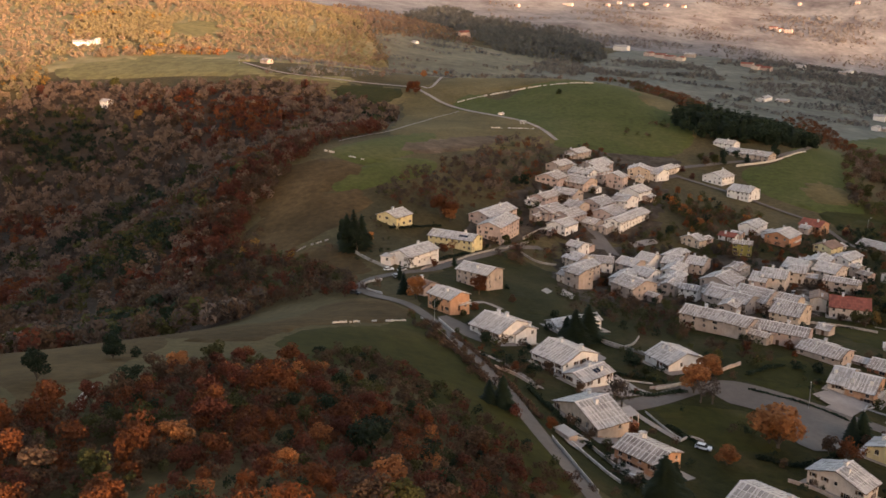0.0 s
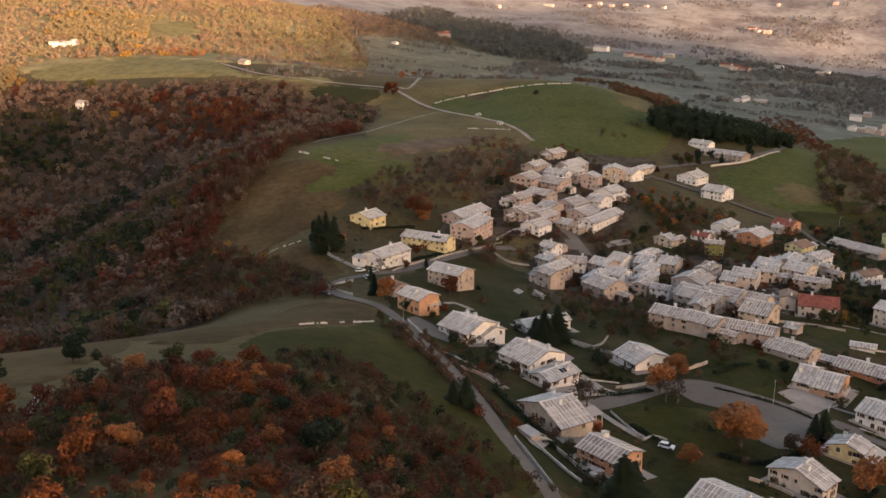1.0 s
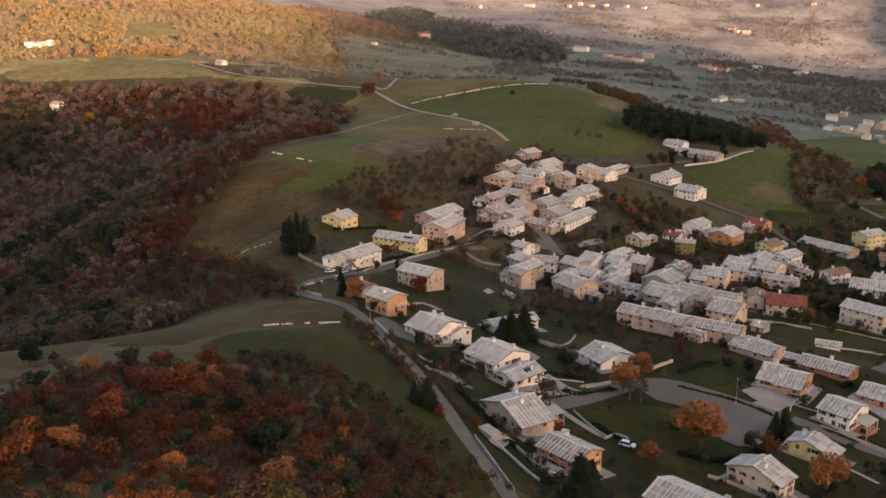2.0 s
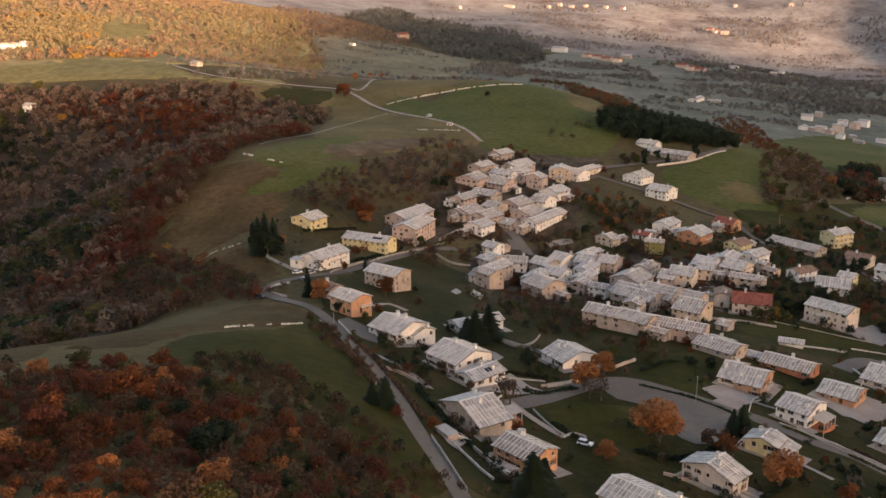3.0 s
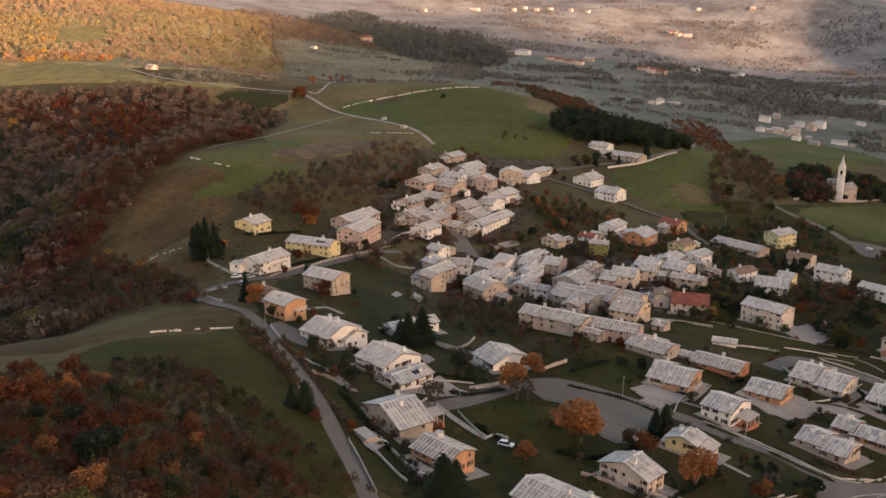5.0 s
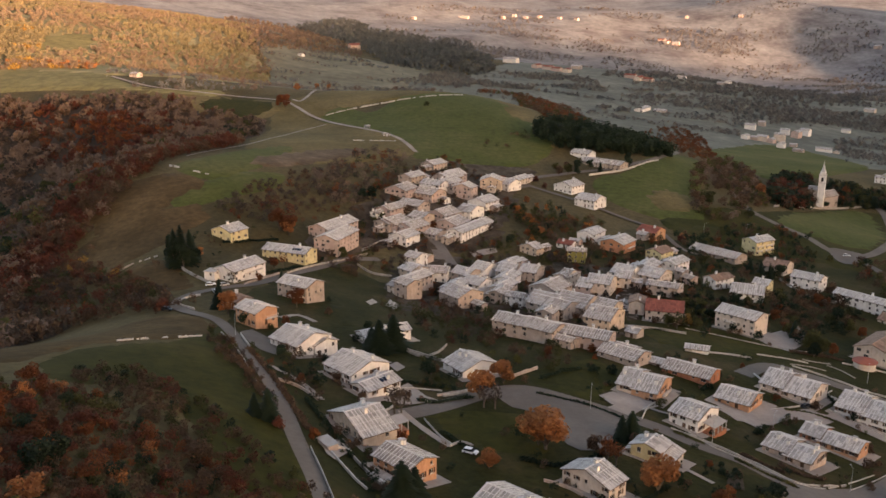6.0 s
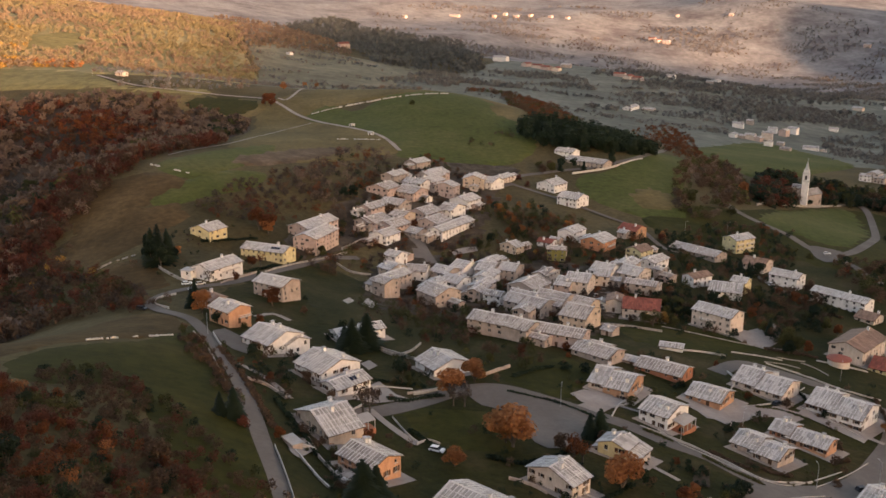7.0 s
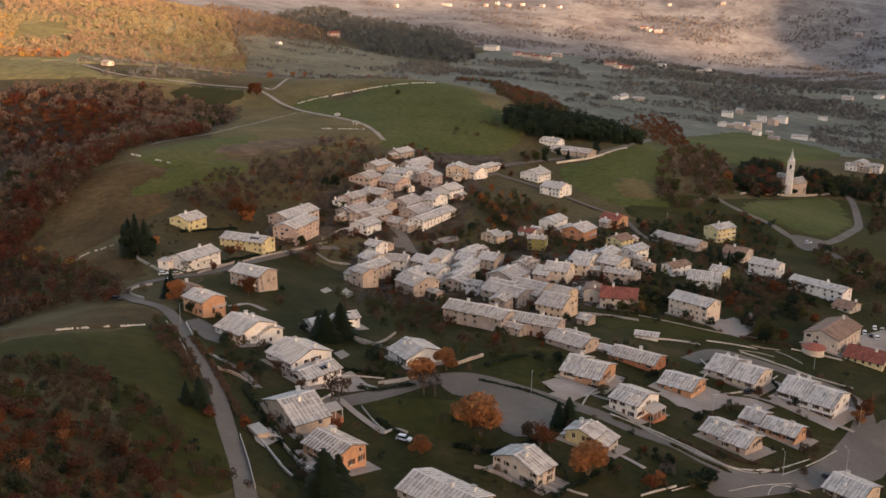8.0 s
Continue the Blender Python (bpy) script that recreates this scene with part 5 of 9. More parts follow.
# conifers and copses whose colours hold the haze of the plain
wood("far_pine_wood", [(-110.1, 2732.1), (11.0, 3157.0), (116.0, 3005.7), (251.0, 2934.8), (393.7, 2839.9), (345.7, 2046.8), (303.9, 1859.1), (184.8, 1774.0), (102.9, 1815.5), (67.0, 2034.5), (-34.3, 2439.0)], 15, [("hazepine", 1)], 14, "dark conifer forest on the far hill", 23, leaves=18, size=2.3, conif=0.4)
wood("far_copse", [(264.6, 1768.0), (364.1, 1920.5), (508.4, 1882.2), (511.8, 1674.3), (534.3, 1571.9), (503.5, 1500.6), (434.2, 1568.8), (350.2, 1644.5), (245.1, 1604.9)], 8, [("hazepine", 2), ("hazecopse", 5)], 7, "dark hedgerows and copses of the far plain", 40, leaves=14, size=2.6, thin=0.0, clump=60, patchy=0.5, draw=2.6)
wood("far_copse", [(523.8, 1679.8), (701.6, 1757.5), (773.8, 1683.6), (730.4, 1604.0), (620.7, 1588.3), (506.8, 1545.6)], 8, [("hazepine", 2), ("hazecopse", 5)], 7, "dark hedgerows and copses of the far plain", 41, leaves=14, size=2.6, thin=0.0, clump=60, patchy=0.5, draw=2.6)
wood("far_copse", [(801.5, 1750.7), (942.1, 1730.7), (1051.0, 1622.4), (979.2, 1499.8), (892.0, 1565.3), (775.6, 1586.5)], 8, [("hazepine", 2), ("hazecopse", 5)], 7, "dark hedgerows and copses of the far plain", 42, leaves=14, size=2.6, thin=0.0, clump=60, patchy=0.5, draw=2.6)
wood("far_copse", [(474.6, 1786.3), (591.0, 1841.9), (765.2, 1970.4), (876.3, 1931.1), (784.4, 1824.5), (613.7, 1764.3), (484.7, 1692.3)], 8, [("hazepine", 2), ("hazecopse", 5)], 7, "dark hedgerows and copses of the far plain", 43, leaves=14, size=2.6, thin=0.0, clump=60, patchy=0.5, draw=2.6)
wood("far_copse", [(592.3, 1451.9), (687.6, 1523.4), (677.2, 1449.8), (591.0, 1373.3)], 8, [("hazepine", 2), ("hazecopse", 5)], 7, "dark hedgerows and copses of the far plain", 44, leaves=14, size=2.6, thin=0.0, clump=60, patchy=0.5, draw=2.6)
wood("far_copse", [(837.4, 1458.8), (936.9, 1427.9), (663.3, 978.0), (698.3, 1121.1), (743.8, 1296.0)], 8, [("hazepine", 2), ("hazecopse", 5)], 7, "dark hedgerows and copses of the far plain", 45, leaves=14, size=2.6, thin=0.0, clump=60, patchy=0.5, draw=2.6)
wood("far_copse", [(1410.7, 2927.8), (1669.9, 2658.4), (1477.4, 2331.1), (1036.9, 1973.2)], 8, [("hazepine", 2), ("hazecopse", 5)], 7, "dark hedgerows and copses of the far plain", 46, leaves=14, size=2.6, thin=0.0, clump=60, patchy=0.5, draw=2.6)
wood("far_copse", [(149.0, 1610.0), (226.1, 1811.4), (261.8, 1744.6), (230.4, 1561.1), (176.6, 1481.6)], 8, [("hazepine", 2), ("hazecopse", 5)], 7, "dark hedgerows and copses of the far plain", 47, leaves=14, size=2.6, thin=0.0, clump=60, patchy=0.5, draw=2.6)
wood("far_hedges", [(100, 1080), (400, 1010), (700, 1000), (1000, 1150), (1100, 1500), (900, 1900), (500, 1600), (250, 1500), (60, 1350)], 9, [("hazecopse", 4), ("hazepine", 2)], 5.5, "scattered bushes of the far plain", 24, leaves=14, size=2.4, thin=0.0, clump=70, patchy=0.22, draw=3.0)
wood("far_hedges", [(430, 1480), (700, 1500), (1100, 1700), (1500, 2300), (1100, 2500), (760, 2200), (480, 1800)], 13, [("hazecopse", 4), ("hazepine", 2)], 10, "dark woods of the far valley", 25, leaves=14, size=2.7, thin=0.0, clump=120, patchy=0.45, draw=2.5)
wood("far_woods", [(-260, 1020), (-100, 960), (60, 975), (260, 1100), (160, 1500), (40, 1830), (-110, 1700), (-90, 1300), (-160, 1180)], 8.5, [("hazepine", 3), ("hazecopse", 3), ("hazebrown", 3)], 6, "hedges and bushes across the shaded far pastures", 26, leaves=18, size=1.9, thin=0.1, clump=48, patchy=0.40, draw=2.4)
# woods beyond the plain, haze mixed into their leaf colour
wood("far_woods", [(427.2, 3131.3), (641.2, 3281.1), (952.9, 3321.2), (893.4, 3169.3), (607.0, 3085.8)], 15, [("hazewood", 1)], 9, "woods of the distant hills, paled by painted haze", 60, leaves=12, size=2.5, thin=0.0, clump=110, patchy=0.5, draw=1.5)
wood("far_woods", [(1062.8, 3419.4), (1323.3, 3496.5), (1458.8, 3284.7), (1369.4, 3109.9), (1216.9, 3187.6), (1076.1, 3250.9)], 15, [("hazewood", 1)], 9, "woods of the distant hills, paled by painted haze", 61, leaves=12, size=2.5, thin=0.0, clump=110, patchy=0.5, draw=1.5)
wood("far_woods", [(1554.8, 3367.5), (1874.5, 3282.9), (1896.4, 3062.2), (1781.4, 2854.4), (1585.5, 3100.9)], 15, [("hazewood", 1)], 9, "woods of the distant hills, paled by painted haze", 62, leaves=12, size=2.5, thin=0.0, clump=110, patchy=0.5, draw=1.5)
wood("far_woods", [(358.5, 2837.8), (501.4, 2881.6), (695.1, 2966.9), (925.0, 3000.8), (864.2, 2912.9), (625.0, 2798.4), (350.8, 2489.9)], 15, [("hazewood", 1)], 9, "woods of the distant hills, paled by painted haze", 63, leaves=12, size=2.5, thin=0.0, clump=110, patchy=0.5, draw=1.5)
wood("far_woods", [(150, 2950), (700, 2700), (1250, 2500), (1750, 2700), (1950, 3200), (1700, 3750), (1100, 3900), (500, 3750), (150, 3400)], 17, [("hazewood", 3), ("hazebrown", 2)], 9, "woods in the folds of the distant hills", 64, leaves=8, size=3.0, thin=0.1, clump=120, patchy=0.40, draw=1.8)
wood("far_woods", [(-110, 1650), (-60, 1720), (60, 1900), (40, 2100), (-40, 2450), (-120, 2750), (-300, 2700), (-210, 2400), (-160, 1850)], 11, [("hazepine", 2), ("hazebrown", 4), ("sunwood", 2)], 8.5, "mixed woods between the sunlit slope and the conifers", 65, leaves=14, size=2.2, thin=0.1, clump=90)



# ---- the village ----
house(164.2, 274.8, -44, 11.8, 12.3, 3.0, "orangewall", "slab", "one storey orange plastered house with a pale stone slab roof", seed=1, base=-23.5, near=True, chimneys=2)
house(187.5, 293.1, -48, 8.2, 16.4, 4.0, "cream", "slab", "taller cream plastered villa block with pale stone slab roof", seed=2, base=-27.2, near=True, chimneys=2)
house(192.9, 286.1, -48, 10.5, 15.8, 3.5, "cream", "slab", "lower cream plastered villa block with pale stone slab roof", seed=502, base=-27.2, near=True, chimneys=2)
house(207.6, 277.2, -49, 8.3, 16.8, 5.1, "white", "slab", "taller white plastered villa block with pale stone slab roof", seed=3, base=-30.8, near=True, chimneys=2)
house(213.0, 269.9, -49, 10.7, 16.2, 4.6, "white", "slab", "lower white plastered villa block with pale stone slab roof", seed=503, base=-30.8, near=True, chimneys=2)
house(140.0, 251.9, -50, 9.9, 12.2, 4.6, "white", "slab", "two storey white plastered house with a pale stone slab roof", seed=4, base=-18.7, near=True, chimneys=2, single=True)
house(128.9, 279.0, -37, 5.5, 15.8, 4.2, "cream", "slab", "taller cream plastered villa block with pale stone slab roof", seed=5, base=-18.6, near=True, chimneys=2)
house(133.9, 274.4, -37, 8.5, 15.2, 3.8, "orangewall", "slab", "lower orange plastered villa block with pale stone slab roof", seed=505, base=-18.6, near=True, chimneys=2)
house(133.9, 306.6, -47, 15.6, 11.3, 3.0, "stone", "oldslab", "one storey old grey stone house with a weathered stone slab roof", seed=6, base=-19.4)
house(155.0, 295.4, -43, 17.4, 10.5, 3.2, "redwall", "oldslab", "one storey red brown walled house with a weathered stone slab roof", seed=7, base=-22.4)
house(180.2, 252.2, -49, 6.3, 9.5, 3.8, "redwall", "slab", "taller red brown walled villa block with pale stone slab roof", seed=8, base=-26.7, near=True, chimneys=2)
house(185.3, 245.1, -49, 12.2, 9.1, 3.3, "orangewall", "slab", "lower orange plastered villa block with pale stone slab roof", seed=508, base=-26.7, near=True, chimneys=2)
house(162.6, 238.0, -51, 7.5, 11.1, 3.3, "stone", "slab", "taller old grey stone villa block with pale stone slab roof", seed=9, base=-22.5, near=True, chimneys=2)
house(166.5, 232.0, -51, 8.1, 10.7, 2.8, "stone", "slab", "lower old grey stone villa block with pale stone slab roof", seed=509, base=-22.5, near=True, chimneys=2)
house(94.8, 199.1, 40, 7.2, 13.9, 4.0, "cream", "slab", "one storey cream plastered house with a pale stone slab roof", seed=10, base=-8.9, near=True, chimneys=2, single=True)
house(117.8, 221.7, 48, 8.1, 13.1, 2.3, "cream", "slab", "one storey cream plastered house with a pale stone slab roof", seed=11, base=-13.4, near=True, chimneys=2, single=True)
house(116.2, 221.0, 48, 6.4, 8.6, 4.4, "yellow", "slab", "raised yellow plastered upper block of a split level villa", seed=511, base=-13.4, near=True, chimneys=1)
house(73.0, 180.3, -47, 18.5, 11.5, 2.8, "cream", "slab", "one storey cream plastered house with a pale stone slab roof", seed=12, base=-4.4, near=True, chimneys=2, single=True)
house(187.4, 207.3, -55, 10.3, 11.9, 2.8, "ochre", "slab", "one storey ochre plastered house with a pale stone slab roof", seed=13, base=-25.6, near=True, chimneys=2)
house(48.3, 199.9, -49, 12.0, 9.5, 4.0, "orangewall", "oldslab", "one storey orange plastered house with a weathered stone slab roof", seed=14, base=-2.4, near=True, chimneys=2, single=True)
house(38.4, 222.4, 29, 10.0, 18.5, 2.8, "ochre", "slab", "one storey ochre plastered house with a pale stone slab roof", seed=15, base=-1.9, near=True, chimneys=2, single=True)
house(37.2, 267.2, -52, 13.5, 14.9, 3.8, "white", "slab", "one storey white plastered house with a pale stone slab roof", seed=16, base=-5.2, near=True, chimneys=2, single=True)
house(42.7, 255.2, 39, 12.5, 8.2, 2.5, "white", "slab", "one storey white plastered house with a pale stone slab roof", seed=17, base=-5.2, near=True, chimneys=2, single=True)
house(18.8, 291.6, -46, 13.2, 14.8, 3.5, "white", "slab", "one storey white plastered house with a pale stone slab roof", seed=18, base=-4.5, near=True, chimneys=2)
house(25.9, 290.6, -55, 5.0, 8.8, 3.7, "white", "slab", "one storey white plastered house with a pale stone slab roof", seed=19, base=-6.4)
house(47.2, 318.7, 25, 18.5, 7.6, 2.3, "white", "slab", "one storey white plastered house with a pale stone slab roof", seed=20, base=-12.2)
house(74.5, 282.1, -62, 11.3, 13.8, 2.7, "white", "slab", "one storey white plastered house with a pale stone slab roof", seed=21, base=-11.1, near=True, chimneys=2)
house(99.4, 334.9, -38, 16.0, 11.0, 4.3, "stone", "oldslab", "two storey old grey stone house with a weathered stone slab roof", seed=22, base=-17.4)
house(108.6, 327.3, -45, 13.9, 11.2, 5.4, "stone", "oldslab", "two storey old grey stone house with a weathered stone slab roof", seed=23, base=-18.3)
house(122.1, 322.2, -34, 23.0, 10.0, 5.5, "rose", "oldslab", "two storey rose grey plastered house with a weathered stone slab roof", seed=24, base=-19.5)
house(-24.2, 455.5, 52, 12.0, 13.0, 5.4, "yellow", "slab", "two storey yellow plastered house with a pale stone slab roof", seed=25, base=-9.7)
house(-12.4, 393.9, 51, 19.0, 11.5, 4.8, "white", "slab", "two storey white plastered house with a pale stone slab roof", seed=26, base=-10.3)
house(-23.5, 388.6, -24, 5.0, 5.1, 3.8, "white", "slab", "one storey white plastered house with a pale stone slab roof", seed=27, base=-10.0, flat=True, chimneys=0)
house(5.9, 438.9, -29, 24.0, 11.0, 5.6, "yellow", "slab", "two storey yellow plastered house with a pale stone slab roof", seed=28, base=-16.6)
house(28.2, 464.1, 63, 24.0, 13.0, 8.7, "rose", "slab", "three storey rose grey plastered house with a pale stone slab roof", seed=29, base=-19.1)
house(26.4, 481.8, 53, 26.0, 13.0, 7.2, "rose", "slab", "three storey rose grey plastered house with a pale stone slab roof", seed=30, base=-16.4)
house(15.0, 366.8, -38, 15.5, 11.0, 6.7, "stone", "slab", "two storey old grey stone house with a pale stone slab roof", seed=31, base=-12.2)
house(2.0, 317.4, -47, 11.5, 9.5, 5.9, "orangewall", "slab", "two storey orange plastered house with a pale stone slab roof", seed=32, base=-5.2)
house(-8.0, 342.0, -47, 10.0, 7.0, 3.6, "rose", "browntile", "one storey rose grey plastered house with a brown tiled roof", seed=33, base=-7.0)
house(94.7, 653.6, 46, 15.0, 11.8, 4.8, "stone", "slab", "two storey old grey stone house with a pale stone slab roof", seed=34, base=-12.6)
house(104.1, 624.3, 43, 15.0, 15.0, 5.7, "rose", "slab", "two storey rose grey plastered house with a pale stone slab roof", seed=35, base=-16.0)
house(75.9, 603.7, 48, 15.0, 11.1, 5.5, "stone", "slab", "two storey old grey stone house with a pale stone slab roof", seed=36, base=-12.5)
house(66.9, 567.9, 56, 15.0, 15.0, 5.6, "rose", "oldslab", "two storey rose grey plastered house with a weathered stone slab roof", seed=37, base=-13.7)
house(89.8, 593.0, -40, 15.0, 12.0, 5.5, "white", "slab", "two storey white plastered house with a pale stone slab roof", seed=38, base=-15.8)
house(84.4, 567.1, -42, 15.0, 15.0, 5.6, "rose", "oldslab", "two storey rose grey plastered house with a weathered stone slab roof", seed=39, base=-16.3)
house(108.4, 580.4, 57, 9.0, 13.0, 6.9, "rose", "slab", "two storey rose pink plastered house with a pale stone slab roof", seed=40, base=-17.2)
house(130.4, 614.1, 74, 12.6, 14.1, 6.4, "ochre", "slab", "two storey ochre plastered house with a pale stone slab roof", seed=41, base=-18.7)
house(151.3, 634.7, 49, 22.0, 9.0, 4.3, "cream", "slab", "one storey cream plastered house with a pale stone slab roof", seed=42, base=-20.7)
house(117.5, 561.2, 49, 15.0, 13.4, 5.6, "white", "slab", "two storey white plastered house with a pale stone slab roof", seed=43, base=-20.7)
house(102.9, 508.9, 51, 34.0, 10.0, 6.3, "white", "slab", "two storey white plastered house with a pale stone slab roof", seed=44, base=-24.9)
house(72.7, 539.1, -39, 15.0, 12.3, 5.7, "stone", "oldslab", "two storey old grey stone house with a weathered stone slab roof", seed=45, base=-17.3)
house(93.0, 515.2, 53, 15.0, 15.0, 5.5, "rose", "oldslab", "two storey rose grey plastered house with a weathered stone slab roof", seed=46, base=-23.0)
house(57.6, 508.6, 43, 15.0, 11.7, 5.4, "stone", "oldslab", "two storey old grey stone house with a weathered stone slab roof", seed=47, base=-20.0)
house(64.3, 489.8, 51, 12.7, 11.8, 5.6, "white", "slab", "two storey white plastered house with a pale stone slab roof", seed=48, base=-23.4)
house(82.7, 500.2, -46, 8.5, 10.9, 3.8, "stone", "oldslab", "one storey old grey stone house with a weathered stone slab roof", seed=49, base=-23.6)
house(186.1, 623.7, 42, 15.0, 15.0, 5.5, "white", "slab", "two storey white plastered house with a pale stone slab roof", seed=50, base=-24.3)
house(192.2, 587.1, -45, 15.0, 15.0, 6.0, "white", "slab", "two storey white plastered house with a pale stone slab roof", seed=51, base=-26.8)
house(229.7, 694.0, -45, 34.0, 13.0, 4.3, "stone", "oldslab", "long low school building before the pine wood", seed=52, base=-20.6, name="school", category="school")
house(218.9, 719.5, -44, 16.0, 12.0, 5.4, "white", "slab", "two storey white plastered house with a pale stone slab roof", seed=53, base=-18.2)
house(133.0, 480.6, 40, 6.5, 11.8, 4.4, "ochre", "slab", "two storey ochre plastered house with a pale stone slab roof", seed=54, base=-28.1)
house(154.2, 489.1, -40, 8.6, 7.5, 3.2, "white", "redtile", "one storey white plastered house with a red tiled roof", seed=55, base=-27.4)
house(171.8, 504.3, 48, 15.0, 10.2, 5.3, "white", "slab", "two storey white plastered house with a pale stone slab roof", seed=56, base=-27.4)
house(154.5, 466.2, -21, 9.4, 6.0, 6.8, "olivewall", "oldslab", "two storey olive green house with a weathered stone slab roof", seed=57, base=-29.0)
house(182.8, 487.4, 46, 15.0, 13.8, 5.8, "terracotta", "slab", "two storey terracotta plastered house with a pale stone slab roof", seed=58, base=-29.0)
house(212.2, 520.1, -46, 12.0, 12.6, 5.1, "orangewall", "redtile", "two storey orange plastered house with a red tiled roof", seed=59, base=-31.0)
house(202.6, 475.5, 38, 11.3, 10.0, 4.7, "yellow", "browntile", "two storey yellow plastered house with a brown tiled roof", seed=60, base=-30.8)
house(186.9, 445.9, 52, 14.4, 9.4, 5.7, "stone", "slab", "two storey old grey stone house with a pale stone slab roof", seed=61, base=-30.8)
house(242.4, 491.9, -55, 30.0, 12.0, 3.6, "stone", "oldslab", "long grey barn with stone slab roofs", seed=62, base=-36.0, name="long_barn", category="barn")
house(274.0, 510.2, 24, 15.0, 10.8, 8.2, "yellow", "slab", "yellow three storey apartment house with balconies", seed=63, base=-38.7, name="apartment_house", category="apartment house")
house(268.2, 470.8, -45, 12.5, 15.0, 4.4, "cream", "browntile", "two storey cream plastered house with a brown tiled roof", seed=64, base=-38.6)
house(218.5, 430.3, 25, 12.6, 8.0, 5.0, "white", "browntile", "two storey white plastered house with a brown tiled roof", seed=65, base=-32.9)
house(227.6, 415.2, -28, 15.0, 15.0, 4.5, "white", "slab", "two storey white plastered house with a pale stone slab roof", seed=66, base=-34.5)
house(238.6, 423.5, -42, 7.5, 9.0, 6.1, "yellow", "slab", "two storey yellow plastered house with a pale stone slab roof", seed=67, base=-35.1)
house(271.8, 441.9, -49, 15.0, 10.8, 7.2, "white", "slab", "two storey white plastered house with a pale stone slab roof", seed=68, base=-39.8)
house(285.8, 411.7, -56, 28.0, 9.0, 7.0, "white", "slab", "two storey white plastered house with a pale stone slab roof", seed=69, base=-41.6)
house(289.0, 391.7, -53, 9.1, 11.2, 2.5, "cream", "browntile", "one storey cream plastered house with a brown tiled roof", seed=70, base=-41.0)
house(254.3, 341.1, 39, 24.0, 14.0, 6.3, "cream", "browntile", "cream parish hall with a brown roof and round apse", seed=71, base=-36.7, name="parish_hall", category="hall")
house(261.0, 324.6, -45, 14.8, 14.7, 3.3, "yellow", "redtile", "one storey yellow plastered house with a red tiled roof", seed=72, base=-38.6)
house(202.9, 364.7, -51, 18.4, 11.6, 7.8, "cream", "slab", "three storey cream plastered house with a pale stone slab roof", seed=73, base=-31.5)
house(173.8, 379.5, -21, 15.9, 15.4, 5.5, "cream", "redtile", "small cream chapel with a red tiled roof", seed=74, base=-30.3, name="chapel", category="chapel")
house(163.9, 388.2, 69, 10.2, 6.6, 5.9, "cream", "browntile", "two storey cream plastered house with a brown tiled roof", seed=75, base=-30.4)
house(201.8, 437.3, -58, 5.0, 5.0, 5.6, "stone", "slab", "two storey old grey stone house with a pale stone slab roof", seed=76, base=-31.7)
house(185.0, 414.8, -32, 15.0, 7.5, 5.6, "stone", "oldslab", "two storey old grey stone house with a weathered stone slab roof", seed=77, base=-31.7)
house(155.2, 418.4, -29, 11.2, 13.8, 7.0, "cream", "slab", "two storey cream plastered house with a pale stone slab roof", seed=78, base=-31.0)
house(169.7, 429.0, -25, 7.5, 11.5, 5.8, "cream", "slab", "two storey cream plastered house with a pale stone slab roof", seed=79, base=-31.0)
house(146.7, 380.9, -42, 12.4, 11.4, 5.7, "ochre", "oldslab", "two storey ochre plastered house with a weathered stone slab roof", seed=80, base=-28.7)
house(61.1, 402.8, -52, 8.8, 9.1, 7.1, "stone", "oldslab", "three storey old grey stone house with a weathered stone slab roof", seed=81, base=-24.8)
house(66.0, 435.9, -54, 8.2, 11.3, 6.8, "ochre", "slab", "two storey ochre plastered house with a pale stone slab roof", seed=82, base=-27.8)
house(78.6, 443.5, -17, 10.5, 10.9, 5.6, "white", "oldslab", "two storey white plastered house with a weathered stone slab roof", seed=83, base=-30.2)
house(92.6, 442.8, -45, 10.6, 11.8, 5.4, "stone", "slab", "two storey old grey stone house with a pale stone slab roof", seed=84, base=-31.0)
house(83.5, 415.1, 58, 14.9, 7.8, 5.4, "white", "slab", "two storey white plastered house with a pale stone slab roof", seed=85, base=-29.0)
house(84.6, 395.5, -56, 13.3, 14.8, 5.5, "stone", "oldslab", "two storey old grey stone house with a weathered stone slab roof", seed=86, base=-26.3)
house(95.7, 425.8, -43, 10.5, 11.5, 5.5, "white", "slab", "two storey white plastered house with a pale stone slab roof", seed=87, base=-30.9)
house(104.7, 407.8, 57, 12.6, 6.9, 5.6, "stone", "oldslab", "two storey old grey stone house with a weathered stone slab roof", seed=88, base=-29.9)
house(112.2, 434.6, 59, 15.0, 8.7, 5.6, "white", "slab", "two storey white plastered house with a pale stone slab roof", seed=89, base=-31.5)
house(126.2, 444.9, -32, 8.9, 12.7, 5.4, "stone", "slab", "two storey old grey stone house with a pale stone slab roof", seed=90, base=-31.1)
house(110.5, 398.4, -31, 8.5, 7.0, 5.5, "white", "oldslab", "two storey white plastered house with a weathered stone slab roof", seed=91, base=-29.5)
house(129.8, 415.5, 47, 15.0, 15.0, 5.6, "stone", "oldslab", "two storey old grey stone house with a weathered stone slab roof", seed=92, base=-30.9)
house(141.6, 433.9, 46, 11.0, 8.0, 5.6, "cream", "oldslab", "two storey cream plastered house with a weathered stone slab roof", seed=93, base=-31.1)
house(148.6, 418.1, -33, 7.4, 13.9, 5.4, "rose", "slab", "two storey rose grey plastered house with a pale stone slab roof", seed=94, base=-31.0)
house(122.9, 378.7, -44, 18.5, 12.3, 5.4, "stone", "oldslab", "two storey old grey stone house with a weathered stone slab roof", seed=95, base=-26.8)
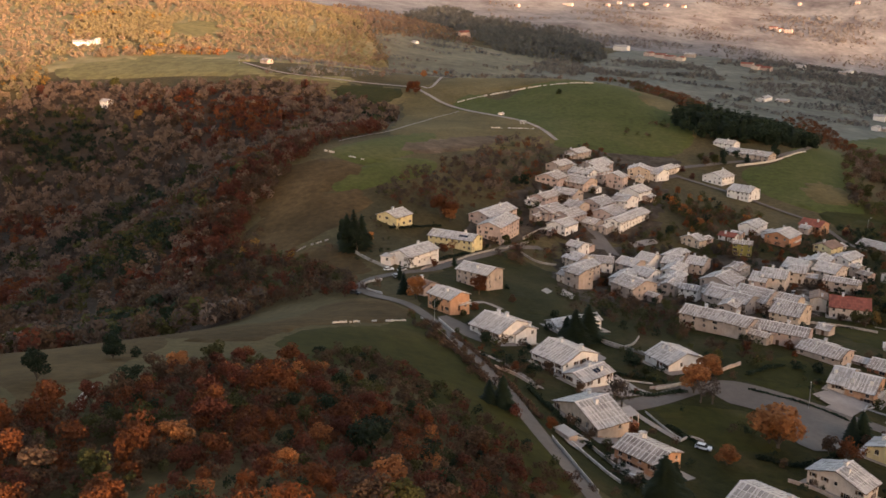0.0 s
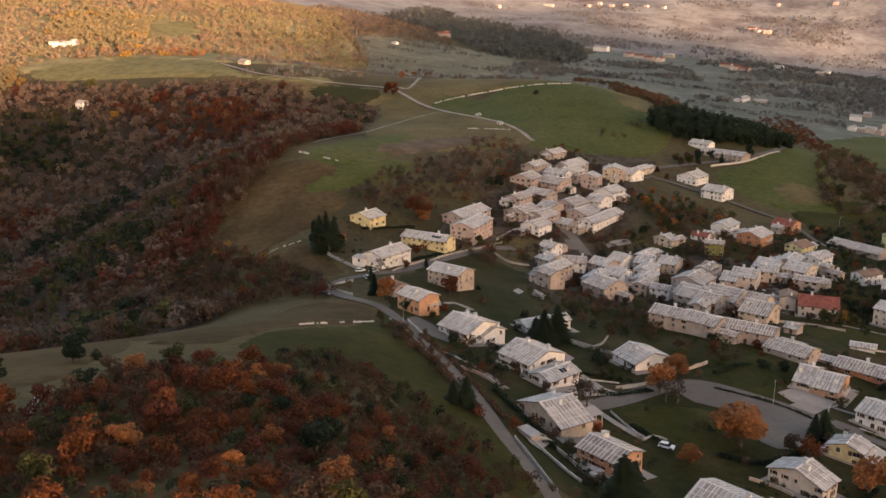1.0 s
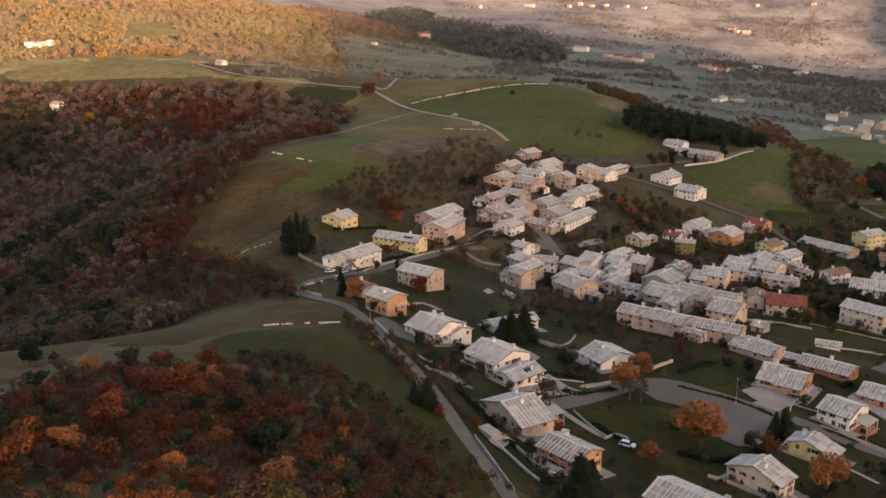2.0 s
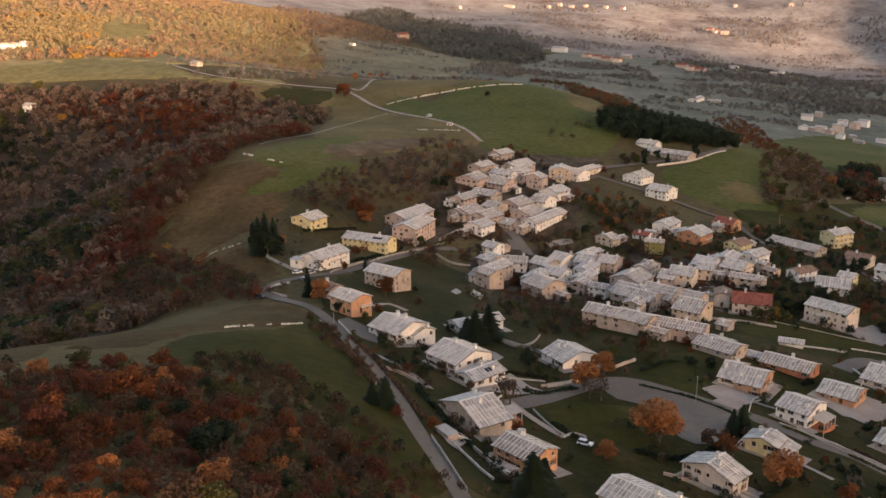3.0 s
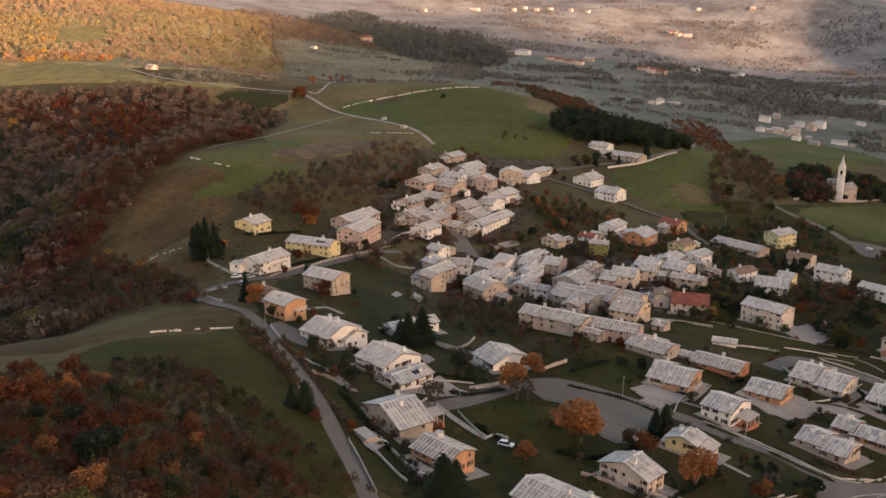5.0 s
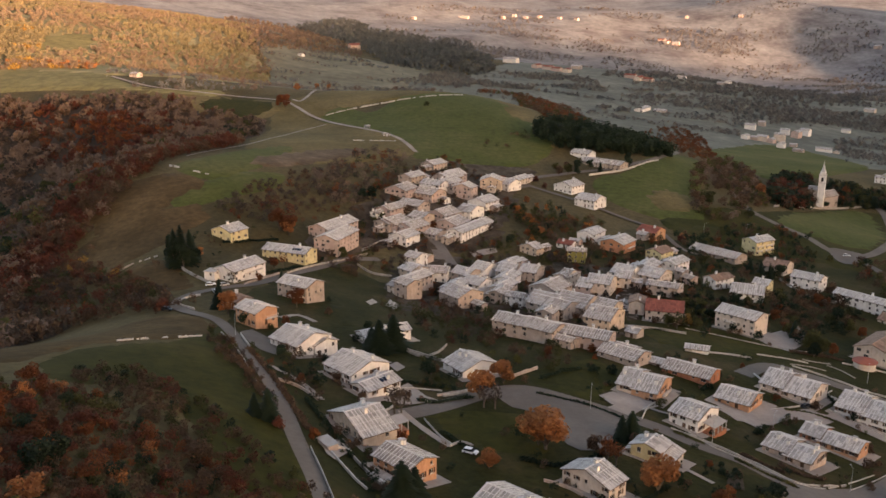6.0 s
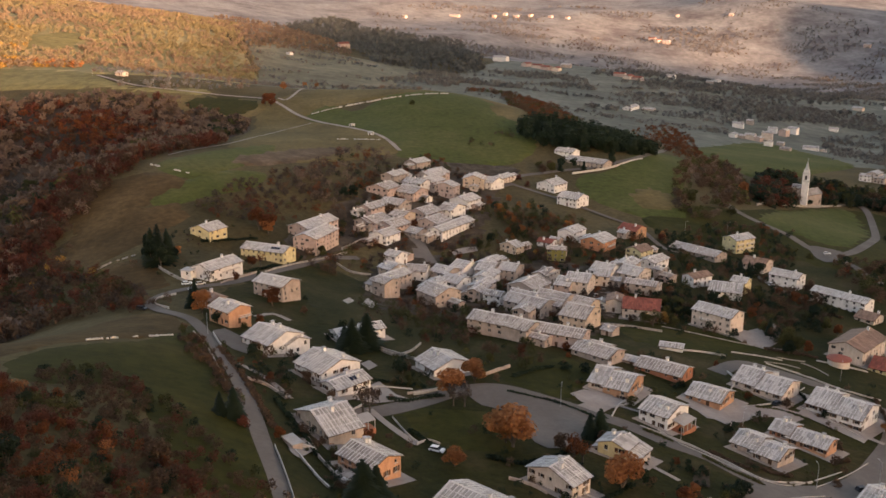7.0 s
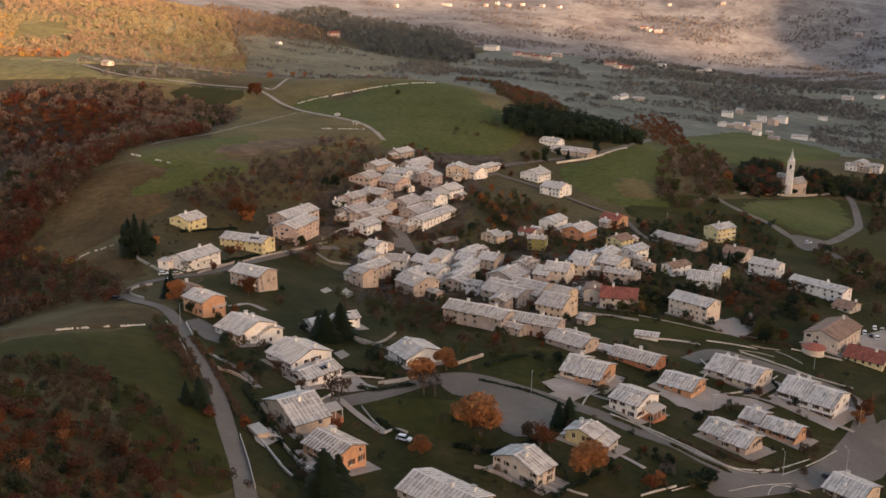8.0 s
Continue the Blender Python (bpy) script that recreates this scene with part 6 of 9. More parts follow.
house(117.5, 363.2, 57, 8.7, 7.1, 5.5, "stone", "oldslab", "two storey old grey stone house with a weathered stone slab roof", seed=96, base=-24.8)
house(168.7, 325.5, -27, 8.7, 5.0, 2.3, "white", "slab", "small white shed on the grass", seed=97, base=-25.5, chimneys=0, windows=False, name="garden_shed", category="shed")
house(100.7, 616.1, 46, 15.0, 15.0, 5.7, "stone", "slab", "two storey old grey stone house with a pale stone slab roof", seed=98, base=-16.1)
house(99.0, 601.4, 47, 15.0, 13.9, 5.6, "rose", "slab", "two storey rose grey plastered house with a pale stone slab roof", seed=99, base=-16.5)
house(75.7, 519.0, -44, 10.4, 11.4, 5.6, "stone", "oldslab", "two storey old grey stone house with a weathered stone slab roof", seed=100, base=-20.0)
house(59.0, 509.1, 50, 15.0, 14.9, 5.5, "rose", "oldslab", "two storey rose grey plastered house with a weathered stone slab roof", seed=101, base=-20.3)
house(69.3, 505.4, 48, 15.0, 14.4, 5.5, "rose", "oldslab", "two storey rose grey plastered house with a weathered stone slab roof", seed=102, base=-21.9)
house(103.0, 536.8, -37, 5.0, 9.3, 5.5, "white", "oldslab", "two storey white plastered house with a weathered stone slab roof", seed=103, base=-20.5)
house(142.4, 618.1, -44, 11.2, 15.0, 5.4, "white", "slab", "two storey white plastered house with a pale stone slab roof", seed=104, base=-21.0)
house(68.6, 461.6, -43, 8.1, 9.7, 5.4, "white", "slab", "two storey white plastered house with a pale stone slab roof", seed=105, base=-27.3)
house(89.2, 528.8, 47, 15.0, 15.0, 5.7, "rose", "oldslab", "two storey rose grey plastered house with a weathered stone slab roof", seed=106, base=-20.7)
house(64.7, 421.4, 48, 18.5, 9.6, 5.5, "stone", "slab", "two storey old grey stone house with a pale stone slab roof", seed=107, base=-26.6)
house(115.1, 446.6, -30, 9.3, 14.3, 5.6, "stone", "slab", "two storey old grey stone house with a pale stone slab roof", seed=108, base=-31.3)
house(107.4, 417.9, 54, 15.0, 7.9, 5.6, "stone", "slab", "two storey old grey stone house with a pale stone slab roof", seed=109, base=-30.8)
house(142.8, 434.0, -47, 5.0, 13.8, 5.5, "cream", "oldslab", "two storey cream plastered house with a weathered stone slab roof", seed=110, base=-31.1)
house(122.6, 388.7, -42, 12.9, 15.2, 5.5, "rose", "oldslab", "two storey rose grey plastered house with a weathered stone slab roof", seed=111, base=-28.2)
house(135.5, 384.5, -42, 15.0, 18.5, 5.4, "stone", "oldslab", "two storey old grey stone house with a weathered stone slab roof", seed=112, base=-28.0)
house(139.8, 356.2, -38, 11.5, 16.5, 5.6, "ochre", "oldslab", "two storey ochre plastered house with a weathered stone slab roof", seed=113, base=-24.7)
house(149.0, 343.1, -43, 5.0, 6.4, 2.6, "stone", "slab", "one storey old grey stone house with a pale stone slab roof", seed=114, base=-24.6)
house(116.5, 456.3, 50, 15.0, 7.4, 5.6, "stone", "slab", "two storey old grey stone house with a pale stone slab roof", seed=115, base=-30.8)
house(102.7, 449.8, -43, 8.0, 14.9, 5.5, "white", "slab", "two storey white plastered house with a pale stone slab roof", seed=116, base=-31.1)
house(173.0, 437.2, -41, 10.6, 15.0, 5.6, "white", "slab", "two storey white plastered house with a pale stone slab roof", seed=117, base=-30.8)
house(186.5, 432.6, -45, 11.1, 15.0, 5.5, "cream", "slab", "two storey cream plastered house with a pale stone slab roof", seed=118, base=-31.2)
house(203.8, 453.5, 41, 15.0, 8.5, 5.5, "white", "slab", "two storey white plastered house with a pale stone slab roof", seed=119, base=-31.4)
house(58.9, 527.4, 48, 15.0, 11.0, 5.6, "rose", "oldslab", "two storey rose grey plastered house with a weathered stone slab roof", seed=120, base=-16.6)
house(106.3, 537.2, -42, 9.8, 15.0, 5.7, "white", "slab", "two storey white plastered house with a pale stone slab roof", seed=121, base=-21.0)

house(29.8, 206.3, -60, 5.5, 2.6, 1.9, "stone", "slab", "small flat roofed garden shed beside the lane", seed=512, base=1.1, flat=True, chimneys=0, windows=False, name="garden_shed", category="shed")
house(41.5, 192.5, -47, 5.0, 6.0, 2.2, "stone", "oldslab", "low dark lean-to carport beside the orange villa", seed=513, base=-2.6, pitch=0.15, chimneys=0, windows=False, name="carport", category="carport")

# lean-to wings and sheds against the old houses
house(137.5, 315.0, -47, 8.3, 6.0, 2.6, "white", "oldslab", "low white plastered wing with a weathered stone slab roof", seed=401, base=-20.7, chimneys=1, name="house_wing", category="outbuilding")
house(146.5, 303.5, -43, 6.6, 5.0, 2.6, "stone", "slab", "low old grey stone wing with a pale stone slab roof", seed=402, base=-21.9, chimneys=0, name="house_wing", category="outbuilding")
house(114.8, 318.6, -45, 7.8, 4.8, 3.7, "stone", "oldslab", "low old grey stone wing with a weathered stone slab roof", seed=403, base=-18.8, chimneys=1, name="house_wing", category="outbuilding")
house(87.9, 644.4, 46, 8.4, 5.6, 3.3, "stone", "oldslab", "low old grey stone wing with a weathered stone slab roof", seed=404, base=-12.1, chimneys=0, name="house_wing", category="outbuilding")
house(111.1, 633.3, 43, 8.3, 5.0, 3.4, "cream", "oldslab", "low cream plastered wing with a weathered stone slab roof", seed=405, base=-15.8, chimneys=1, name="house_wing", category="outbuilding")
house(83.9, 610.3, 48, 6.2, 5.1, 3.9, "white", "slab", "low white plastered wing with a pale stone slab roof", seed=406, base=-13.1, chimneys=0, name="house_wing", category="outbuilding")
house(83.9, 587.0, -40, 6.3, 5.3, 3.6, "white", "slab", "low white plastered wing with a pale stone slab roof", seed=407, base=-15.3, chimneys=1, name="house_wing", category="outbuilding")
house(92.8, 561.5, -42, 5.6, 6.4, 3.1, "white", "oldslab", "low white plastered wing with a weathered stone slab roof", seed=408, base=-17.1, chimneys=0, name="house_wing", category="outbuilding")
house(101.5, 586.8, 57, 5.4, 6.0, 5.1, "stone", "oldslab", "low old grey stone wing with a weathered stone slab roof", seed=409, base=-17.1, chimneys=1, name="house_wing", category="outbuilding")
house(129.0, 604.7, 74, 6.8, 5.2, 3.5, "cream", "oldslab", "low cream plastered wing with a weathered stone slab roof", seed=410, base=-19.8, chimneys=0, name="house_wing", category="outbuilding")
house(161.5, 645.2, 49, 7.8, 5.8, 3.0, "white", "oldslab", "low white plastered wing with a weathered stone slab roof", seed=411, base=-20.2, chimneys=1, name="house_wing", category="outbuilding")
house(124.8, 555.8, 49, 6.9, 5.3, 3.2, "rose", "oldslab", "low rose grey plastered wing with a weathered stone slab roof", seed=412, base=-21.2, chimneys=0, name="house_wing", category="outbuilding")
house(88.7, 493.6, 51, 8.2, 4.6, 4.1, "stone", "slab", "low old grey stone wing with a pale stone slab roof", seed=413, base=-24.4, chimneys=1, name="house_wing", category="outbuilding")
house(65.4, 534.5, -39, 7.8, 4.7, 3.6, "white", "oldslab", "low white plastered wing with a weathered stone slab roof", seed=414, base=-16.8, chimneys=0, name="house_wing", category="outbuilding")
house(63.1, 502.3, 43, 6.6, 5.5, 3.9, "rose", "oldslab", "low rose grey plastered wing with a weathered stone slab roof", seed=415, base=-20.0, chimneys=1, name="house_wing", category="outbuilding")
house(56.3, 483.4, 51, 7.9, 5.6, 3.1, "rose", "oldslab", "low rose grey plastered wing with a weathered stone slab roof", seed=416, base=-22.9, chimneys=0, name="house_wing", category="outbuilding")
house(139.7, 483.4, 40, 7.8, 5.2, 3.0, "rose", "oldslab", "low rose grey plastered wing with a weathered stone slab roof", seed=417, base=-27.6, chimneys=1, name="house_wing", category="outbuilding")
house(160.0, 492.9, -40, 5.9, 6.5, 2.6, "rose", "slab", "low rose grey plastered wing with a pale stone slab roof", seed=418, base=-27.0, chimneys=0, name="house_wing", category="outbuilding")
house(157.9, 470.9, -21, 5.9, 5.8, 4.4, "rose", "oldslab", "low rose grey plastered wing with a weathered stone slab roof", seed=419, base=-28.5, chimneys=1, name="house_wing", category="outbuilding")
house(178.1, 495.7, 46, 7.9, 5.2, 4.3, "white", "oldslab", "low white plastered wing with a weathered stone slab roof", seed=420, base=-28.5, chimneys=0, name="house_wing", category="outbuilding")
house(205.5, 513.9, -46, 5.6, 6.2, 4.0, "stone", "slab", "low old grey stone wing with a pale stone slab roof", seed=421, base=-30.5, chimneys=1, name="house_wing", category="outbuilding")
house(210.1, 480.9, 38, 7.7, 5.7, 3.3, "cream", "slab", "low cream plastered wing with a pale stone slab roof", seed=422, base=-31.4, chimneys=0, name="house_wing", category="outbuilding")
house(182.2, 450.9, 52, 5.1, 4.8, 3.6, "stone", "slab", "low old grey stone wing with a pale stone slab roof", seed=423, base=-30.3, chimneys=1, name="house_wing", category="outbuilding")
house(159.0, 392.6, 69, 5.6, 6.3, 3.1, "white", "oldslab", "low white plastered wing with a weathered stone slab roof", seed=424, base=-30.7, chimneys=0, name="house_wing", category="outbuilding")
house(204.2, 432.5, -58, 6.3, 5.7, 3.8, "rose", "oldslab", "low rose grey plastered wing with a weathered stone slab roof", seed=425, base=-32.0, chimneys=1, name="house_wing", category="outbuilding")
house(191.4, 418.3, -32, 8.0, 5.9, 3.7, "cream", "slab", "low cream plastered wing with a pale stone slab roof", seed=426, base=-31.6, chimneys=0, name="house_wing", category="outbuilding")
house(161.4, 425.7, -29, 6.2, 5.7, 5.5, "white", "oldslab", "low white plastered wing with a weathered stone slab roof", seed=427, base=-30.8, chimneys=1, name="house_wing", category="outbuilding")
house(174.8, 425.1, -25, 5.5, 5.3, 3.7, "stone", "slab", "low old grey stone wing with a pale stone slab roof", seed=428, base=-30.9, chimneys=0, name="house_wing", category="outbuilding")
house(56.2, 408.0, -52, 6.1, 6.3, 4.7, "cream", "oldslab", "low cream plastered wing with a weathered stone slab roof", seed=429, base=-25.3, chimneys=1, name="house_wing", category="outbuilding")
house(63.1, 442.7, -54, 6.7, 5.9, 4.2, "stone", "slab", "low old grey stone wing with a pale stone slab roof", seed=430, base=-27.4, chimneys=0, name="house_wing", category="outbuilding")
house(97.3, 435.2, -45, 7.3, 6.4, 3.1, "stone", "oldslab", "low old grey stone wing with a weathered stone slab roof", seed=431, base=-31.2, chimneys=1, name="house_wing", category="outbuilding")
house(91.7, 388.6, -56, 6.7, 4.6, 3.6, "rose", "oldslab", "low rose grey plastered wing with a weathered stone slab roof", seed=432, base=-27.6, chimneys=0, name="house_wing", category="outbuilding")
house(99.8, 433.8, -43, 8.0, 6.3, 4.3, "stone", "oldslab", "low old grey stone wing with a weathered stone slab roof", seed=433, base=-31.3, chimneys=1, name="house_wing", category="outbuilding")
house(100.7, 411.7, 57, 7.6, 4.6, 3.4, "cream", "oldslab", "low cream plastered wing with a weathered stone slab roof", seed=434, base=-30.7, chimneys=0, name="house_wing", category="outbuilding")
house(130.8, 452.6, -32, 5.4, 5.9, 3.0, "white", "slab", "low white plastered wing with a pale stone slab roof", seed=435, base=-30.6, chimneys=1, name="house_wing", category="outbuilding")
house(114.3, 403.0, -31, 7.9, 5.5, 3.9, "rose", "oldslab", "low rose grey plastered wing with a weathered stone slab roof", seed=436, base=-30.5, chimneys=0, name="house_wing", category="outbuilding")
house(122.5, 409.0, 47, 5.0, 6.1, 3.8, "white", "oldslab", "low white plastered wing with a weathered stone slab roof", seed=437, base=-31.0, chimneys=1, name="house_wing", category="outbuilding")
house(152.3, 426.8, -33, 6.9, 5.4, 3.6, "stone", "oldslab", "low old grey stone wing with a weathered stone slab roof", seed=438, base=-30.9, chimneys=0, name="house_wing", category="outbuilding")
house(95.5, 607.4, 46, 5.4, 5.7, 4.3, "stone", "oldslab", "low old grey stone wing with a weathered stone slab roof", seed=439, base=-15.6, chimneys=1, name="house_wing", category="outbuilding")
house(105.8, 609.8, 47, 7.1, 5.3, 3.1, "stone", "slab", "low old grey stone wing with a pale stone slab roof", seed=440, base=-16.6, chimneys=0, name="house_wing", category="outbuilding")
house(51.5, 501.4, 50, 7.0, 4.7, 3.4, "stone", "oldslab", "low old grey stone wing with a weathered stone slab roof", seed=441, base=-19.8, chimneys=1, name="house_wing", category="outbuilding")
house(73.9, 466.9, -43, 6.9, 5.7, 3.1, "rose", "oldslab", "low rose grey plastered wing with a weathered stone slab roof", seed=442, base=-26.8, chimneys=0, name="house_wing", category="outbuilding")
house(110.1, 452.0, -30, 5.4, 5.7, 3.2, "white", "oldslab", "low white plastered wing with a weathered stone slab roof", seed=443, base=-30.8, chimneys=1, name="house_wing", category="outbuilding")
house(142.0, 394.7, -42, 5.5, 5.7, 3.3, "rose", "slab", "low rose grey plastered wing with a pale stone slab roof", seed=444, base=-30.4, chimneys=0, name="house_wing", category="outbuilding")
house(123.2, 465.0, 50, 7.5, 5.2, 3.3, "rose", "slab", "low rose grey plastered wing with a pale stone slab roof", seed=445, base=-30.3, chimneys=1, name="house_wing", category="outbuilding")
house(202.0, 460.7, 41, 6.2, 5.4, 3.2, "white", "oldslab", "low white plastered wing with a weathered stone slab roof", seed=446, base=-31.0, chimneys=0, name="house_wing", category="outbuilding")
house(50.5, 520.5, 48, 7.3, 4.6, 4.2, "white", "oldslab", "low white plastered wing with a weathered stone slab roof", seed=447, base=-16.1, chimneys=1, name="house_wing", category="outbuilding")


# ---- the church with its bell tower ----
def church(x, y, yaw):
    z = ground_z(x, y)
    t = thing("bell_tower", x, y, z, yaw, "tall white bell tower with a pointed spire beside the church", "bell tower")
    s, top = 2.6, 27.0
    b = Box()
    holes = [(1.6, 3.6, top - 5.2, top - 1.6)]
    for p0, ex, out in (((-s, -s), (1, 0), (0, -1)), ((s, -s), (0, 1), (1, 0)), ((s, s), (-1, 0), (0, 1)), ((-s, s), (0, -1), (-1, 0))):
        facade(b, p0, ex, out, 2 * s, -3.0, top, holes)
    part("shaft", mesh_of("shaft", b.v, b.f, [MAT["white"]], b.i), t)
    part("belfry_floor", Box().box(-s + 0.3, -s + 0.3, top - 5.6, s - 0.3, s - 0.3, top - 5.3).mesh("belfry_floor", "darkwood"), t)
    part("belfry_core", Box().box(-0.9, -0.9, top - 5.3, 0.9, 0.9, top - 0.3).mesh("belfry_core", "glass"), t)
    for zz in (top - 6.4, top):
        part("cornice", Box().box(-s - 0.35, -s - 0.35, zz, s + 0.35, s + 0.35, zz + 0.5).mesh("cornice", "sill"), t)
    d = Box().box(-s + 0.5, -s + 0.5, top + 0.5, s - 0.5, s - 0.5, top + 3.0)
    part("drum", d.mesh("drum", "white"), t)
    sp = Box()
    n = 8
    rings = ((2.3, top + 3.0), (1.5, top + 4.6), (1.1, top + 6.0), (0.05, top + 11.0))
    for r, zz in rings:
        sp.v += [(r * math.cos(2 * math.pi * (k + 0.5) / n), r * math.sin(2 * math.pi * (k + 0.5) / n), zz) for k in range(n)]
    for q in range(len(rings) - 1):
        for k in range(n):
            sp.f.append((q * n + k, q * n + (k + 1) % n, (q + 1) * n + (k + 1) % n, (q + 1) * n + k))
            sp.i.append(0)
    part("spire", sp.mesh("spire", "slab"), t)
    part("finial", Box().box(-0.08, -0.08, top + 10.8, 0.08, 0.08, top + 12.4).box(-0.4, -0.06, top + 11.6, 0.4, 0.06, top + 11.75).mesh("finial", "metal"), t)
    # nave and gabled front
    house(x + 9.0, y + 9.0, yaw + 60, 20, 10, 9, "stone", "oldslab", "grey stone church nave with a steep slab roof", seed=201, chimneys=0, windows=False, pitch=0.8, group="church", name="church", category="church")
    house(x - 3.2, y + 7.5, yaw, 7, 9, 13, "stone", "oldslab", "tall narrow stone sacristy beside the bell tower", seed=202, chimneys=0, windows=False, pitch=0.5, group="church", name="sacristy", category="church")


# ---- the near wood on the slope below the walk ----
def near_wood():
    edge = [(-74.0, 122.0), (-66.0, 136.0), (-61.0, 146.0), (-56.0, 160.0), (-54.0, 180.0), (-45.0, 199.0), (-31.0, 196.0), (-18.0, 188.0), (-8.0, 178.0), (4.0, 170.0), (15.0, 158.0), (24.0, 143.0), (23.0, 124.0), (8.0, 104.0), (-20.0, 92.0), (-55.0, 88.0), (-78.0, 98.0)]
    dark = [(-31.0, 196.0), (-18.0, 188.0), (-8.0, 178.0), (2.0, 168.0), (12.0, 155.0), (20.0, 141.0), (20.0, 124.0), (8.0, 104.0), (-4.0, 112.0), (-10.0, 140.0), (-22.0, 168.0)]
    rnd = random.Random(8)
    names = {"amber": "amber coloured", "red": "red leaved", "rust": "rust coloured", "brown": "half bare brown", "dull": "olive green", "orange": "bright orange", "gold": "golden yellow", "bare": "bare grey", "green": "dark evergreen"}
    placed, tries = [], 0
    while len(placed) < 150 and tries < 30000:
        tries += 1
        x, y = rnd.uniform(-85, 26), rnd.uniform(87, 228)
        if not inside(edge, np.array([x]), np.array([y]))[0]:
            continue
        if any((x - a) ** 2 + (y - b) ** 2 < 4.4 ** 2 for a, b in placed):
            continue
        placed.append((x, y))
        shade = inside(dark, np.array([x]), np.array([y]))[0]
        u = noise.noise(Vector((x * 0.06, y * 0.06, 2.0))) * 0.8 + rnd.uniform(-0.5, 0.5) - (0.18 if shade else 0.0)
        k = "gold" if u > 0.86 else "orange" if u > 0.74 else "amber" if u > 0.52 else "rust" if u > 0.16 else "red" if u > -0.04 else "brown" if u > -0.26 else "dull" if u > -0.46 else "green"
        thick = noise.noise(Vector((x * 0.02, y * 0.02, 7.0)))
        tall = rnd.uniform(3.0, 6.6) * (1.05 + 0.4 * thick) * (0.75 if shade else 1.0)
        tree(x, y, "bush", k, tall, names[k] + " young tree in the near wood", len(placed), wide=tall * rnd.uniform(0.62, 0.95), group="trees of the near wood")

    wood("young_trees", edge, 5.6, [("green", 0.8), ("dull", 2.4), ("brown", 3), ("red", 2.4), ("rust", 2.4), ("amber", 0.8)], 4.2, "crowded brown, rust and olive young trees of the near wood", 32, leaves=190, size=0.66, clump=16)
    wood("undergrowth", edge, 3.0, [("green", 1.4), ("dull", 3.5), ("brown", 4), ("red", 2.6), ("rust", 1.6)], 2.8, "low brown and olive undergrowth of the near wood", 31, leaves=60, size=1.1, clump=16)
    road("footpath", [(-64.0, 160.0), (-64.0, 155.0), (-62.6, 149.0), (-60.2, 141.6)], 1.3, "paving", "narrow pale footpath through the dry grass", 0.1, "footpath")


# ---- shrubs of the gardens ----
def garden_shrubs(taken):
    rnd = random.Random(21)
    edge = [(4, 300), (20, 235), (30, 190), (70, 160), (150, 170), (230, 230), (300, 330), (330, 420), (270, 480), (180, 480), (60, 420), (10, 400)]
    kinds = (("green", "dark green clipped shrub in a garden"), ("dull", "olive green shrub in a garden"), ("brown", "brown leafless shrub in a garden"), ("rust", "rust coloured shrub in a garden"), ("green", "dark green clipped shrub in a garden"), ("brown", "brown leafless shrub in a garden"))
    n = 0
    for _ in range(4000):
        x, y = rnd.uniform(0, 335), rnd.uniform(158, 482)
        if not inside(edge, np.array([x]), np.array([y]))[0]:
            continue
        d = min(((x - a) ** 2 + (y - b) ** 2) ** 0.5 - c for a, b, c in taken)
        if d < 0.3 or d > 5 or on_road(x, y):
            continue
        mat, lab = kinds[rnd.randrange(6)]
        tree(x, y, "shrub", mat, rnd.uniform(1.4, 3.8), lab, rnd.randrange(999), group="garden shrubs", name="shrub", category="shrub")
        n += 1
        if n >= 120:
            break


def on_road(x, y):
    return any(np.min((c[:, 0] - x) ** 2 + (c[:, 1] - y) ** 2) < (w / 2 + 1.4) ** 2 for c, w in ROADS)


near_wood()
garden_shrubs([(ob.location.x, ob.location.y, 7.5) for ob in scene.objects if ob.parent is None and ob.get("category") in ("house", "hall", "chapel", "barn", "apartment house")])


# ---- church ----
church(428.1, 734.8, -35)

# ---- far hamlets ----
house(677.0, 1456.5, -33, 17, 11, 9, "white", "slab", "white farmhouse far off in the open country", seed=301, chimneys=0, windows=False, group="houses of the far hamlets")
house(717.2, 1503.1, -36, 11, 10, 8, "stone", "slab", "grey farmhouse far off in the open country", seed=302, chimneys=0, windows=False, group="houses of the far hamlets")
house(622.5, 1345.3, 49, 13, 10, 7, "white", "slab", "white farmhouse far off in the open country", seed=303, chimneys=0, windows=False, group="houses of the far hamlets")
house(636.1, 1343.7, -42, 10, 9, 6, "stone", "slab", "grey farmhouse far off in the open country", seed=304, chimneys=0, windows=False, group="houses of the far hamlets")
house(647.3, 1340.6, -45, 15, 11, 9, "cream", "slab", "cream farmhouse far off in the open country", seed=305, chimneys=0, windows=False, group="houses of the far hamlets")
house(656.5, 1331.2, 40, 11, 10, 7, "rose", "slab", "rose farmhouse far off in the open country", seed=306, chimneys=0, windows=False, group="houses of the far hamlets")
house(684.2, 1363.0, -31, 16, 12, 12, "cream", "slab", "cream farmhouse far off in the open country", seed=307, chimneys=0, windows=False, group="houses of the far hamlets")
house(729.5, 1442.4, -34, 14, 10, 9, "white", "slab", "white farmhouse far off in the open country", seed=308, chimneys=0, windows=False, group="houses of the far hamlets")
house(646.3, 1275.7, 51, 13, 10, 8, "white", "slab", "white farmhouse far off in the open country", seed=309, chimneys=0, windows=False, group="houses of the far hamlets")
house(681.9, 1311.4, -40, 10, 8, 5, "stone", "slab", "grey farmhouse far off in the open country", seed=310, chimneys=0, windows=False, group="houses of the far hamlets")
house(650.2, 1230.1, -43, 14, 9, 5, "stone", "oldslab", "grey farmhouse far off in the open country", seed=311, chimneys=0, windows=False, group="houses of the far hamlets")
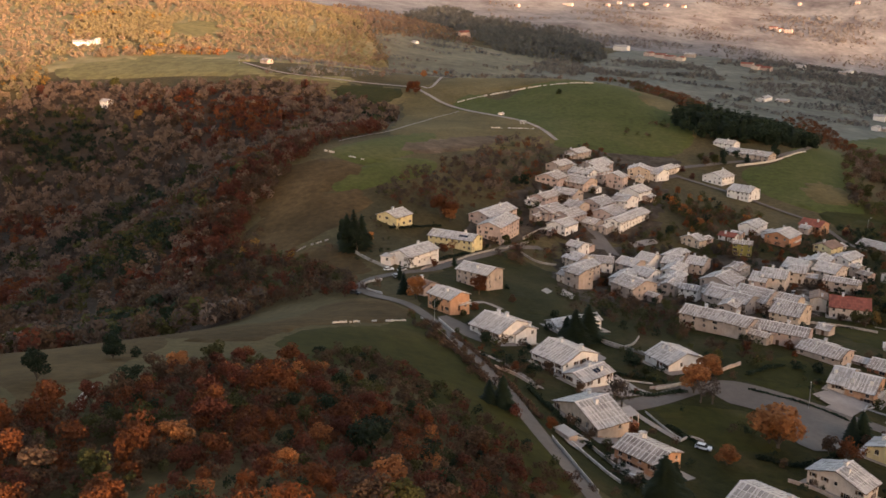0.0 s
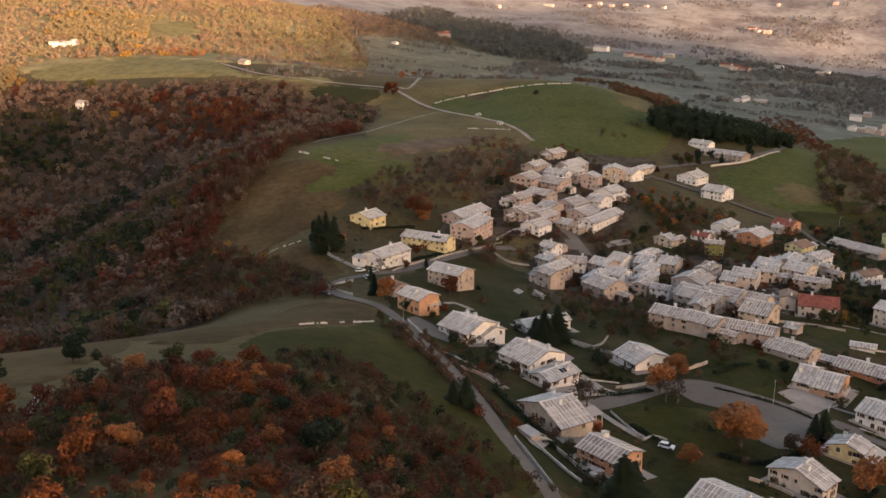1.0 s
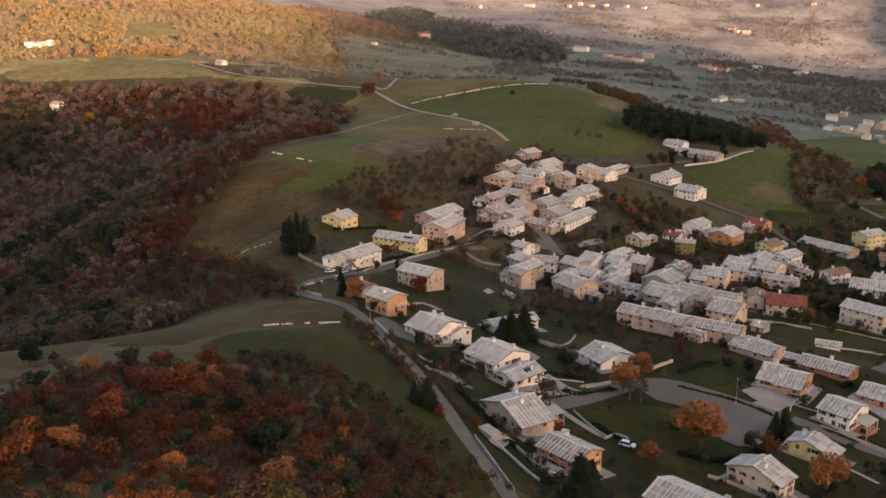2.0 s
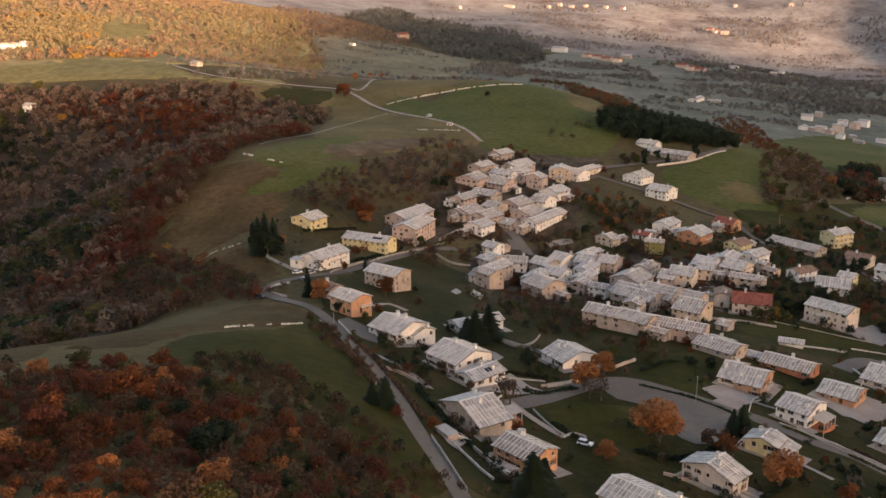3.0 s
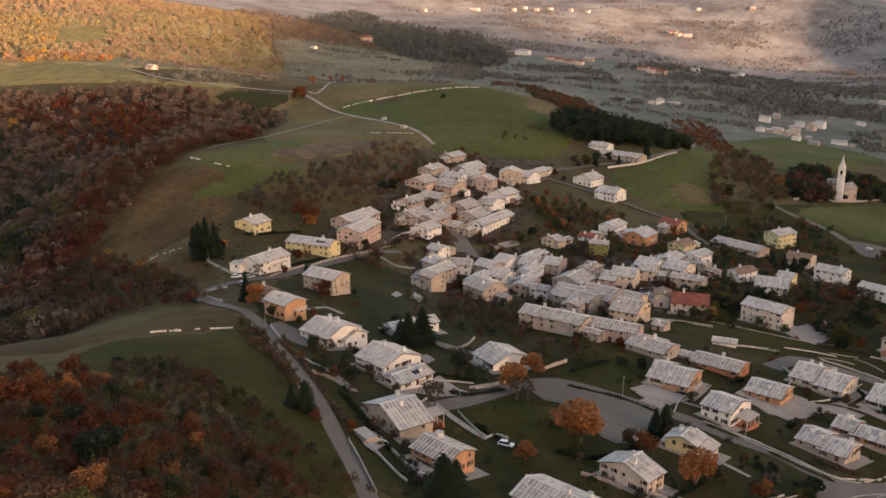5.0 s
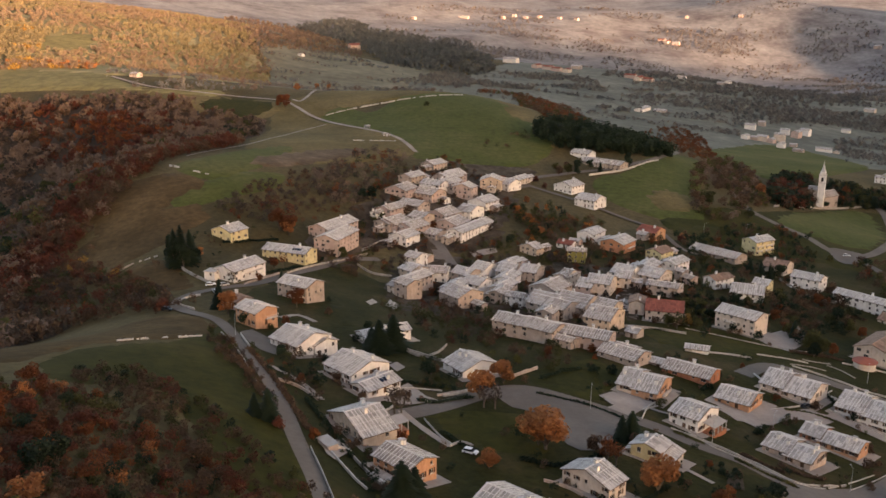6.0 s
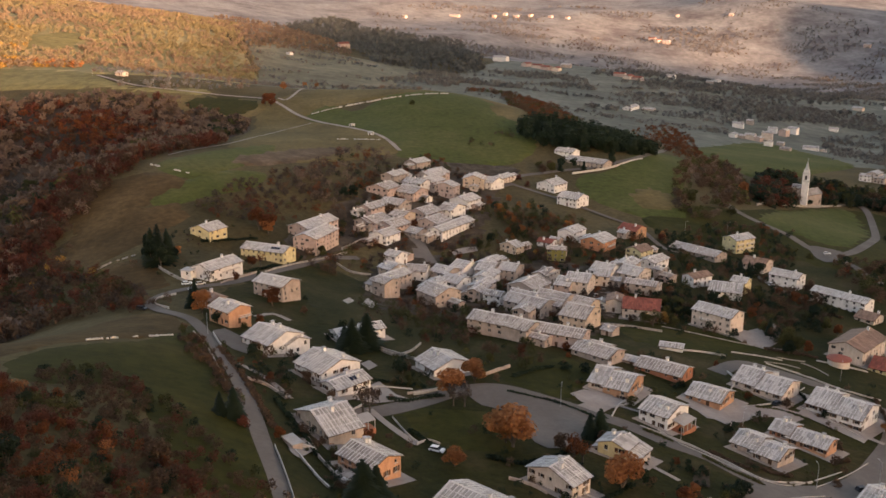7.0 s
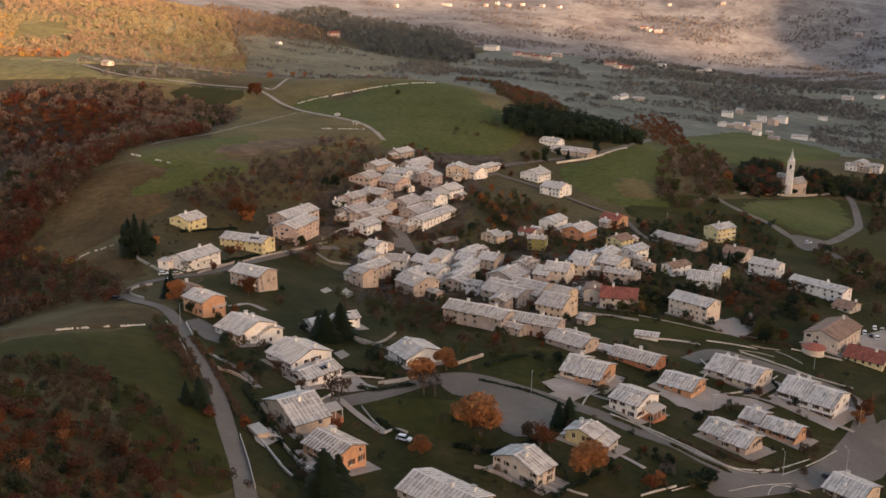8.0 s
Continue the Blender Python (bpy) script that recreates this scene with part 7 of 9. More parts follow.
house(738.4, 1420.2, 42, 16, 12, 11, "rose", "slab", "rose farmhouse far off in the open country", seed=312, chimneys=0, windows=False, group="houses of the far hamlets")
house(769.2, 1452.7, -49, 15, 12, 11, "white", "slab", "white farmhouse far off in the open country", seed=313, chimneys=0, windows=False, group="houses of the far hamlets")
house(715.8, 1285.6, -32, 22, 10, 6, "white", "slab", "white farmhouse far off in the open country", seed=314, chimneys=0, windows=False, group="houses of the far hamlets")
house(732.3, 1280.4, 53, 9, 8, 4, "cream", "oldslab", "cream farmhouse far off in the open country", seed=315, chimneys=0, windows=False, group="houses of the far hamlets")
house(873.6, 1517.7, -38, 14, 10, 6, "white", "slab", "white farmhouse far off in the open country", seed=316, chimneys=0, windows=False, group="houses of the far hamlets")
house(558.3, 866.0, -41, 11, 9, 6, "white", "slab", "white farmhouse far off in the open country", seed=317, chimneys=0, windows=True, group="houses of the far hamlets")
house(567.5, 866.3, 44, 16, 11, 9, "cream", "slab", "cream farmhouse far off in the open country", seed=318, chimneys=0, windows=True, group="houses of the far hamlets")
house(568.8, 858.2, -47, 10, 9, 6, "stone", "slab", "grey farmhouse far off in the open country", seed=319, chimneys=0, windows=True, group="houses of the far hamlets")
house(581.4, 862.3, -50, 12, 9, 7, "white", "slab", "white farmhouse far off in the open country", seed=320, chimneys=0, windows=True, group="houses of the far hamlets")
house(520.5, 1532.0, 55, 46, 14, 6, "white", "slab", "white farmhouse far off in the open country", seed=321, chimneys=0, windows=False, group="houses of the far hamlets")
house(554.5, 1540.4, -36, 20, 12, 4, "cream", "slab", "cream farmhouse far off in the open country", seed=322, chimneys=0, windows=False, group="houses of the far hamlets")
house(402.5, 2159.9, -39, 34, 16, 10, "white", "slab", "white farmhouse far off in the open country", seed=323, chimneys=0, windows=False, group="houses of the far hamlets")
house(436.1, 2023.5, 46, 22, 14, 8, "rose", "redtile", "rose farmhouse far off in the open country", seed=324, chimneys=0, windows=False, group="houses of the far hamlets")
house(455.6, 1997.1, -45, 24, 14, 8, "cream", "redtile", "cream farmhouse far off in the open country", seed=325, chimneys=0, windows=False, group="houses of the far hamlets")
house(468.6, 1971.0, -48, 22, 14, 8, "rose", "redtile", "rose farmhouse far off in the open country", seed=326, chimneys=0, windows=False, group="houses of the far hamlets")
house(487.7, 1958.3, 57, 22, 14, 8, "cream", "redtile", "cream farmhouse far off in the open country", seed=327, chimneys=0, windows=False, group="houses of the far hamlets")
house(527.1, 2040.8, -34, 22, 14, 8, "stone", "slab", "grey farmhouse far off in the open country", seed=328, chimneys=0, windows=False, group="houses of the far hamlets")
house(614.6, 1924.7, -37, 24, 14, 8, "rose", "redtile", "rose farmhouse far off in the open country", seed=329, chimneys=0, windows=False, group="houses of the far hamlets")
house(625.2, 1898.9, 48, 24, 14, 8, "cream", "redtile", "cream farmhouse far off in the open country", seed=330, chimneys=0, windows=False, group="houses of the far hamlets")
house(641.1, 1892.2, -43, 24, 14, 7, "rose", "redtile", "rose farmhouse far off in the open country", seed=331, chimneys=0, windows=False, group="houses of the far hamlets")
house(748.9, 1996.6, -46, 20, 12, 8, "white", "slab", "white farmhouse far off in the open country", seed=332, chimneys=0, windows=False, group="houses of the far hamlets")
house(1148.4, 3287.7, 39, 26, 16, 9, "cream", "redtile", "cream farmhouse far off in the open country", seed=333, chimneys=0, windows=False, group="houses of the far hamlets")
house(1172.5, 3267.4, -32, 26, 16, 9, "rose", "slab", "rose farmhouse far off in the open country", seed=334, chimneys=0, windows=False, group="houses of the far hamlets")
house(1136.4, 3315.0, -35, 24, 16, 9, "rose", "redtile", "rose farmhouse far off in the open country", seed=335, chimneys=0, windows=False, group="houses of the far hamlets")
house(870.3, 2036.7, 50, 20, 12, 9, "white", "slab", "white farmhouse far off in the open country", seed=336, chimneys=0, windows=False, group="houses of the far hamlets")
house(837.3, 1992.8, -41, 16, 12, 6, "stone", "slab", "grey farmhouse far off in the open country", seed=337, chimneys=0, windows=False, group="houses of the far hamlets")
house(1838.4, 3130.5, -44, 24, 14, 9, "rose", "slab", "rose farmhouse far off in the open country", seed=338, chimneys=0, windows=False, group="houses of the far hamlets")
house(1125.0, 1774.7, 41, 24, 14, 7, "white", "slab", "white farmhouse far off in the open country", seed=339, chimneys=0, windows=False, group="houses of the far hamlets")
house(1042.1, 1743.7, -50, 20, 12, 7, "cream", "slab", "cream farmhouse far off in the open country", seed=340, chimneys=0, windows=False, group="houses of the far hamlets")
house(-335.7, 942.4, -33, 11, 9, 6, "white", "slab", "white farmhouse far off in the open country", seed=341, chimneys=0, windows=True, group="houses of the far hamlets")
house(44.0, 2077.9, 52, 34, 14, 9, "rose", "redtile", "rose farmhouse far off in the open country", seed=342, chimneys=0, windows=False, group="houses of the far hamlets")
house(-194.2, 1050.9, -39, 12, 8, 3.5, "stone", "oldslab", "grey farmhouse far off in the open country", seed=343, chimneys=0, windows=True, group="houses of the far hamlets")
house(-47.5, 1647.6, -42, 10, 8, 4, "white", "slab", "white farmhouse far off in the open country", seed=344, chimneys=0, windows=False, group="houses of the far hamlets")
house(43.9, 2057.3, 43, 30, 14, 9, "rose", "redtile", "rose farmhouse far off in the open country", seed=345, chimneys=0, windows=False, group="houses of the far hamlets")
house(259.3, 3404.2, -48, 22, 12, 6.5, "rose", "slab", "rose farmhouse far off in the open country", seed=346, chimneys=0, windows=False, group="houses of the far hamlets")
house(450.8, 3503.9, -31, 38.5, 12, 5.2, "rose", "slab", "rose farmhouse far off in the open country", seed=347, chimneys=0, windows=False, group="houses of the far hamlets")
house(604.4, 3554.8, 54, 16.5, 12, 7.8, "rose", "slab", "rose farmhouse far off in the open country", seed=348, chimneys=0, windows=False, group="houses of the far hamlets")
house(659.9, 3634.0, -37, 14.3, 10.8, 7.8, "cream", "slab", "cream farmhouse far off in the open country", seed=349, chimneys=0, windows=False, group="houses of the far hamlets")
house(694.9, 3585.4, -40, 16.5, 10.8, 7.8, "rose", "slab", "rose farmhouse far off in the open country", seed=350, chimneys=0, windows=False, group="houses of the far hamlets")
house(754.8, 3617.0, 45, 16.5, 10.8, 7.8, "cream", "redtile", "cream farmhouse far off in the open country", seed=351, chimneys=0, windows=False, group="houses of the far hamlets")
house(825.2, 3588.9, -46, 16.5, 10.8, 6.5, "rose", "slab", "rose farmhouse far off in the open country", seed=352, chimneys=0, windows=False, group="houses of the far hamlets")
house(886.1, 3569.6, -49, 16.5, 10.8, 6.5, "cream", "redtile", "cream farmhouse far off in the open country", seed=353, chimneys=0, windows=False, group="houses of the far hamlets")
house(1336.2, 3634.4, 56, 16.5, 10.8, 6.5, "rose", "slab", "rose farmhouse far off in the open country", seed=354, chimneys=0, windows=False, group="houses of the far hamlets")
house(1517.5, 3550.6, -35, 16.5, 10.8, 6.5, "rose", "slab", "rose farmhouse far off in the open country", seed=355, chimneys=0, windows=False, group="houses of the far hamlets")
house(65.0, 758.8, -38, 4, 3, 2.4, "white", "slab", "white farmhouse far off in the open country", seed=356, chimneys=0, windows=True, group="houses of the far hamlets")
house(50.0, 807.3, 47, 4, 3, 2, "white", "slab", "white farmhouse far off in the open country", seed=357, chimneys=0, windows=True, group="houses of the far hamlets")

house(-462.0, 1235.0, 12, 26, 9, 6, "white", "slab", "long white farmhouse on the sunlit far slope", seed=358, chimneys=0, windows=True, group="houses of the far hamlets")
house(-449.0, 1250.0, -60, 14, 8, 7, "white", "slab", "white wing of the sunlit farmhouse", seed=359, chimneys=0, windows=True, group="houses of the far hamlets")

# ---- trees that stand singly ----
tree(-43.5, 411.6, "conifer", "green", 18, "tall dark conifer in a garden", 0, name="conifer", category="conifer", wide=11.2)
tree(-40.1, 410.1, "conifer", "green", 20, "tall dark conifer in a garden", 1, name="conifer", category="conifer", wide=12.4)
tree(-37.2, 415.5, "conifer", "green", 16, "tall dark conifer in a garden", 2, name="conifer", category="conifer", wide=9.9)
tree(-34.0, 422.2, "round", "amber", 5, "small amber tree in a garden", 3, name="tree", category="tree")
tree(-1.2, 471.4, "round", "rust", 13, "large rust red tree on the slope", 4, name="tree", category="tree")
tree(3.8, 468.0, "broad", "amber", 9, "orange tree beside the rust red one", 5, name="tree", category="tree")
tree(-9.7, 330.6, "round", "amber", 9.5, "round amber tree before the amber house", 6, name="tree", category="tree")
tree(-14.8, 339.0, "conifer", "green", 9, "slim dark conifer beside the drive", 7, name="conifer", category="conifer", wide=5.6)
tree(14.2, 349.5, "broad", "rust", 9, "rust brown tree before the stone house", 8, name="tree", category="tree")
tree(4.2, 415.6, "bare", "rust", 8, "thin rust tree before the yellow house", 9, name="tree", category="tree")
tree(-14.5, 381.5, "bare", "brown", 6, "thin brown tree beside the white house", 10, name="tree", category="tree")
tree(3.2, 313.3, "shrub", "green", 2.5, "dark green shrub by the amber house", 11, name="shrub", category="shrub")
tree(7.2, 312.7, "shrub", "dull", 2.5, "dull green shrub by the amber house", 12, name="shrub", category="shrub")
tree(45.1, 299.3, "conifer", "green", 13, "tall dark conifer before the white house", 13, name="conifer", category="conifer", wide=10.5)
tree(50.2, 304.5, "conifer", "green", 14, "tall dark conifer before the white house", 14, name="conifer", category="conifer", wide=11)
tree(42.6, 302.5, "conifer", "green", 9, "dark conifer before the white house", 15, name="conifer", category="conifer", wide=8)
tree(87.2, 221.0, "round", "amber", 13, "large glowing amber tree on the grass", 16, name="tree", category="tree", wide=14)
tree(85.7, 223.4, "round", "amber", 9, "orange tree beside a larger one", 17, name="tree", category="tree")
tree(74.1, 255.4, "round", "amber", 10, "orange tree by the car park", 18, name="tree", category="tree", wide=8.5)
tree(83.7, 271.1, "round", "amber", 8.5, "orange tree by the garden wall", 19, name="tree", category="tree", wide=8.5)
tree(77.6, 247.9, "bare", "bare", 9, "bare grey tree by the car park", 20, name="tree", category="tree")
tree(74.3, 248.4, "bare", "bare", 8, "bare grey tree by the car park", 21, name="tree", category="tree")
tree(111.1, 198.7, "round", "amber", 11, "orange tree before the cream house", 22, name="tree", category="tree", wide=11)
tree(101.9, 213.0, "bare", "rust", 9, "thin rust tree by the lane", 23, name="tree", category="tree")
tree(104.3, 212.4, "bare", "rust", 8, "thin rust tree by the lane", 24, name="tree", category="tree")
tree(111.4, 232.0, "conifer", "green", 8, "dark conifer beside the road", 25, name="conifer", category="conifer", wide=6.5)
tree(114.8, 233.7, "conifer", "green", 9, "dark conifer beside the road", 26, name="conifer", category="conifer", wide=7)
tree(46.3, 175.7, "conifer", "green", 13, "tall dark conifer behind the amber house", 27, name="conifer", category="conifer", wide=10)
tree(49.3, 178.7, "conifer", "green", 11, "dark conifer behind the amber house", 28, name="conifer", category="conifer", wide=8.5)
tree(69.9, 207.6, "round", "amber", 6, "small amber tree on the grass", 29, name="tree", category="tree", wide=6)
tree(14.9, 215.2, "conifer", "green", 9, "dark conifer beside the lane", 30, name="conifer", category="conifer", wide=7.5)
tree(11.5, 215.4, "conifer", "green", 6.5, "dark conifer beside the lane", 31, name="conifer", category="conifer", wide=5.5)
tree(17.8, 210.5, "shrub", "red", 3, "red shrub beside the lane", 32, name="shrub", category="shrub")
tree(47.5, 238.2, "bare", "bare", 10, "slim bare birch by the drive", 33, name="tree", category="tree")
tree(49.4, 237.9, "bare", "bare", 9, "slim bare birch by the drive", 34, name="tree", category="tree")
tree(60.4, 278.6, "shrub", "green", 4.5, "dark green bush by the white house", 35, name="shrub", category="shrub")
tree(40.1, 257.2, "shrub", "green", 2.5, "dark hedge bush by the drive", 36, name="shrub", category="shrub")
tree(56.0, 250.4, "shrub", "rust", 2, "low rust coloured bush by the drive", 37, name="shrub", category="shrub")
tree(224.7, 342.9, "round", "dull", 10, "broad olive green tree by the yard", 38, name="tree", category="tree")
tree(231.3, 338.5, "broad", "rust", 6, "rust tree by the hall", 39, name="tree", category="tree")
tree(173.3, 361.5, "bare", "dull", 9, "thin olive tree by the chapel", 40, name="tree", category="tree")
tree(170.3, 363.9, "broad", "dull", 7, "olive tree by the chapel", 41, name="tree", category="tree")
tree(187.8, 390.9, "round", "dull", 7, "olive green tree behind the chapel", 42, name="tree", category="tree")
tree(193.5, 387.8, "round", "dull", 7.5, "olive green tree behind the chapel", 43, name="tree", category="tree")
tree(198.7, 385.7, "round", "dull", 7, "olive green tree behind the chapel", 44, name="tree", category="tree")
tree(216.2, 401.3, "round", "green", 6, "dark green tree behind the cream house", 45, name="tree", category="tree")
tree(220.7, 398.5, "round", "dull", 6, "olive tree behind the cream house", 46, name="tree", category="tree")
tree(223.0, 392.4, "round", "green", 6, "dark green tree behind the cream house", 47, name="tree", category="tree")
tree(248.1, 460.3, "conifer", "green", 9, "dark conifer among the houses", 48, name="conifer", category="conifer", wide=5.6)
tree(250.3, 452.5, "conifer", "green", 10, "dark conifer among the houses", 49, name="conifer", category="conifer", wide=6.2)
tree(254.1, 449.5, "conifer", "green", 10, "dark conifer among the houses", 50, name="conifer", category="conifer", wide=6.2)
tree(261.3, 453.8, "round", "green", 9, "dark green tree among the houses", 51, name="tree", category="tree")
tree(223.9, 357.8, "conifer", "green", 9, "dark conifer by the yard", 52, name="conifer", category="conifer", wide=5.6)
tree(222.8, 361.3, "round", "dull", 6, "olive tree by the yard", 53, name="tree", category="tree")
tree(225.9, 380.9, "round", "rust", 6, "rust brown tree in a garden", 54, name="tree", category="tree")
tree(256.9, 371.8, "broad", "dull", 7, "olive tree by the hall", 55, name="tree", category="tree")
tree(258.9, 365.2, "broad", "rust", 6, "rust tree by the hall", 56, name="tree", category="tree")
tree(259.0, 387.2, "round", "green", 7, "dark green tree behind the hall", 57, name="tree", category="tree")
tree(260.3, 407.7, "round", "rust", 7, "rust brown tree in a garden", 58, name="tree", category="tree")
tree(278.8, 430.5, "round", "brown", 8, "brown tree in a garden", 59, name="tree", category="tree")
tree(224.9, 264.4, "broad", "rust", 8, "rust tree beside the road bend", 60, name="tree", category="tree")
tree(142.0, 201.4, "shrub", "green", 4, "clipped dark green bush by the junction", 61, name="shrub", category="shrub")
tree(145.3, 203.5, "shrub", "green", 4, "clipped dark green bush by the junction", 62, name="shrub", category="shrub")
tree(139.7, 200.2, "shrub", "green", 3.5, "clipped dark green bush by the junction", 63, name="shrub", category="shrub")
tree(134.3, 214.6, "shrub", "green", 2.5, "dark green bush by the road", 64, name="shrub", category="shrub")
tree(137.8, 213.0, "shrub", "green", 2.5, "dark green bush by the road", 65, name="shrub", category="shrub")
tree(132.8, 219.7, "shrub", "rust", 2, "rust bush by the road", 66, name="shrub", category="shrub")
tree(126.0, 194.6, "round", "rust", 5, "rust tree in a garden", 67, name="tree", category="tree")
tree(201.8, 668.5, "conifer", "green", 10, "dark conifer before the school", 68, name="conifer", category="conifer", wide=6.2)
tree(221.1, 674.0, "conifer", "green", 8, "dark conifer before the school", 69, name="conifer", category="conifer", wide=5.0)
tree(187.0, 660.3, "broad", "brown", 8, "brown tree before the school", 70, name="tree", category="tree")
tree(194.4, 663.7, "broad", "dull", 9, "olive tree before the school", 71, name="tree", category="tree")
tree(247.3, 690.4, "round", "green", 8, "dark round tree beside the school", 72, name="tree", category="tree")
tree(141.0, 535.1, "round", "amber", 6, "orange tree on the slope", 73, name="tree", category="tree")
tree(228.4, 514.9, "broad", "red", 5, "red leaved tree by the lane", 74, name="tree", category="tree")
tree(169.8, 627.6, "shrub", "red", 4, "red shrub by the road", 75, name="shrub", category="shrub")
tree(166.6, 644.1, "shrub", "red", 4, "red shrub by the road", 76, name="shrub", category="shrub")
tree(-75.3, 199.1, "round", "green", 7, "dark round pine on the dry grass", 77, name="tree", category="tree", wide=5.5)
tree(-78.3, 167.2, "round", "green", 7, "dark round pine on the dry grass", 78, name="tree", category="tree", wide=5.5)
tree(-71.4, 202.8, "shrub", "green", 2.5, "dark juniper bush on the dry grass", 79, name="shrub", category="shrub")
tree(-93.4, 412.8, "broad", "brown", 7, "brown tree on the wood's edge", 80, name="tree", category="tree")
tree(-27.0, 921.0, "round", "rust", 14, "large rust red tree by the country road", 81, name="tree", category="tree")
tree(-32.7, 927.7, "round", "rust", 12, "rust red tree by the country road", 82, name="tree", category="tree")
tree(-20.6, 1020.5, "round", "amber", 9, "orange tree on the hill", 83, name="tree", category="tree")
tree(-11.1, 1338.5, "round", "amber", 9, "orange tree on the hill", 84, name="tree", category="tree")
tree(4.8, 1354.7, "round", "amber", 8, "orange tree on the hill", 85, name="tree", category="tree")
tree(106.6, 865.8, "shrub", "dull", 5, "lone dark bush on the green hill", 86, name="shrub", category="shrub")
tree(-289.6, 892.0, "round", "gold", 12, "golden tree in the valley", 87, name="tree", category="tree")
tree(-340.4, 985.0, "round", "dull", 14, "dark tree at the wood's edge", 88, name="tree", category="tree")
tree(-96.3, 355.7, "round", "amber", 7, "orange tree in the valley", 89, name="tree", category="tree")
tree(3.8, 469.4, "round", "rust", 11, "rust tree behind the yellow house", 90, name="tree", category="tree")
tree(81.9, 511.3, "shrub", "rust", 5, "rust bush by the street", 91, name="shrub", category="shrub")
tree(68.2, 529.2, "shrub", "brown", 6, "brown bush among old houses", 92, name="shrub", category="shrub")
tree(38.0, 477.1, "shrub", "rust", 4, "rust bush before the large house", 93, name="shrub", category="shrub")
tree(46.9, 469.5, "shrub", "brown", 4, "brown bush before the large house", 94, name="shrub", category="shrub")
tree(141.4, 638.3, "shrub", "red", 4, "red shrub by the old houses", 95, name="shrub", category="shrub")
tree(108.0, 580.9, "round", "brown", 7, "brown tree between old houses", 96, name="tree", category="tree")
tree(206.1, 342.7, "shrub", "brown", 2, "brown bush beside the village road", 97, name="shrub", category="shrub")
tree(178.9, 218.1, "shrub", "brown", 2.5, "brown bush by the junction", 98, name="shrub", category="shrub")
tree(185.6, 207.1, "shrub", "red", 3, "red bush by the house", 99, name="shrub", category="shrub")
tree(316.7, 504.5, "shrub", "dull", 4, "bush beside the road", 100, name="shrub", category="shrub")
tree(336.7, 475.9, "broad", "brown", 7, "brown tree beside the field", 101, name="tree", category="tree")
tree(328.3, 443.3, "broad", "dull", 8, "olive tree beside the field", 102, name="tree", category="tree")
tree(300.8, 385.7, "broad", "brown", 8, "brown tree beside the hall", 103, name="tree", category="tree")
tree(502.2, 733.5, "broad", "brown", 9, "brown tree by the road", 104, name="tree", category="tree")
tree(0.3, 413.9, "round", "rust", 5.5, "rust coloured tree beside the yellow house", 105, name="tree", category="tree")
tree(-3.8, 386.8, "broad", "rust", 4.5, "reddish young tree before the white house", 106, name="tree", category="tree")
tree(134.8, 504.0, "broad", "rust", 6, "rust brown tree behind the village", 107, name="tree", category="tree")
tree(143.7, 507.7, "broad", "amber", 6, "orange brown tree behind the village", 108, name="tree", category="tree")
tree(146.8, 500.1, "broad", "brown", 6, "brown tree behind the village", 109, name="tree", category="tree")
tree(122.8, 492.0, "broad", "green", 7, "dark green tree behind the long white house", 110, name="tree", category="tree")
tree(115.9, 483.8, "broad", "dull", 6, "olive green tree behind the long white house", 111, name="tree", category="tree")
tree(144.3, 473.1, "round", "gold", 3.5, "yellow bush beside the olive green house", 112, name="tree", category="tree")
tree(159.4, 459.6, "broad", "brown", 4.5, "red brown bushy tree in a garden", 113, name="tree", category="tree")
tree(173.7, 462.4, "broad", "rust", 4.5, "rust coloured small tree in a garden", 114, name="tree", category="tree")
tree(182.1, 460.4, "broad", "red", 4, "dark red small tree in a garden", 115, name="tree", category="tree")
tree(231.2, 520.9, "round", "amber", 5, "orange tree beside the lane", 116, name="tree", category="tree")
tree(248.3, 461.4, "conifer", "green", 9, "dark green fir between the houses", 117, name="conifer", category="conifer", wide=5.6)
tree(255.8, 464.1, "conifer", "green", 8, "dark green fir between the houses", 118, name="conifer", category="conifer", wide=5.0)
tree(259.2, 457.0, "conifer", "green", 7, "dark green fir between the houses", 119, name="conifer", category="conifer", wide=4.3)
tree(267.0, 463.9, "broad", "green", 6, "dark green tree between the houses", 120, name="tree", category="tree")
tree(223.5, 465.0, "broad", "dull", 7, "olive green tree beside the barn", 121, name="tree", category="tree")
tree(180.3, 368.2, "round", "gold", 6, "yellow green tree beside the chapel", 122, name="tree", category="tree")
tree(190.1, 377.9, "broad", "dull", 6, "olive tree behind the chapel", 123, name="tree", category="tree")
tree(202.0, 387.4, "round", "dull", 5, "olive tree behind the chapel", 124, name="tree", category="tree")
tree(218.0, 397.6, "round", "dull", 3.5, "clipped green tree before the white house", 125, name="tree", category="tree")
tree(225.3, 395.0, "round", "green", 3.5, "dark green round tree before the white house", 126, name="tree", category="tree")
tree(233.6, 392.8, "round", "rust", 5, "rust coloured tree in a garden", 127, name="tree", category="tree")
tree(91.2, 557.4, "round", "red", 4.5, "dark red tree between the old houses", 128, name="tree", category="tree")
tree(92.2, 516.3, "round", "gold", 3.5, "yellow tree in an old yard", 129, name="tree", category="tree")
tree(148.1, 580.1, "broad", "amber", 6, "orange brown tree on the slope behind the village", 130, name="tree", category="tree")
tree(135.6, 554.7, "broad", "green", 7, "dark green tree on the slope behind the village", 131, name="tree", category="tree")
tree(148.8, 552.0, "broad", "dull", 6, "olive green tree on the slope behind the village", 132, name="tree", category="tree")
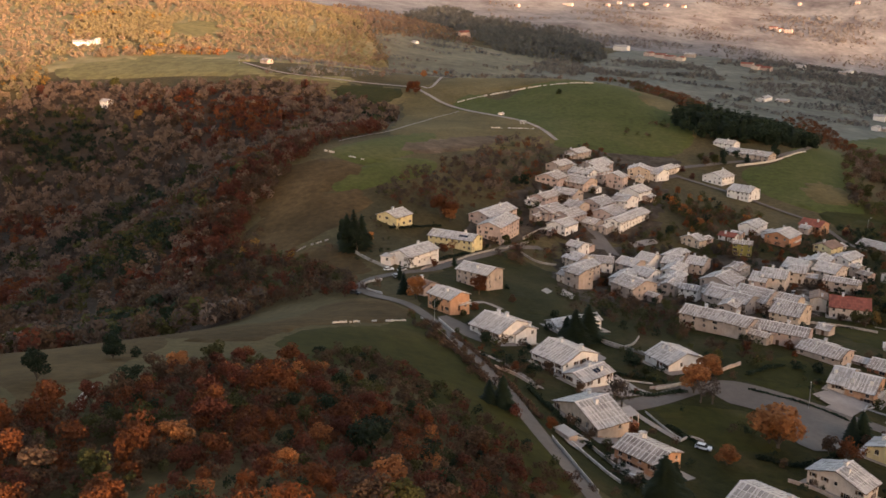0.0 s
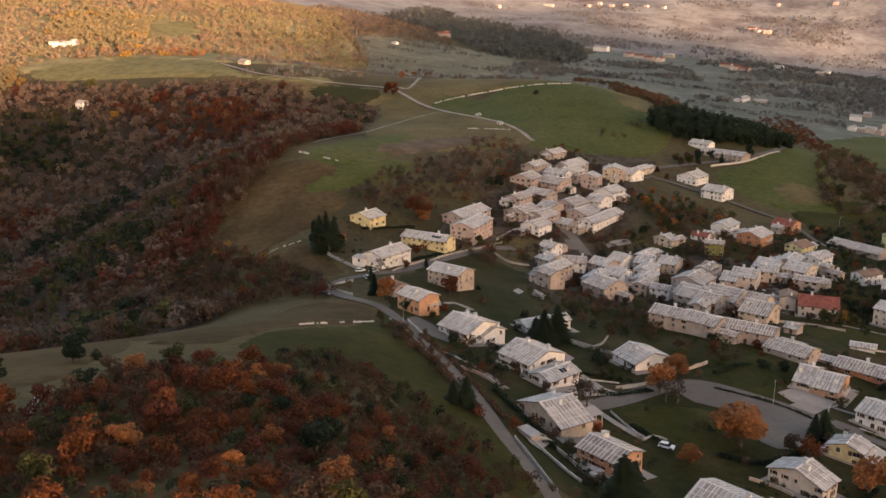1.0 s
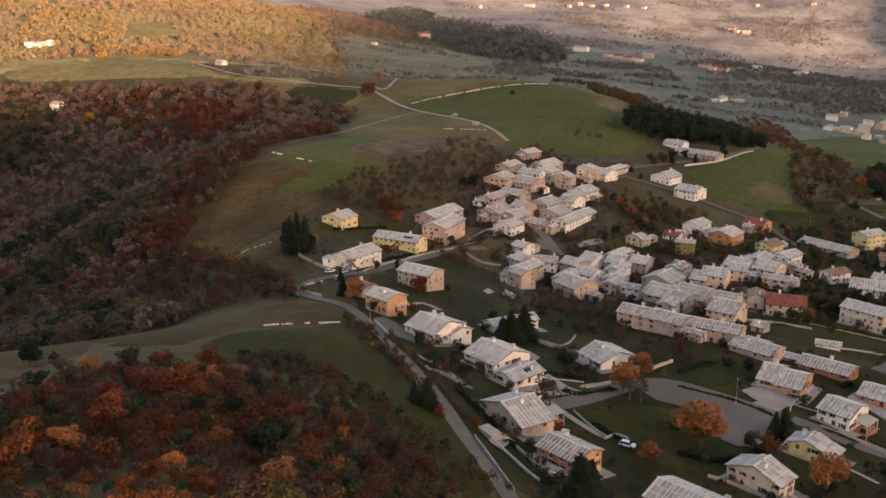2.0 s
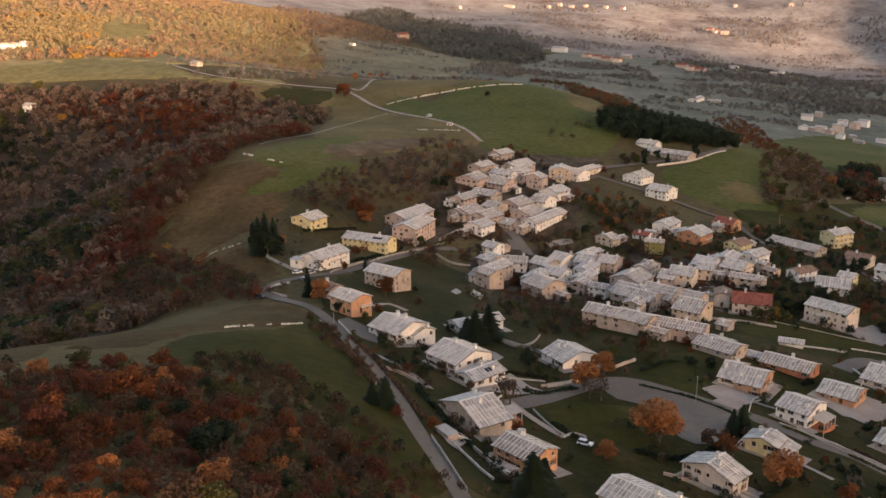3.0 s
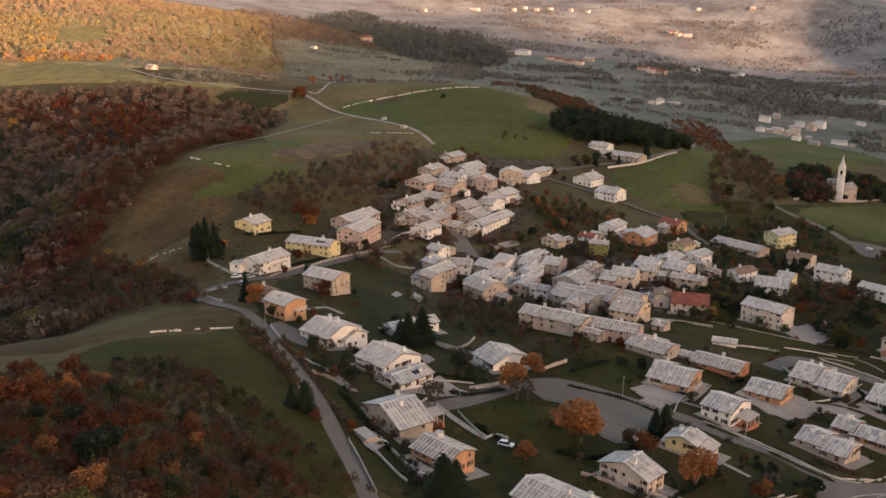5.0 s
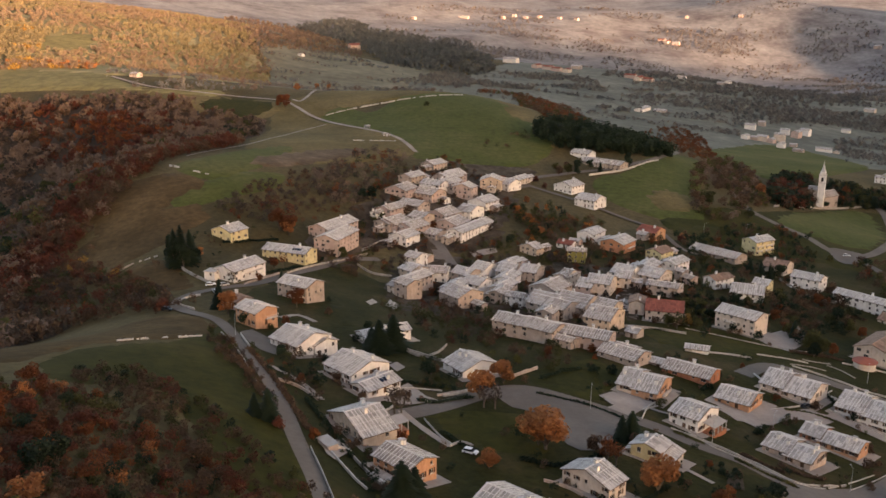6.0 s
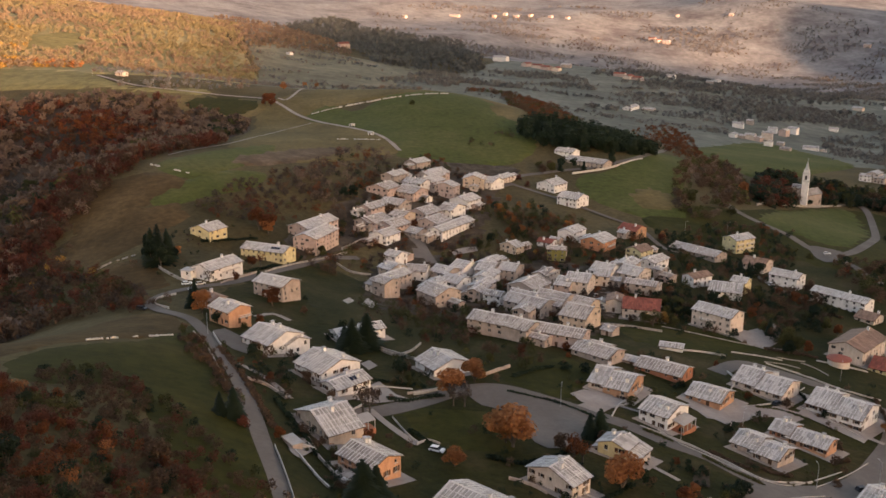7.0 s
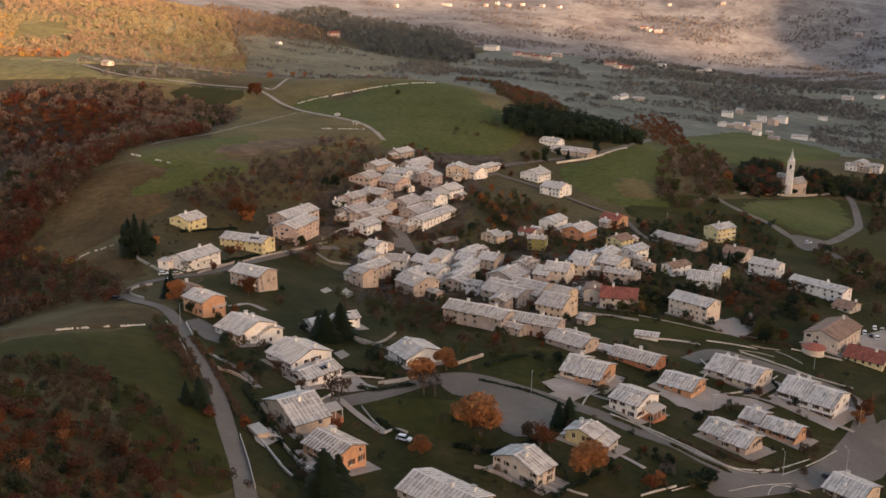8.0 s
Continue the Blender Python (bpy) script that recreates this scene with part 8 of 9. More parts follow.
tree(48.0, 547.0, "broad", "green", 9, "dark evergreen tree in the thicket", 133, name="tree", category="tree")
tree(42.8, 544.0, "broad", "green", 8, "dark evergreen tree in the thicket", 134, name="tree", category="tree")
tree(31.3, 449.6, "broad", "dull", 7, "grey green tree beside the village road", 135, name="tree", category="tree")
tree(21.3, 438.9, "round", "green", 3, "dark green bush beside the village road", 136, name="tree", category="tree")
tree(4.9, 396.1, "conifer", "green", 5, "dark green cypress before the lane", 137, name="conifer", category="conifer", wide=3.1)
tree(-17.5, 363.2, "conifer", "green", 7, "dark cypress beside the lane", 138, name="conifer", category="conifer", wide=4.3)
tree(-2.2, 314.5, "round", "green", 5, "dark green bushy tree before the amber house", 139, name="tree", category="tree")
tree(26.8, 343.2, "round", "brown", 4, "bare brown tree in a garden", 140, name="tree", category="tree")
tree(-41.3, 417.9, "conifer", "green", 10, "full dark fir beside the outer gardens", 141, name="conifer", category="conifer", wide=6.2)
tree(-36.4, 420.5, "conifer", "green", 11, "full dark fir beside the outer gardens", 142, name="conifer", category="conifer", wide=6.8)
tree(-37.5, 412.4, "conifer", "green", 9, "full dark fir beside the outer gardens", 143, name="conifer", category="conifer", wide=5.6)
tree(-34.5, 415.4, "broad", "green", 7, "dark evergreen tree beside the firs", 144, name="tree", category="tree")
tree(415.7, 729.4, "broad", "green", 8, "dark tree beside the church", 145, name="tree", category="tree")
tree(433.8, 734.9, "broad", "green", 6, "dark tree before the church", 146, name="tree", category="tree")
tree(464.8, 767.4, "broad", "green", 11, "dark tall tree beside the church", 147, name="tree", category="tree")
tree(404.2, 731.8, "round", "rust", 12, "rust coloured tree beside the church", 148, name="tree", category="tree")
tree(363.0, 685.0, "broad", "green", 11, "dark tree near the church", 149, name="tree", category="tree")
tree(375.7, 691.7, "broad", "dull", 9, "olive tree near the church", 150, name="tree", category="tree")
tree(347.8, 674.9, "broad", "amber", 13, "orange brown tree in the hollow", 151, name="tree", category="tree")
tree(204.5, 676.7, "broad", "green", 9, "dark round tree before the school", 152, name="tree", category="tree")
tree(214.5, 680.5, "broad", "green", 8, "dark round tree before the school", 153, name="tree", category="tree")
tree(231.6, 694.3, "broad", "dull", 7, "olive tree before the school", 154, name="tree", category="tree")
tree(195.0, 672.5, "broad", "brown", 8, "brown tree before the school", 155, name="tree", category="tree")
tree(186.0, 670.2, "broad", "dull", 7, "olive tree before the school", 156, name="tree", category="tree")
tree(250.9, 702.9, "broad", "green", 9, "dark tree at the edge of the pine wood", 157, name="tree", category="tree")
tree(302.3, 588.6, "round", "dull", 8, "olive tree beside the church road", 158, name="tree", category="tree")
tree(271.1, 607.9, "broad", "brown", 10, "brown tree in the hollow", 159, name="tree", category="tree")
tree(281.6, 608.9, "broad", "dull", 11, "olive brown tree in the hollow", 160, name="tree", category="tree")
tree(26.4, 208.3, "broad", "rust", 4, "rust brown young tree beside the garden wall", 161, name="tree", category="tree")
tree(38.4, 242.8, "round", "brown", 4, "brown bushy tree beside the villa", 162, name="tree", category="tree")
tree(31.4, 256.5, "round", "brown", 4.5, "brown bushy tree below the villa", 163, name="tree", category="tree")
tree(21.1, 252.1, "round", "rust", 3.5, "rust coloured bush below the villa", 164, name="tree", category="tree")
tree(13.5, 278.6, "round", "green", 4, "dark bushy evergreen below the villa", 165, name="tree", category="tree")
tree(61.0, 275.8, "round", "green", 4, "dark bushy evergreen in a garden", 166, name="tree", category="tree")
tree(62.4, 268.4, "round", "dull", 3.5, "olive bush in a garden", 167, name="tree", category="tree")
tree(91.8, 291.4, "round", "dull", 4, "olive bush beside the white wall", 168, name="tree", category="tree")
tree(84.9, 275.5, "broad", "amber", 4, "orange young tree by the road", 169, name="tree", category="tree")
tree(100.2, 220.2, "broad", "brown", 6, "brown bare tree beside the villa", 170, name="tree", category="tree")
tree(103.4, 217.2, "broad", "rust", 6, "rust brown tree beside the villa", 171, name="tree", category="tree")
tree(112.5, 205.2, "broad", "amber", 6.5, "orange tree beside the villa", 172, name="tree", category="tree")
tree(117.8, 202.9, "broad", "green", 5, "dark evergreen in the garden", 173, name="tree", category="tree")
tree(135.8, 219.2, "round", "green", 2.2, "dark clipped bush in the garden", 174, name="tree", category="tree")
tree(138.8, 216.4, "round", "green", 2.2, "dark clipped bush in the garden", 175, name="tree", category="tree")
tree(144.1, 205.8, "conifer", "green", 4, "small dark cypress by the junction", 176, name="conifer", category="conifer", wide=2.5)
tree(146.1, 205.7, "conifer", "green", 4, "small dark cypress by the junction", 177, name="conifer", category="conifer", wide=2.5)
tree(130.0, 199.1, "round", "amber", 4, "golden brown bush in the garden", 178, name="tree", category="tree")
tree(220.5, 333.0, "round", "green", 7, "dark green tree beside the yard", 179, name="tree", category="tree")
tree(226.6, 338.0, "broad", "dull", 8, "olive green tree beside the yard", 180, name="tree", category="tree")
tree(179.6, 308.2, "round", "rust", 2.5, "rust coloured bush beside the shed", 181, name="tree", category="tree")
tree(165.3, 279.3, "round", "rust", 3, "rust coloured bush between villas", 182, name="tree", category="tree")
tree(178.8, 277.5, "round", "rust", 3.5, "rust coloured tree beside the villa", 183, name="tree", category="tree")
tree(104.8, 303.4, "round", "rust", 4.5, "reddish brown tree before the long old house", 184, name="tree", category="tree")
tree(124.8, 318.7, "round", "rust", 4, "reddish brown tree before the old house", 185, name="tree", category="tree")
tree(219.5, 259.8, "broad", "amber", 6, "orange brown tree beside the road", 186, name="tree", category="tree")

tree(-42.5, 408.5, "broad", "green", 14, "broad dark evergreen among the firs", 204, name="tree", category="tree", wide=8)
tree(-38.5, 405.5, "broad", "green", 12, "broad dark evergreen among the firs", 202, name="tree", category="tree", wide=7.5)
tree(-45.5, 414.5, "broad", "green", 15, "broad dark evergreen among the firs", 205, name="tree", category="tree", wide=8)

# ---- bushes and small trees between the houses ----
wood("garden_bushes", [(56.4, 598.4), (79.2, 645.2), (104.2, 687.1), (124.2, 652.0), (136.1, 627.3), (126.7, 565.3), (114.4, 506.8), (98.8, 489.1), (79.0, 478.7), (57.2, 471.8), (29.8, 448.7), (18.7, 458.2), (38.7, 527.6)], 4.6, [("brown", 4), ("bare", 2), ("rust", 1.2), ("dull", 1.5), ("green", 0.8)], 4.2, "brown bushes and small trees between the old houses", 101, leaves=70, size=1.0, thin=0.3, clump=14, free=True)
wood("garden_bushes", [(18.6, 450.3), (56.6, 464.1), (95.1, 485.0), (130.9, 508.4), (122.2, 466.4), (93.0, 451.3), (68.0, 461.1), (45.8, 433.6), (31.7, 422.8)], 4.6, [("brown", 4), ("bare", 2), ("rust", 1.2), ("dull", 1.5), ("green", 0.8)], 4.6, "brown bushes in the gardens below the old houses", 102, leaves=70, size=1.0, thin=0.3, clump=14, free=True)
wood("garden_bushes", [(55.9, 456.2), (108.7, 474.5), (166.6, 464.0), (182.1, 438.5), (167.2, 388.4), (124.6, 340.3), (86.2, 351.7), (60.5, 389.3)], 5.2, [("brown", 4), ("bare", 2), ("rust", 1.2), ("dull", 1.5), ("green", 0.8)], 4.4, "leafless bushes and small trees in village yards", 103, leaves=90, size=1.0, thin=0.3, clump=14, free=True)
wood("garden_bushes", [(178.9, 474.0), (245.6, 539.9), (337.3, 572.3), (219.8, 349.9), (177.7, 346.2), (171.0, 371.1), (181.9, 421.9)], 5.2, [("dull", 3), ("green", 3), ("brown", 3), ("rust", 0.8)], 4.6, "dark green and brown garden trees between the houses", 104, leaves=70, size=1.0, thin=0.3, clump=14, free=True)
wood("garden_bushes", [(130.4, 595.6), (156.5, 547.6), (190.9, 545.0), (168.7, 492.4), (145.1, 500.0), (133.0, 518.6), (122.2, 550.5)], 4.6, [("brown", 4), ("dull", 3), ("rust", 2), ("orange", 0.5)], 5.0, "brown and rust trees behind the village", 105, leaves=70, size=1.0, thin=0.3, clump=14, free=True)
wood("garden_bushes", [(22.1, 264.0), (57.6, 312.5), (102.6, 310.1), (133.7, 316.3), (202.6, 320.5), (248.4, 290.2), (199.8, 210.2), (88.6, 186.0), (37.6, 171.5), (25.9, 207.9)], 4.8, [("dull", 3), ("green", 2.5), ("brown", 3.5), ("rust", 1.6)], 3.0, "low garden shrubs among the villas", 106, leaves=90, size=0.85, thin=0.2, clump=9, patchy=0.34, free=True)
wood("garden_bushes", [(-42.4, 450.1), (-10.2, 470.3), (15.8, 449.1), (18.4, 411.6), (-5.4, 375.3), (-34.6, 383.6)], 4.6, [("dull", 3), ("green", 3), ("brown", 3), ("rust", 0.8)], 2.3, "shrubs in the gardens of the outer houses", 107, leaves=70, size=1.0, thin=0.2, clump=9, patchy=0.35, free=True)
wood("garden_bushes", [(-30.5, 508.6), (2.2, 570.7), (42.6, 620.3), (53.6, 556.0), (31.7, 510.0), (1.1, 479.9), (-21.7, 469.5)], 6.5, [("brown", 5), ("bare", 3), ("rust", 1.5)], 4.5, "brown scrub on the slope above the village", 108, leaves=70, size=1.0, thin=0.5, clump=30, free=True)


# ---- smaller things ----
def car_meshes(mat):
    b = Box()
    b.hexa([(-2.05, -0.85, 0.3), (2.05, -0.85, 0.3), (2.05, 0.85, 0.3), (-2.05, 0.85, 0.3), (-2.0, -0.82, 0.85), (2.0, -0.8, 0.78), (2.0, 0.8, 0.78), (-2.0, 0.82, 0.85)])
    roof = Box().hexa([(-1.55, -0.68, 1.38), (0.45, -0.68, 1.38), (0.45, 0.68, 1.38), (-1.55, 0.68, 1.38), (-1.45, -0.62, 1.46), (0.3, -0.62, 1.46), (0.3, 0.62, 1.46), (-1.45, 0.62, 1.46)])
    cabin = Box().hexa([(-1.95, -0.78, 0.84), (1.05, -0.76, 0.8), (1.05, 0.76, 0.8), (-1.95, 0.78, 0.84), (-1.5, -0.66, 1.38), (0.4, -0.66, 1.38), (0.4, 0.66, 1.38), (-1.5, 0.66, 1.38)])
    return b.mesh("body", mat), cabin.mesh("cabin_glass", "glass"), roof.mesh("car_roof", mat)


def wheel_mesh():
    b = Box()
    n = 12
    for yy in (-0.1, 0.1):
        b.v += [(0.31 * math.cos(2 * math.pi * k / n), yy, 0.31 * math.sin(2 * math.pi * k / n)) for k in range(n)]
    b.f += [tuple(range(n)), tuple(range(2 * n - 1, n - 1, -1))] + [(k, n + k, n + (k + 1) % n, (k + 1) % n) for k in range(n)]
    b.i += [0] * (n + 2)
    return b.mesh("wheel", "rubber")


CARS = {m: car_meshes(m) for m in ("paintwhite", "paintdark", "metal")}
WHEEL = wheel_mesh()


def car(x, y, yaw, paint, label):
    ob = thing("car", x, y, ground_z(x, y) + float(lift(x, y)) + 0.12, yaw, label, "car", "parked cars")
    for nm, me in zip(("body", "cabin_glass", "car_roof"), CARS[paint]):
        part(nm, me, ob)
    for wx in (-1.3, 1.3):
        for wy in (-0.78, 0.78):
            part("wheel", WHEEL, ob, at=pose(wx, wy, 0.31))


def pole_meshes():
    b = Box()
    limb(b, (0, 0, -0.5), (0, 0, 7.6), 0.09, 0.05, 8)
    arm = Box()
    limb(arm, (0, 0, 7.5), (1.3, 0, 7.9), 0.04, 0.03, 6)
    head = Box().hexa([(1.1, -0.14, 7.84), (1.8, -0.1, 7.9), (1.8, 0.1, 7.9), (1.1, 0.14, 7.84), (1.15, -0.1, 7.98), (1.7, -0.07, 8.0), (1.7, 0.07, 8.0), (1.15, 0.1, 7.98)])
    return b.mesh("pole", "metal"), arm.mesh("arm", "metal"), head.mesh("lamp_head", "metal")


POLE = pole_meshes()


def street_lamp(x, y, yaw):
    ob = thing("street_lamp", x, y, ground_z(x, y), yaw, "slender grey metal street lamp beside the road", "street lamp", "street lamps")
    for nm, me in zip(("pole", "arm", "lamp_head"), POLE):
        part(nm, me, ob)


def hedge(pts, tall, thick, mat, label, seed):
    """A clipped hedge: leaf clumps packed along a line."""
    rnd = np.random.default_rng(seed)
    c = smooth_line(pts, 0.6)
    n = len(c) * 26
    i = rnd.integers(0, len(c), n)
    lobes = c[i]
    p = np.column_stack([lobes + rnd.normal(0, thick * 0.33, (n, 2)), np.zeros(n)])
    p[:, 2] = height(p[:, 0], p[:, 1]) + rnd.uniform(0.05, 1.0, n) ** 0.7 * tall * (0.85 + 0.2 * np.sin(i * 0.35))
    nrm = rnd.normal(size=(n, 3)) + np.array([0, -0.4, 0.8])
    nrm /= np.linalg.norm(nrm, axis=1)[:, None]
    a = np.cross(nrm, rnd.normal(size=(n, 3)))
    a /= np.linalg.norm(a, axis=1)[:, None]
    b = np.cross(nrm, a)
    s = rnd.uniform(0.16, 0.34, n)[:, None]
    v = np.stack([p - a * s, p - b * s, p + a * s, p + b * s], 1).reshape(-1, 3)
    me = mesh_of("hedge", v, np.arange(n)[:, None] * 4 + np.array([[0, 1, 2, 3]]), [MAT[mat]])
    return tagged(new("hedge", me), label, "hedge", "garden hedges")


def apse(x, y, base):
    """The round choir against the hall, with a red half cone for a roof."""
    ob = thing("apse", x, y, base, 0, "round cream apse with a red tiled cone roof", "apse")
    n = 20
    b = Box()
    for zz in (-3.0, 5.2):
        b.v += [(4.2 * math.cos(2 * math.pi * k / n), 4.2 * math.sin(2 * math.pi * k / n), zz) for k in range(n)]
    b.f += [(k, (k + 1) % n, n + (k + 1) % n, n + k) for k in range(n)]
    b.i += [0] * n
    part("wall", b.mesh("wall", "cream"), ob)
    r = Box()
    for rad, zz in ((4.8, 5.0), (4.8, 5.2), (0.05, 6.9)):
        r.v += [(rad * math.cos(2 * math.pi * k / n), rad * math.sin(2 * math.pi * k / n), zz) for k in range(n)]
    r.f += [(q * n + k, q * n + (k + 1) % n, (q + 1) * n + (k + 1) % n, (q + 1) * n + k) for q in (0, 1) for k in range(n)]
    r.i += [0] * (2 * n)
    part("roof", r.mesh("roof", "redtile"), ob)


def panels(x, y, yaw, w, d, h, base, count, side, sx):
    """Dark solar panels on one slope of a roof."""
    me = Box().box(-0.5, -0.85, 0, 0.5, 0.85, 0.05).mesh("solar_panel", "panel")
    ang = math.degrees(math.atan(0.36))
    ob = thing("solar_array", x, y, base, yaw, "dark glass solar panels fixed on the slab roof", "solar panels")
    for k in range(count):
        yy = side * d * 0.27
        part("solar_panel", me, ob, at=pose(sx + k * 1.25, yy, h + 0.36 * (d / 2 - abs(yy)) + 0.24, -side * ang))


def balcony(x, y, z, yaw, w, mat="white"):
    ob = thing("balcony", x, y, z, yaw, "balcony with a pale railing on the house front", "balcony", "balconies")
    part("floor_slab", Box().box(-w / 2, -1.3, -0.15, w / 2, 0.0, 0.0).mesh("floor_slab", "sill"), ob)
    r = Box().box(-w / 2, -1.3, 0.95, w / 2, -1.24, 1.02)
    for k in range(int(w / 0.35) + 1):
        xx = -w / 2 + k * 0.35
        r.box(xx, -1.29, 0.0, xx + 0.05, -1.25, 0.95)
    r.box(-w / 2, -1.24, 0.95, -w / 2 + 0.06, 0, 1.02).box(w / 2 - 0.06, -1.24, 0.95, w / 2, 0, 1.02)
    part("railing", r.mesh("railing", mat), ob)


def porch(x, y, yaw, w, d, h, base):
    """An open roofed porch on posts."""
    ob = thing("porch", x, y, base, yaw, "open porch with brick red floor and timber posts", "porch", "porches")
    part("floor_slab", Box().box(-w / 2, -d / 2, -1.5, w / 2, d / 2, 0.05).mesh("floor_slab", "redwall"), ob)
    part("canopy", Box().hexa([(-w / 2, -d / 2, h), (w / 2, -d / 2, h), (w / 2, d / 2, h + 0.7), (-w / 2, d / 2, h + 0.7), (-w / 2, -d / 2, h + 0.14), (w / 2, -d / 2, h + 0.14), (w / 2, d / 2, h + 0.84), (-w / 2, d / 2, h + 0.84)]).mesh("canopy", "slab"), ob)
    for k in range(4):
        xx = -w / 2 + 0.2 + k * (w - 0.4) / 3
        part("post", Box().box(xx - 0.09, -d / 2 + 0.1, 0.05, xx + 0.09, -d / 2 + 0.28, h + 0.02).mesh("post", "sill"), ob)

# cars
car(-22.8, 376.9, 20, "paintwhite", "white parked car beside the lane")
car(-17.1, 376.4, 25, "metal", "silver parked car beside the lane")
car(-19.4, 365.6, 110, "metal", "silver parked car beside the lane")
car(-33.4, 339.1, -20, "paintdark", "dark car standing on the lane")
car(66.2, 215.6, -30, "paintwhite", "white parked car on the drive")
car(279.3, 358.4, 60, "paintwhite", "white car in the car park")
car(280.1, 354.7, 60, "paintdark", "dark car in the car park")
car(282.2, 353.2, 60, "paintwhite", "white car in the car park")
car(291.3, 364.5, 60, "metal", "silver car in the car park")
car(288.5, 365.9, 60, "paintwhite", "white car in the car park")
car(161.0, 409.2, 70, "metal", "silver car in the village square")
car(159.0, 390.6, 75, "paintwhite", "white car in the village square")
car(152.9, 374.0, 70, "paintdark", "dark car in the village square")
car(186.6, 217.5, 10, "paintdark", "dark car at the road junction")
car(188.6, 275.8, 30, "paintdark", "dark car beside the villa")
car(334.3, 518.1, -10, "paintwhite", "white car on the church road")
car(262.5, 438.7, 20, "paintwhite", "white car before the white house")

# street lamps
street_lamp(219.3, 258.2, 120)
street_lamp(194.9, 223.0, 100)
street_lamp(281.8, 545.6, 0)
street_lamp(171.0, 214.3, 90)
street_lamp(165.3, 250.8, 40)
street_lamp(140.3, 237.1, 60)
street_lamp(107.9, 253.6, 70)
street_lamp(251.4, 538.0, 0)
street_lamp(32.7, 255.5, 0)
street_lamp(228.9, 307.4, 60)
street_lamp(-148.1, 981.7, 0)
street_lamp(-133.7, 991.8, 0)
street_lamp(-221.3, 1037.4, 0)
street_lamp(-2.8, 295.5, 0)

# hedges
hedge([(23.4, 236.8), (26.9, 227.6), (31.5, 215.7), (35.7, 202.9)], 1.5, 1.0, "green", "dark green clipped garden hedge beside the houses", 60)
hedge([(79.3, 213.2), (88.6, 210.4), (98.7, 216.0), (109.1, 224.4)], 1.6, 1.2, "green", "dark green clipped garden hedge beside the houses", 61)
hedge([(42.3, 274.8), (49.4, 267.6), (58.2, 265.3), (66.8, 263.2)], 1.3, 0.9, "green", "dark green clipped garden hedge beside the houses", 62)
hedge([(179.5, 271.3), (187.3, 270.8), (193.2, 266.1)], 1.2, 0.8, "dull", "olive green garden hedge beside the road", 63)
hedge([(201.3, 302.0), (202.6, 292.9), (202.6, 283.2)], 1.3, 0.9, "green", "dark green clipped garden hedge beside the houses", 64)
hedge([(233.5, 290.8), (229.8, 279.6), (224.8, 267.2)], 1.5, 1.0, "brown", "brown leafless hedge beside the road", 65)
hedge([(155.0, 362.9), (162.3, 357.9), (170.1, 355.3)], 1.2, 0.9, "green", "dark green clipped garden hedge beside the houses", 66)
hedge([(130.7, 242.6), (134.1, 239.4), (137.4, 236.2)], 1.0, 0.8, "dull", "olive green garden hedge beside the road", 67)
hedge([(-2.2, 271.5), (6.1, 250.5), (11.7, 232.9)], 1.6, 2.0, "brown", "brown leafless hedge beside the road", 68)
hedge([(3.6, 277.5), (11.7, 255.4), (18.9, 233.7), (24.5, 215.1)], 1.3, 1.6, "brown", "brown leafless hedge beside the road", 69)
hedge([(167.4, 298.9), (159.9, 289.5), (154.4, 282.1)], 1.4, 1.0, "green", "dark green clipped garden hedge beside the houses", 70)
hedge([(114.9, 201.9), (105.3, 192.7), (99.6, 186.2)], 1.3, 0.9, "green", "dark green clipped garden hedge beside the houses", 71)
hedge([(60.1, 227.7), (64.3, 221.0), (68.4, 216.2)], 1.2, 1.0, "green", "dark green clipped garden hedge beside the houses", 72)
hedge([(212.2, 336.9), (221.1, 335.1), (231.9, 332.1)], 1.5, 1.3, "brown", "brown leafless hedge beside the road", 73)
hedge([(143.5, 226.6), (148.8, 218.6), (154.3, 212.0)], 1.0, 0.8, "dull", "olive green garden hedge beside the road", 74)
hedge([(97.5, 277.2), (104.4, 284.2), (113.5, 290.8)], 1.4, 1.2, "green", "dark green clipped garden hedge beside the houses", 75)
hedge([(191.1, 414.4), (206.2, 408.5), (213.1, 404.2)], 1.6, 1.2, "green", "dark green clipped garden hedge beside the houses", 76)
hedge([(250.6, 405.5), (264.7, 398.8), (275.0, 390.8)], 1.6, 1.3, "brown", "brown leafless hedge beside the road", 77)
hedge([(42.9, 471.0), (52.9, 482.8), (64.3, 477.3)], 1.5, 1.2, "brown", "brown leafless hedge beside the road", 78)
hedge([(-6.0, 398.7), (1.5, 407.3), (12.2, 424.4)], 1.4, 1.1, "green", "dark green clipped garden hedge beside the houses", 79)
hedge([(-26.0, 444.7), (-12.4, 454.7), (-1.1, 460.0)], 1.4, 1.0, "green", "dark green clipped garden hedge beside the houses", 80)

# garden walls
low_wall([(173.7, 270.6), (190.8, 278.5), (207.9, 294.4)], 0.5, 0.14, "sill", "low white garden wall between villas", "garden_wall", 0.03)
low_wall([(196.6, 275.4), (203.2, 265.9), (208.4, 255.9)], 0.5, 0.14, "sill", "low white terrace wall of the villa", "garden_wall", 0.03)
low_wall([(126.2, 258.6), (136.5, 266.7)], 0.5, 0.14, "sill", "low white wall before the house", "garden_wall", 0.03)
low_wall([(33.3, 209.0), (38.7, 196.5), (44.3, 184.6)], 0.9, 0.3, "drystone", "low stone wall of a garden terrace", "garden_wall", 0.03)
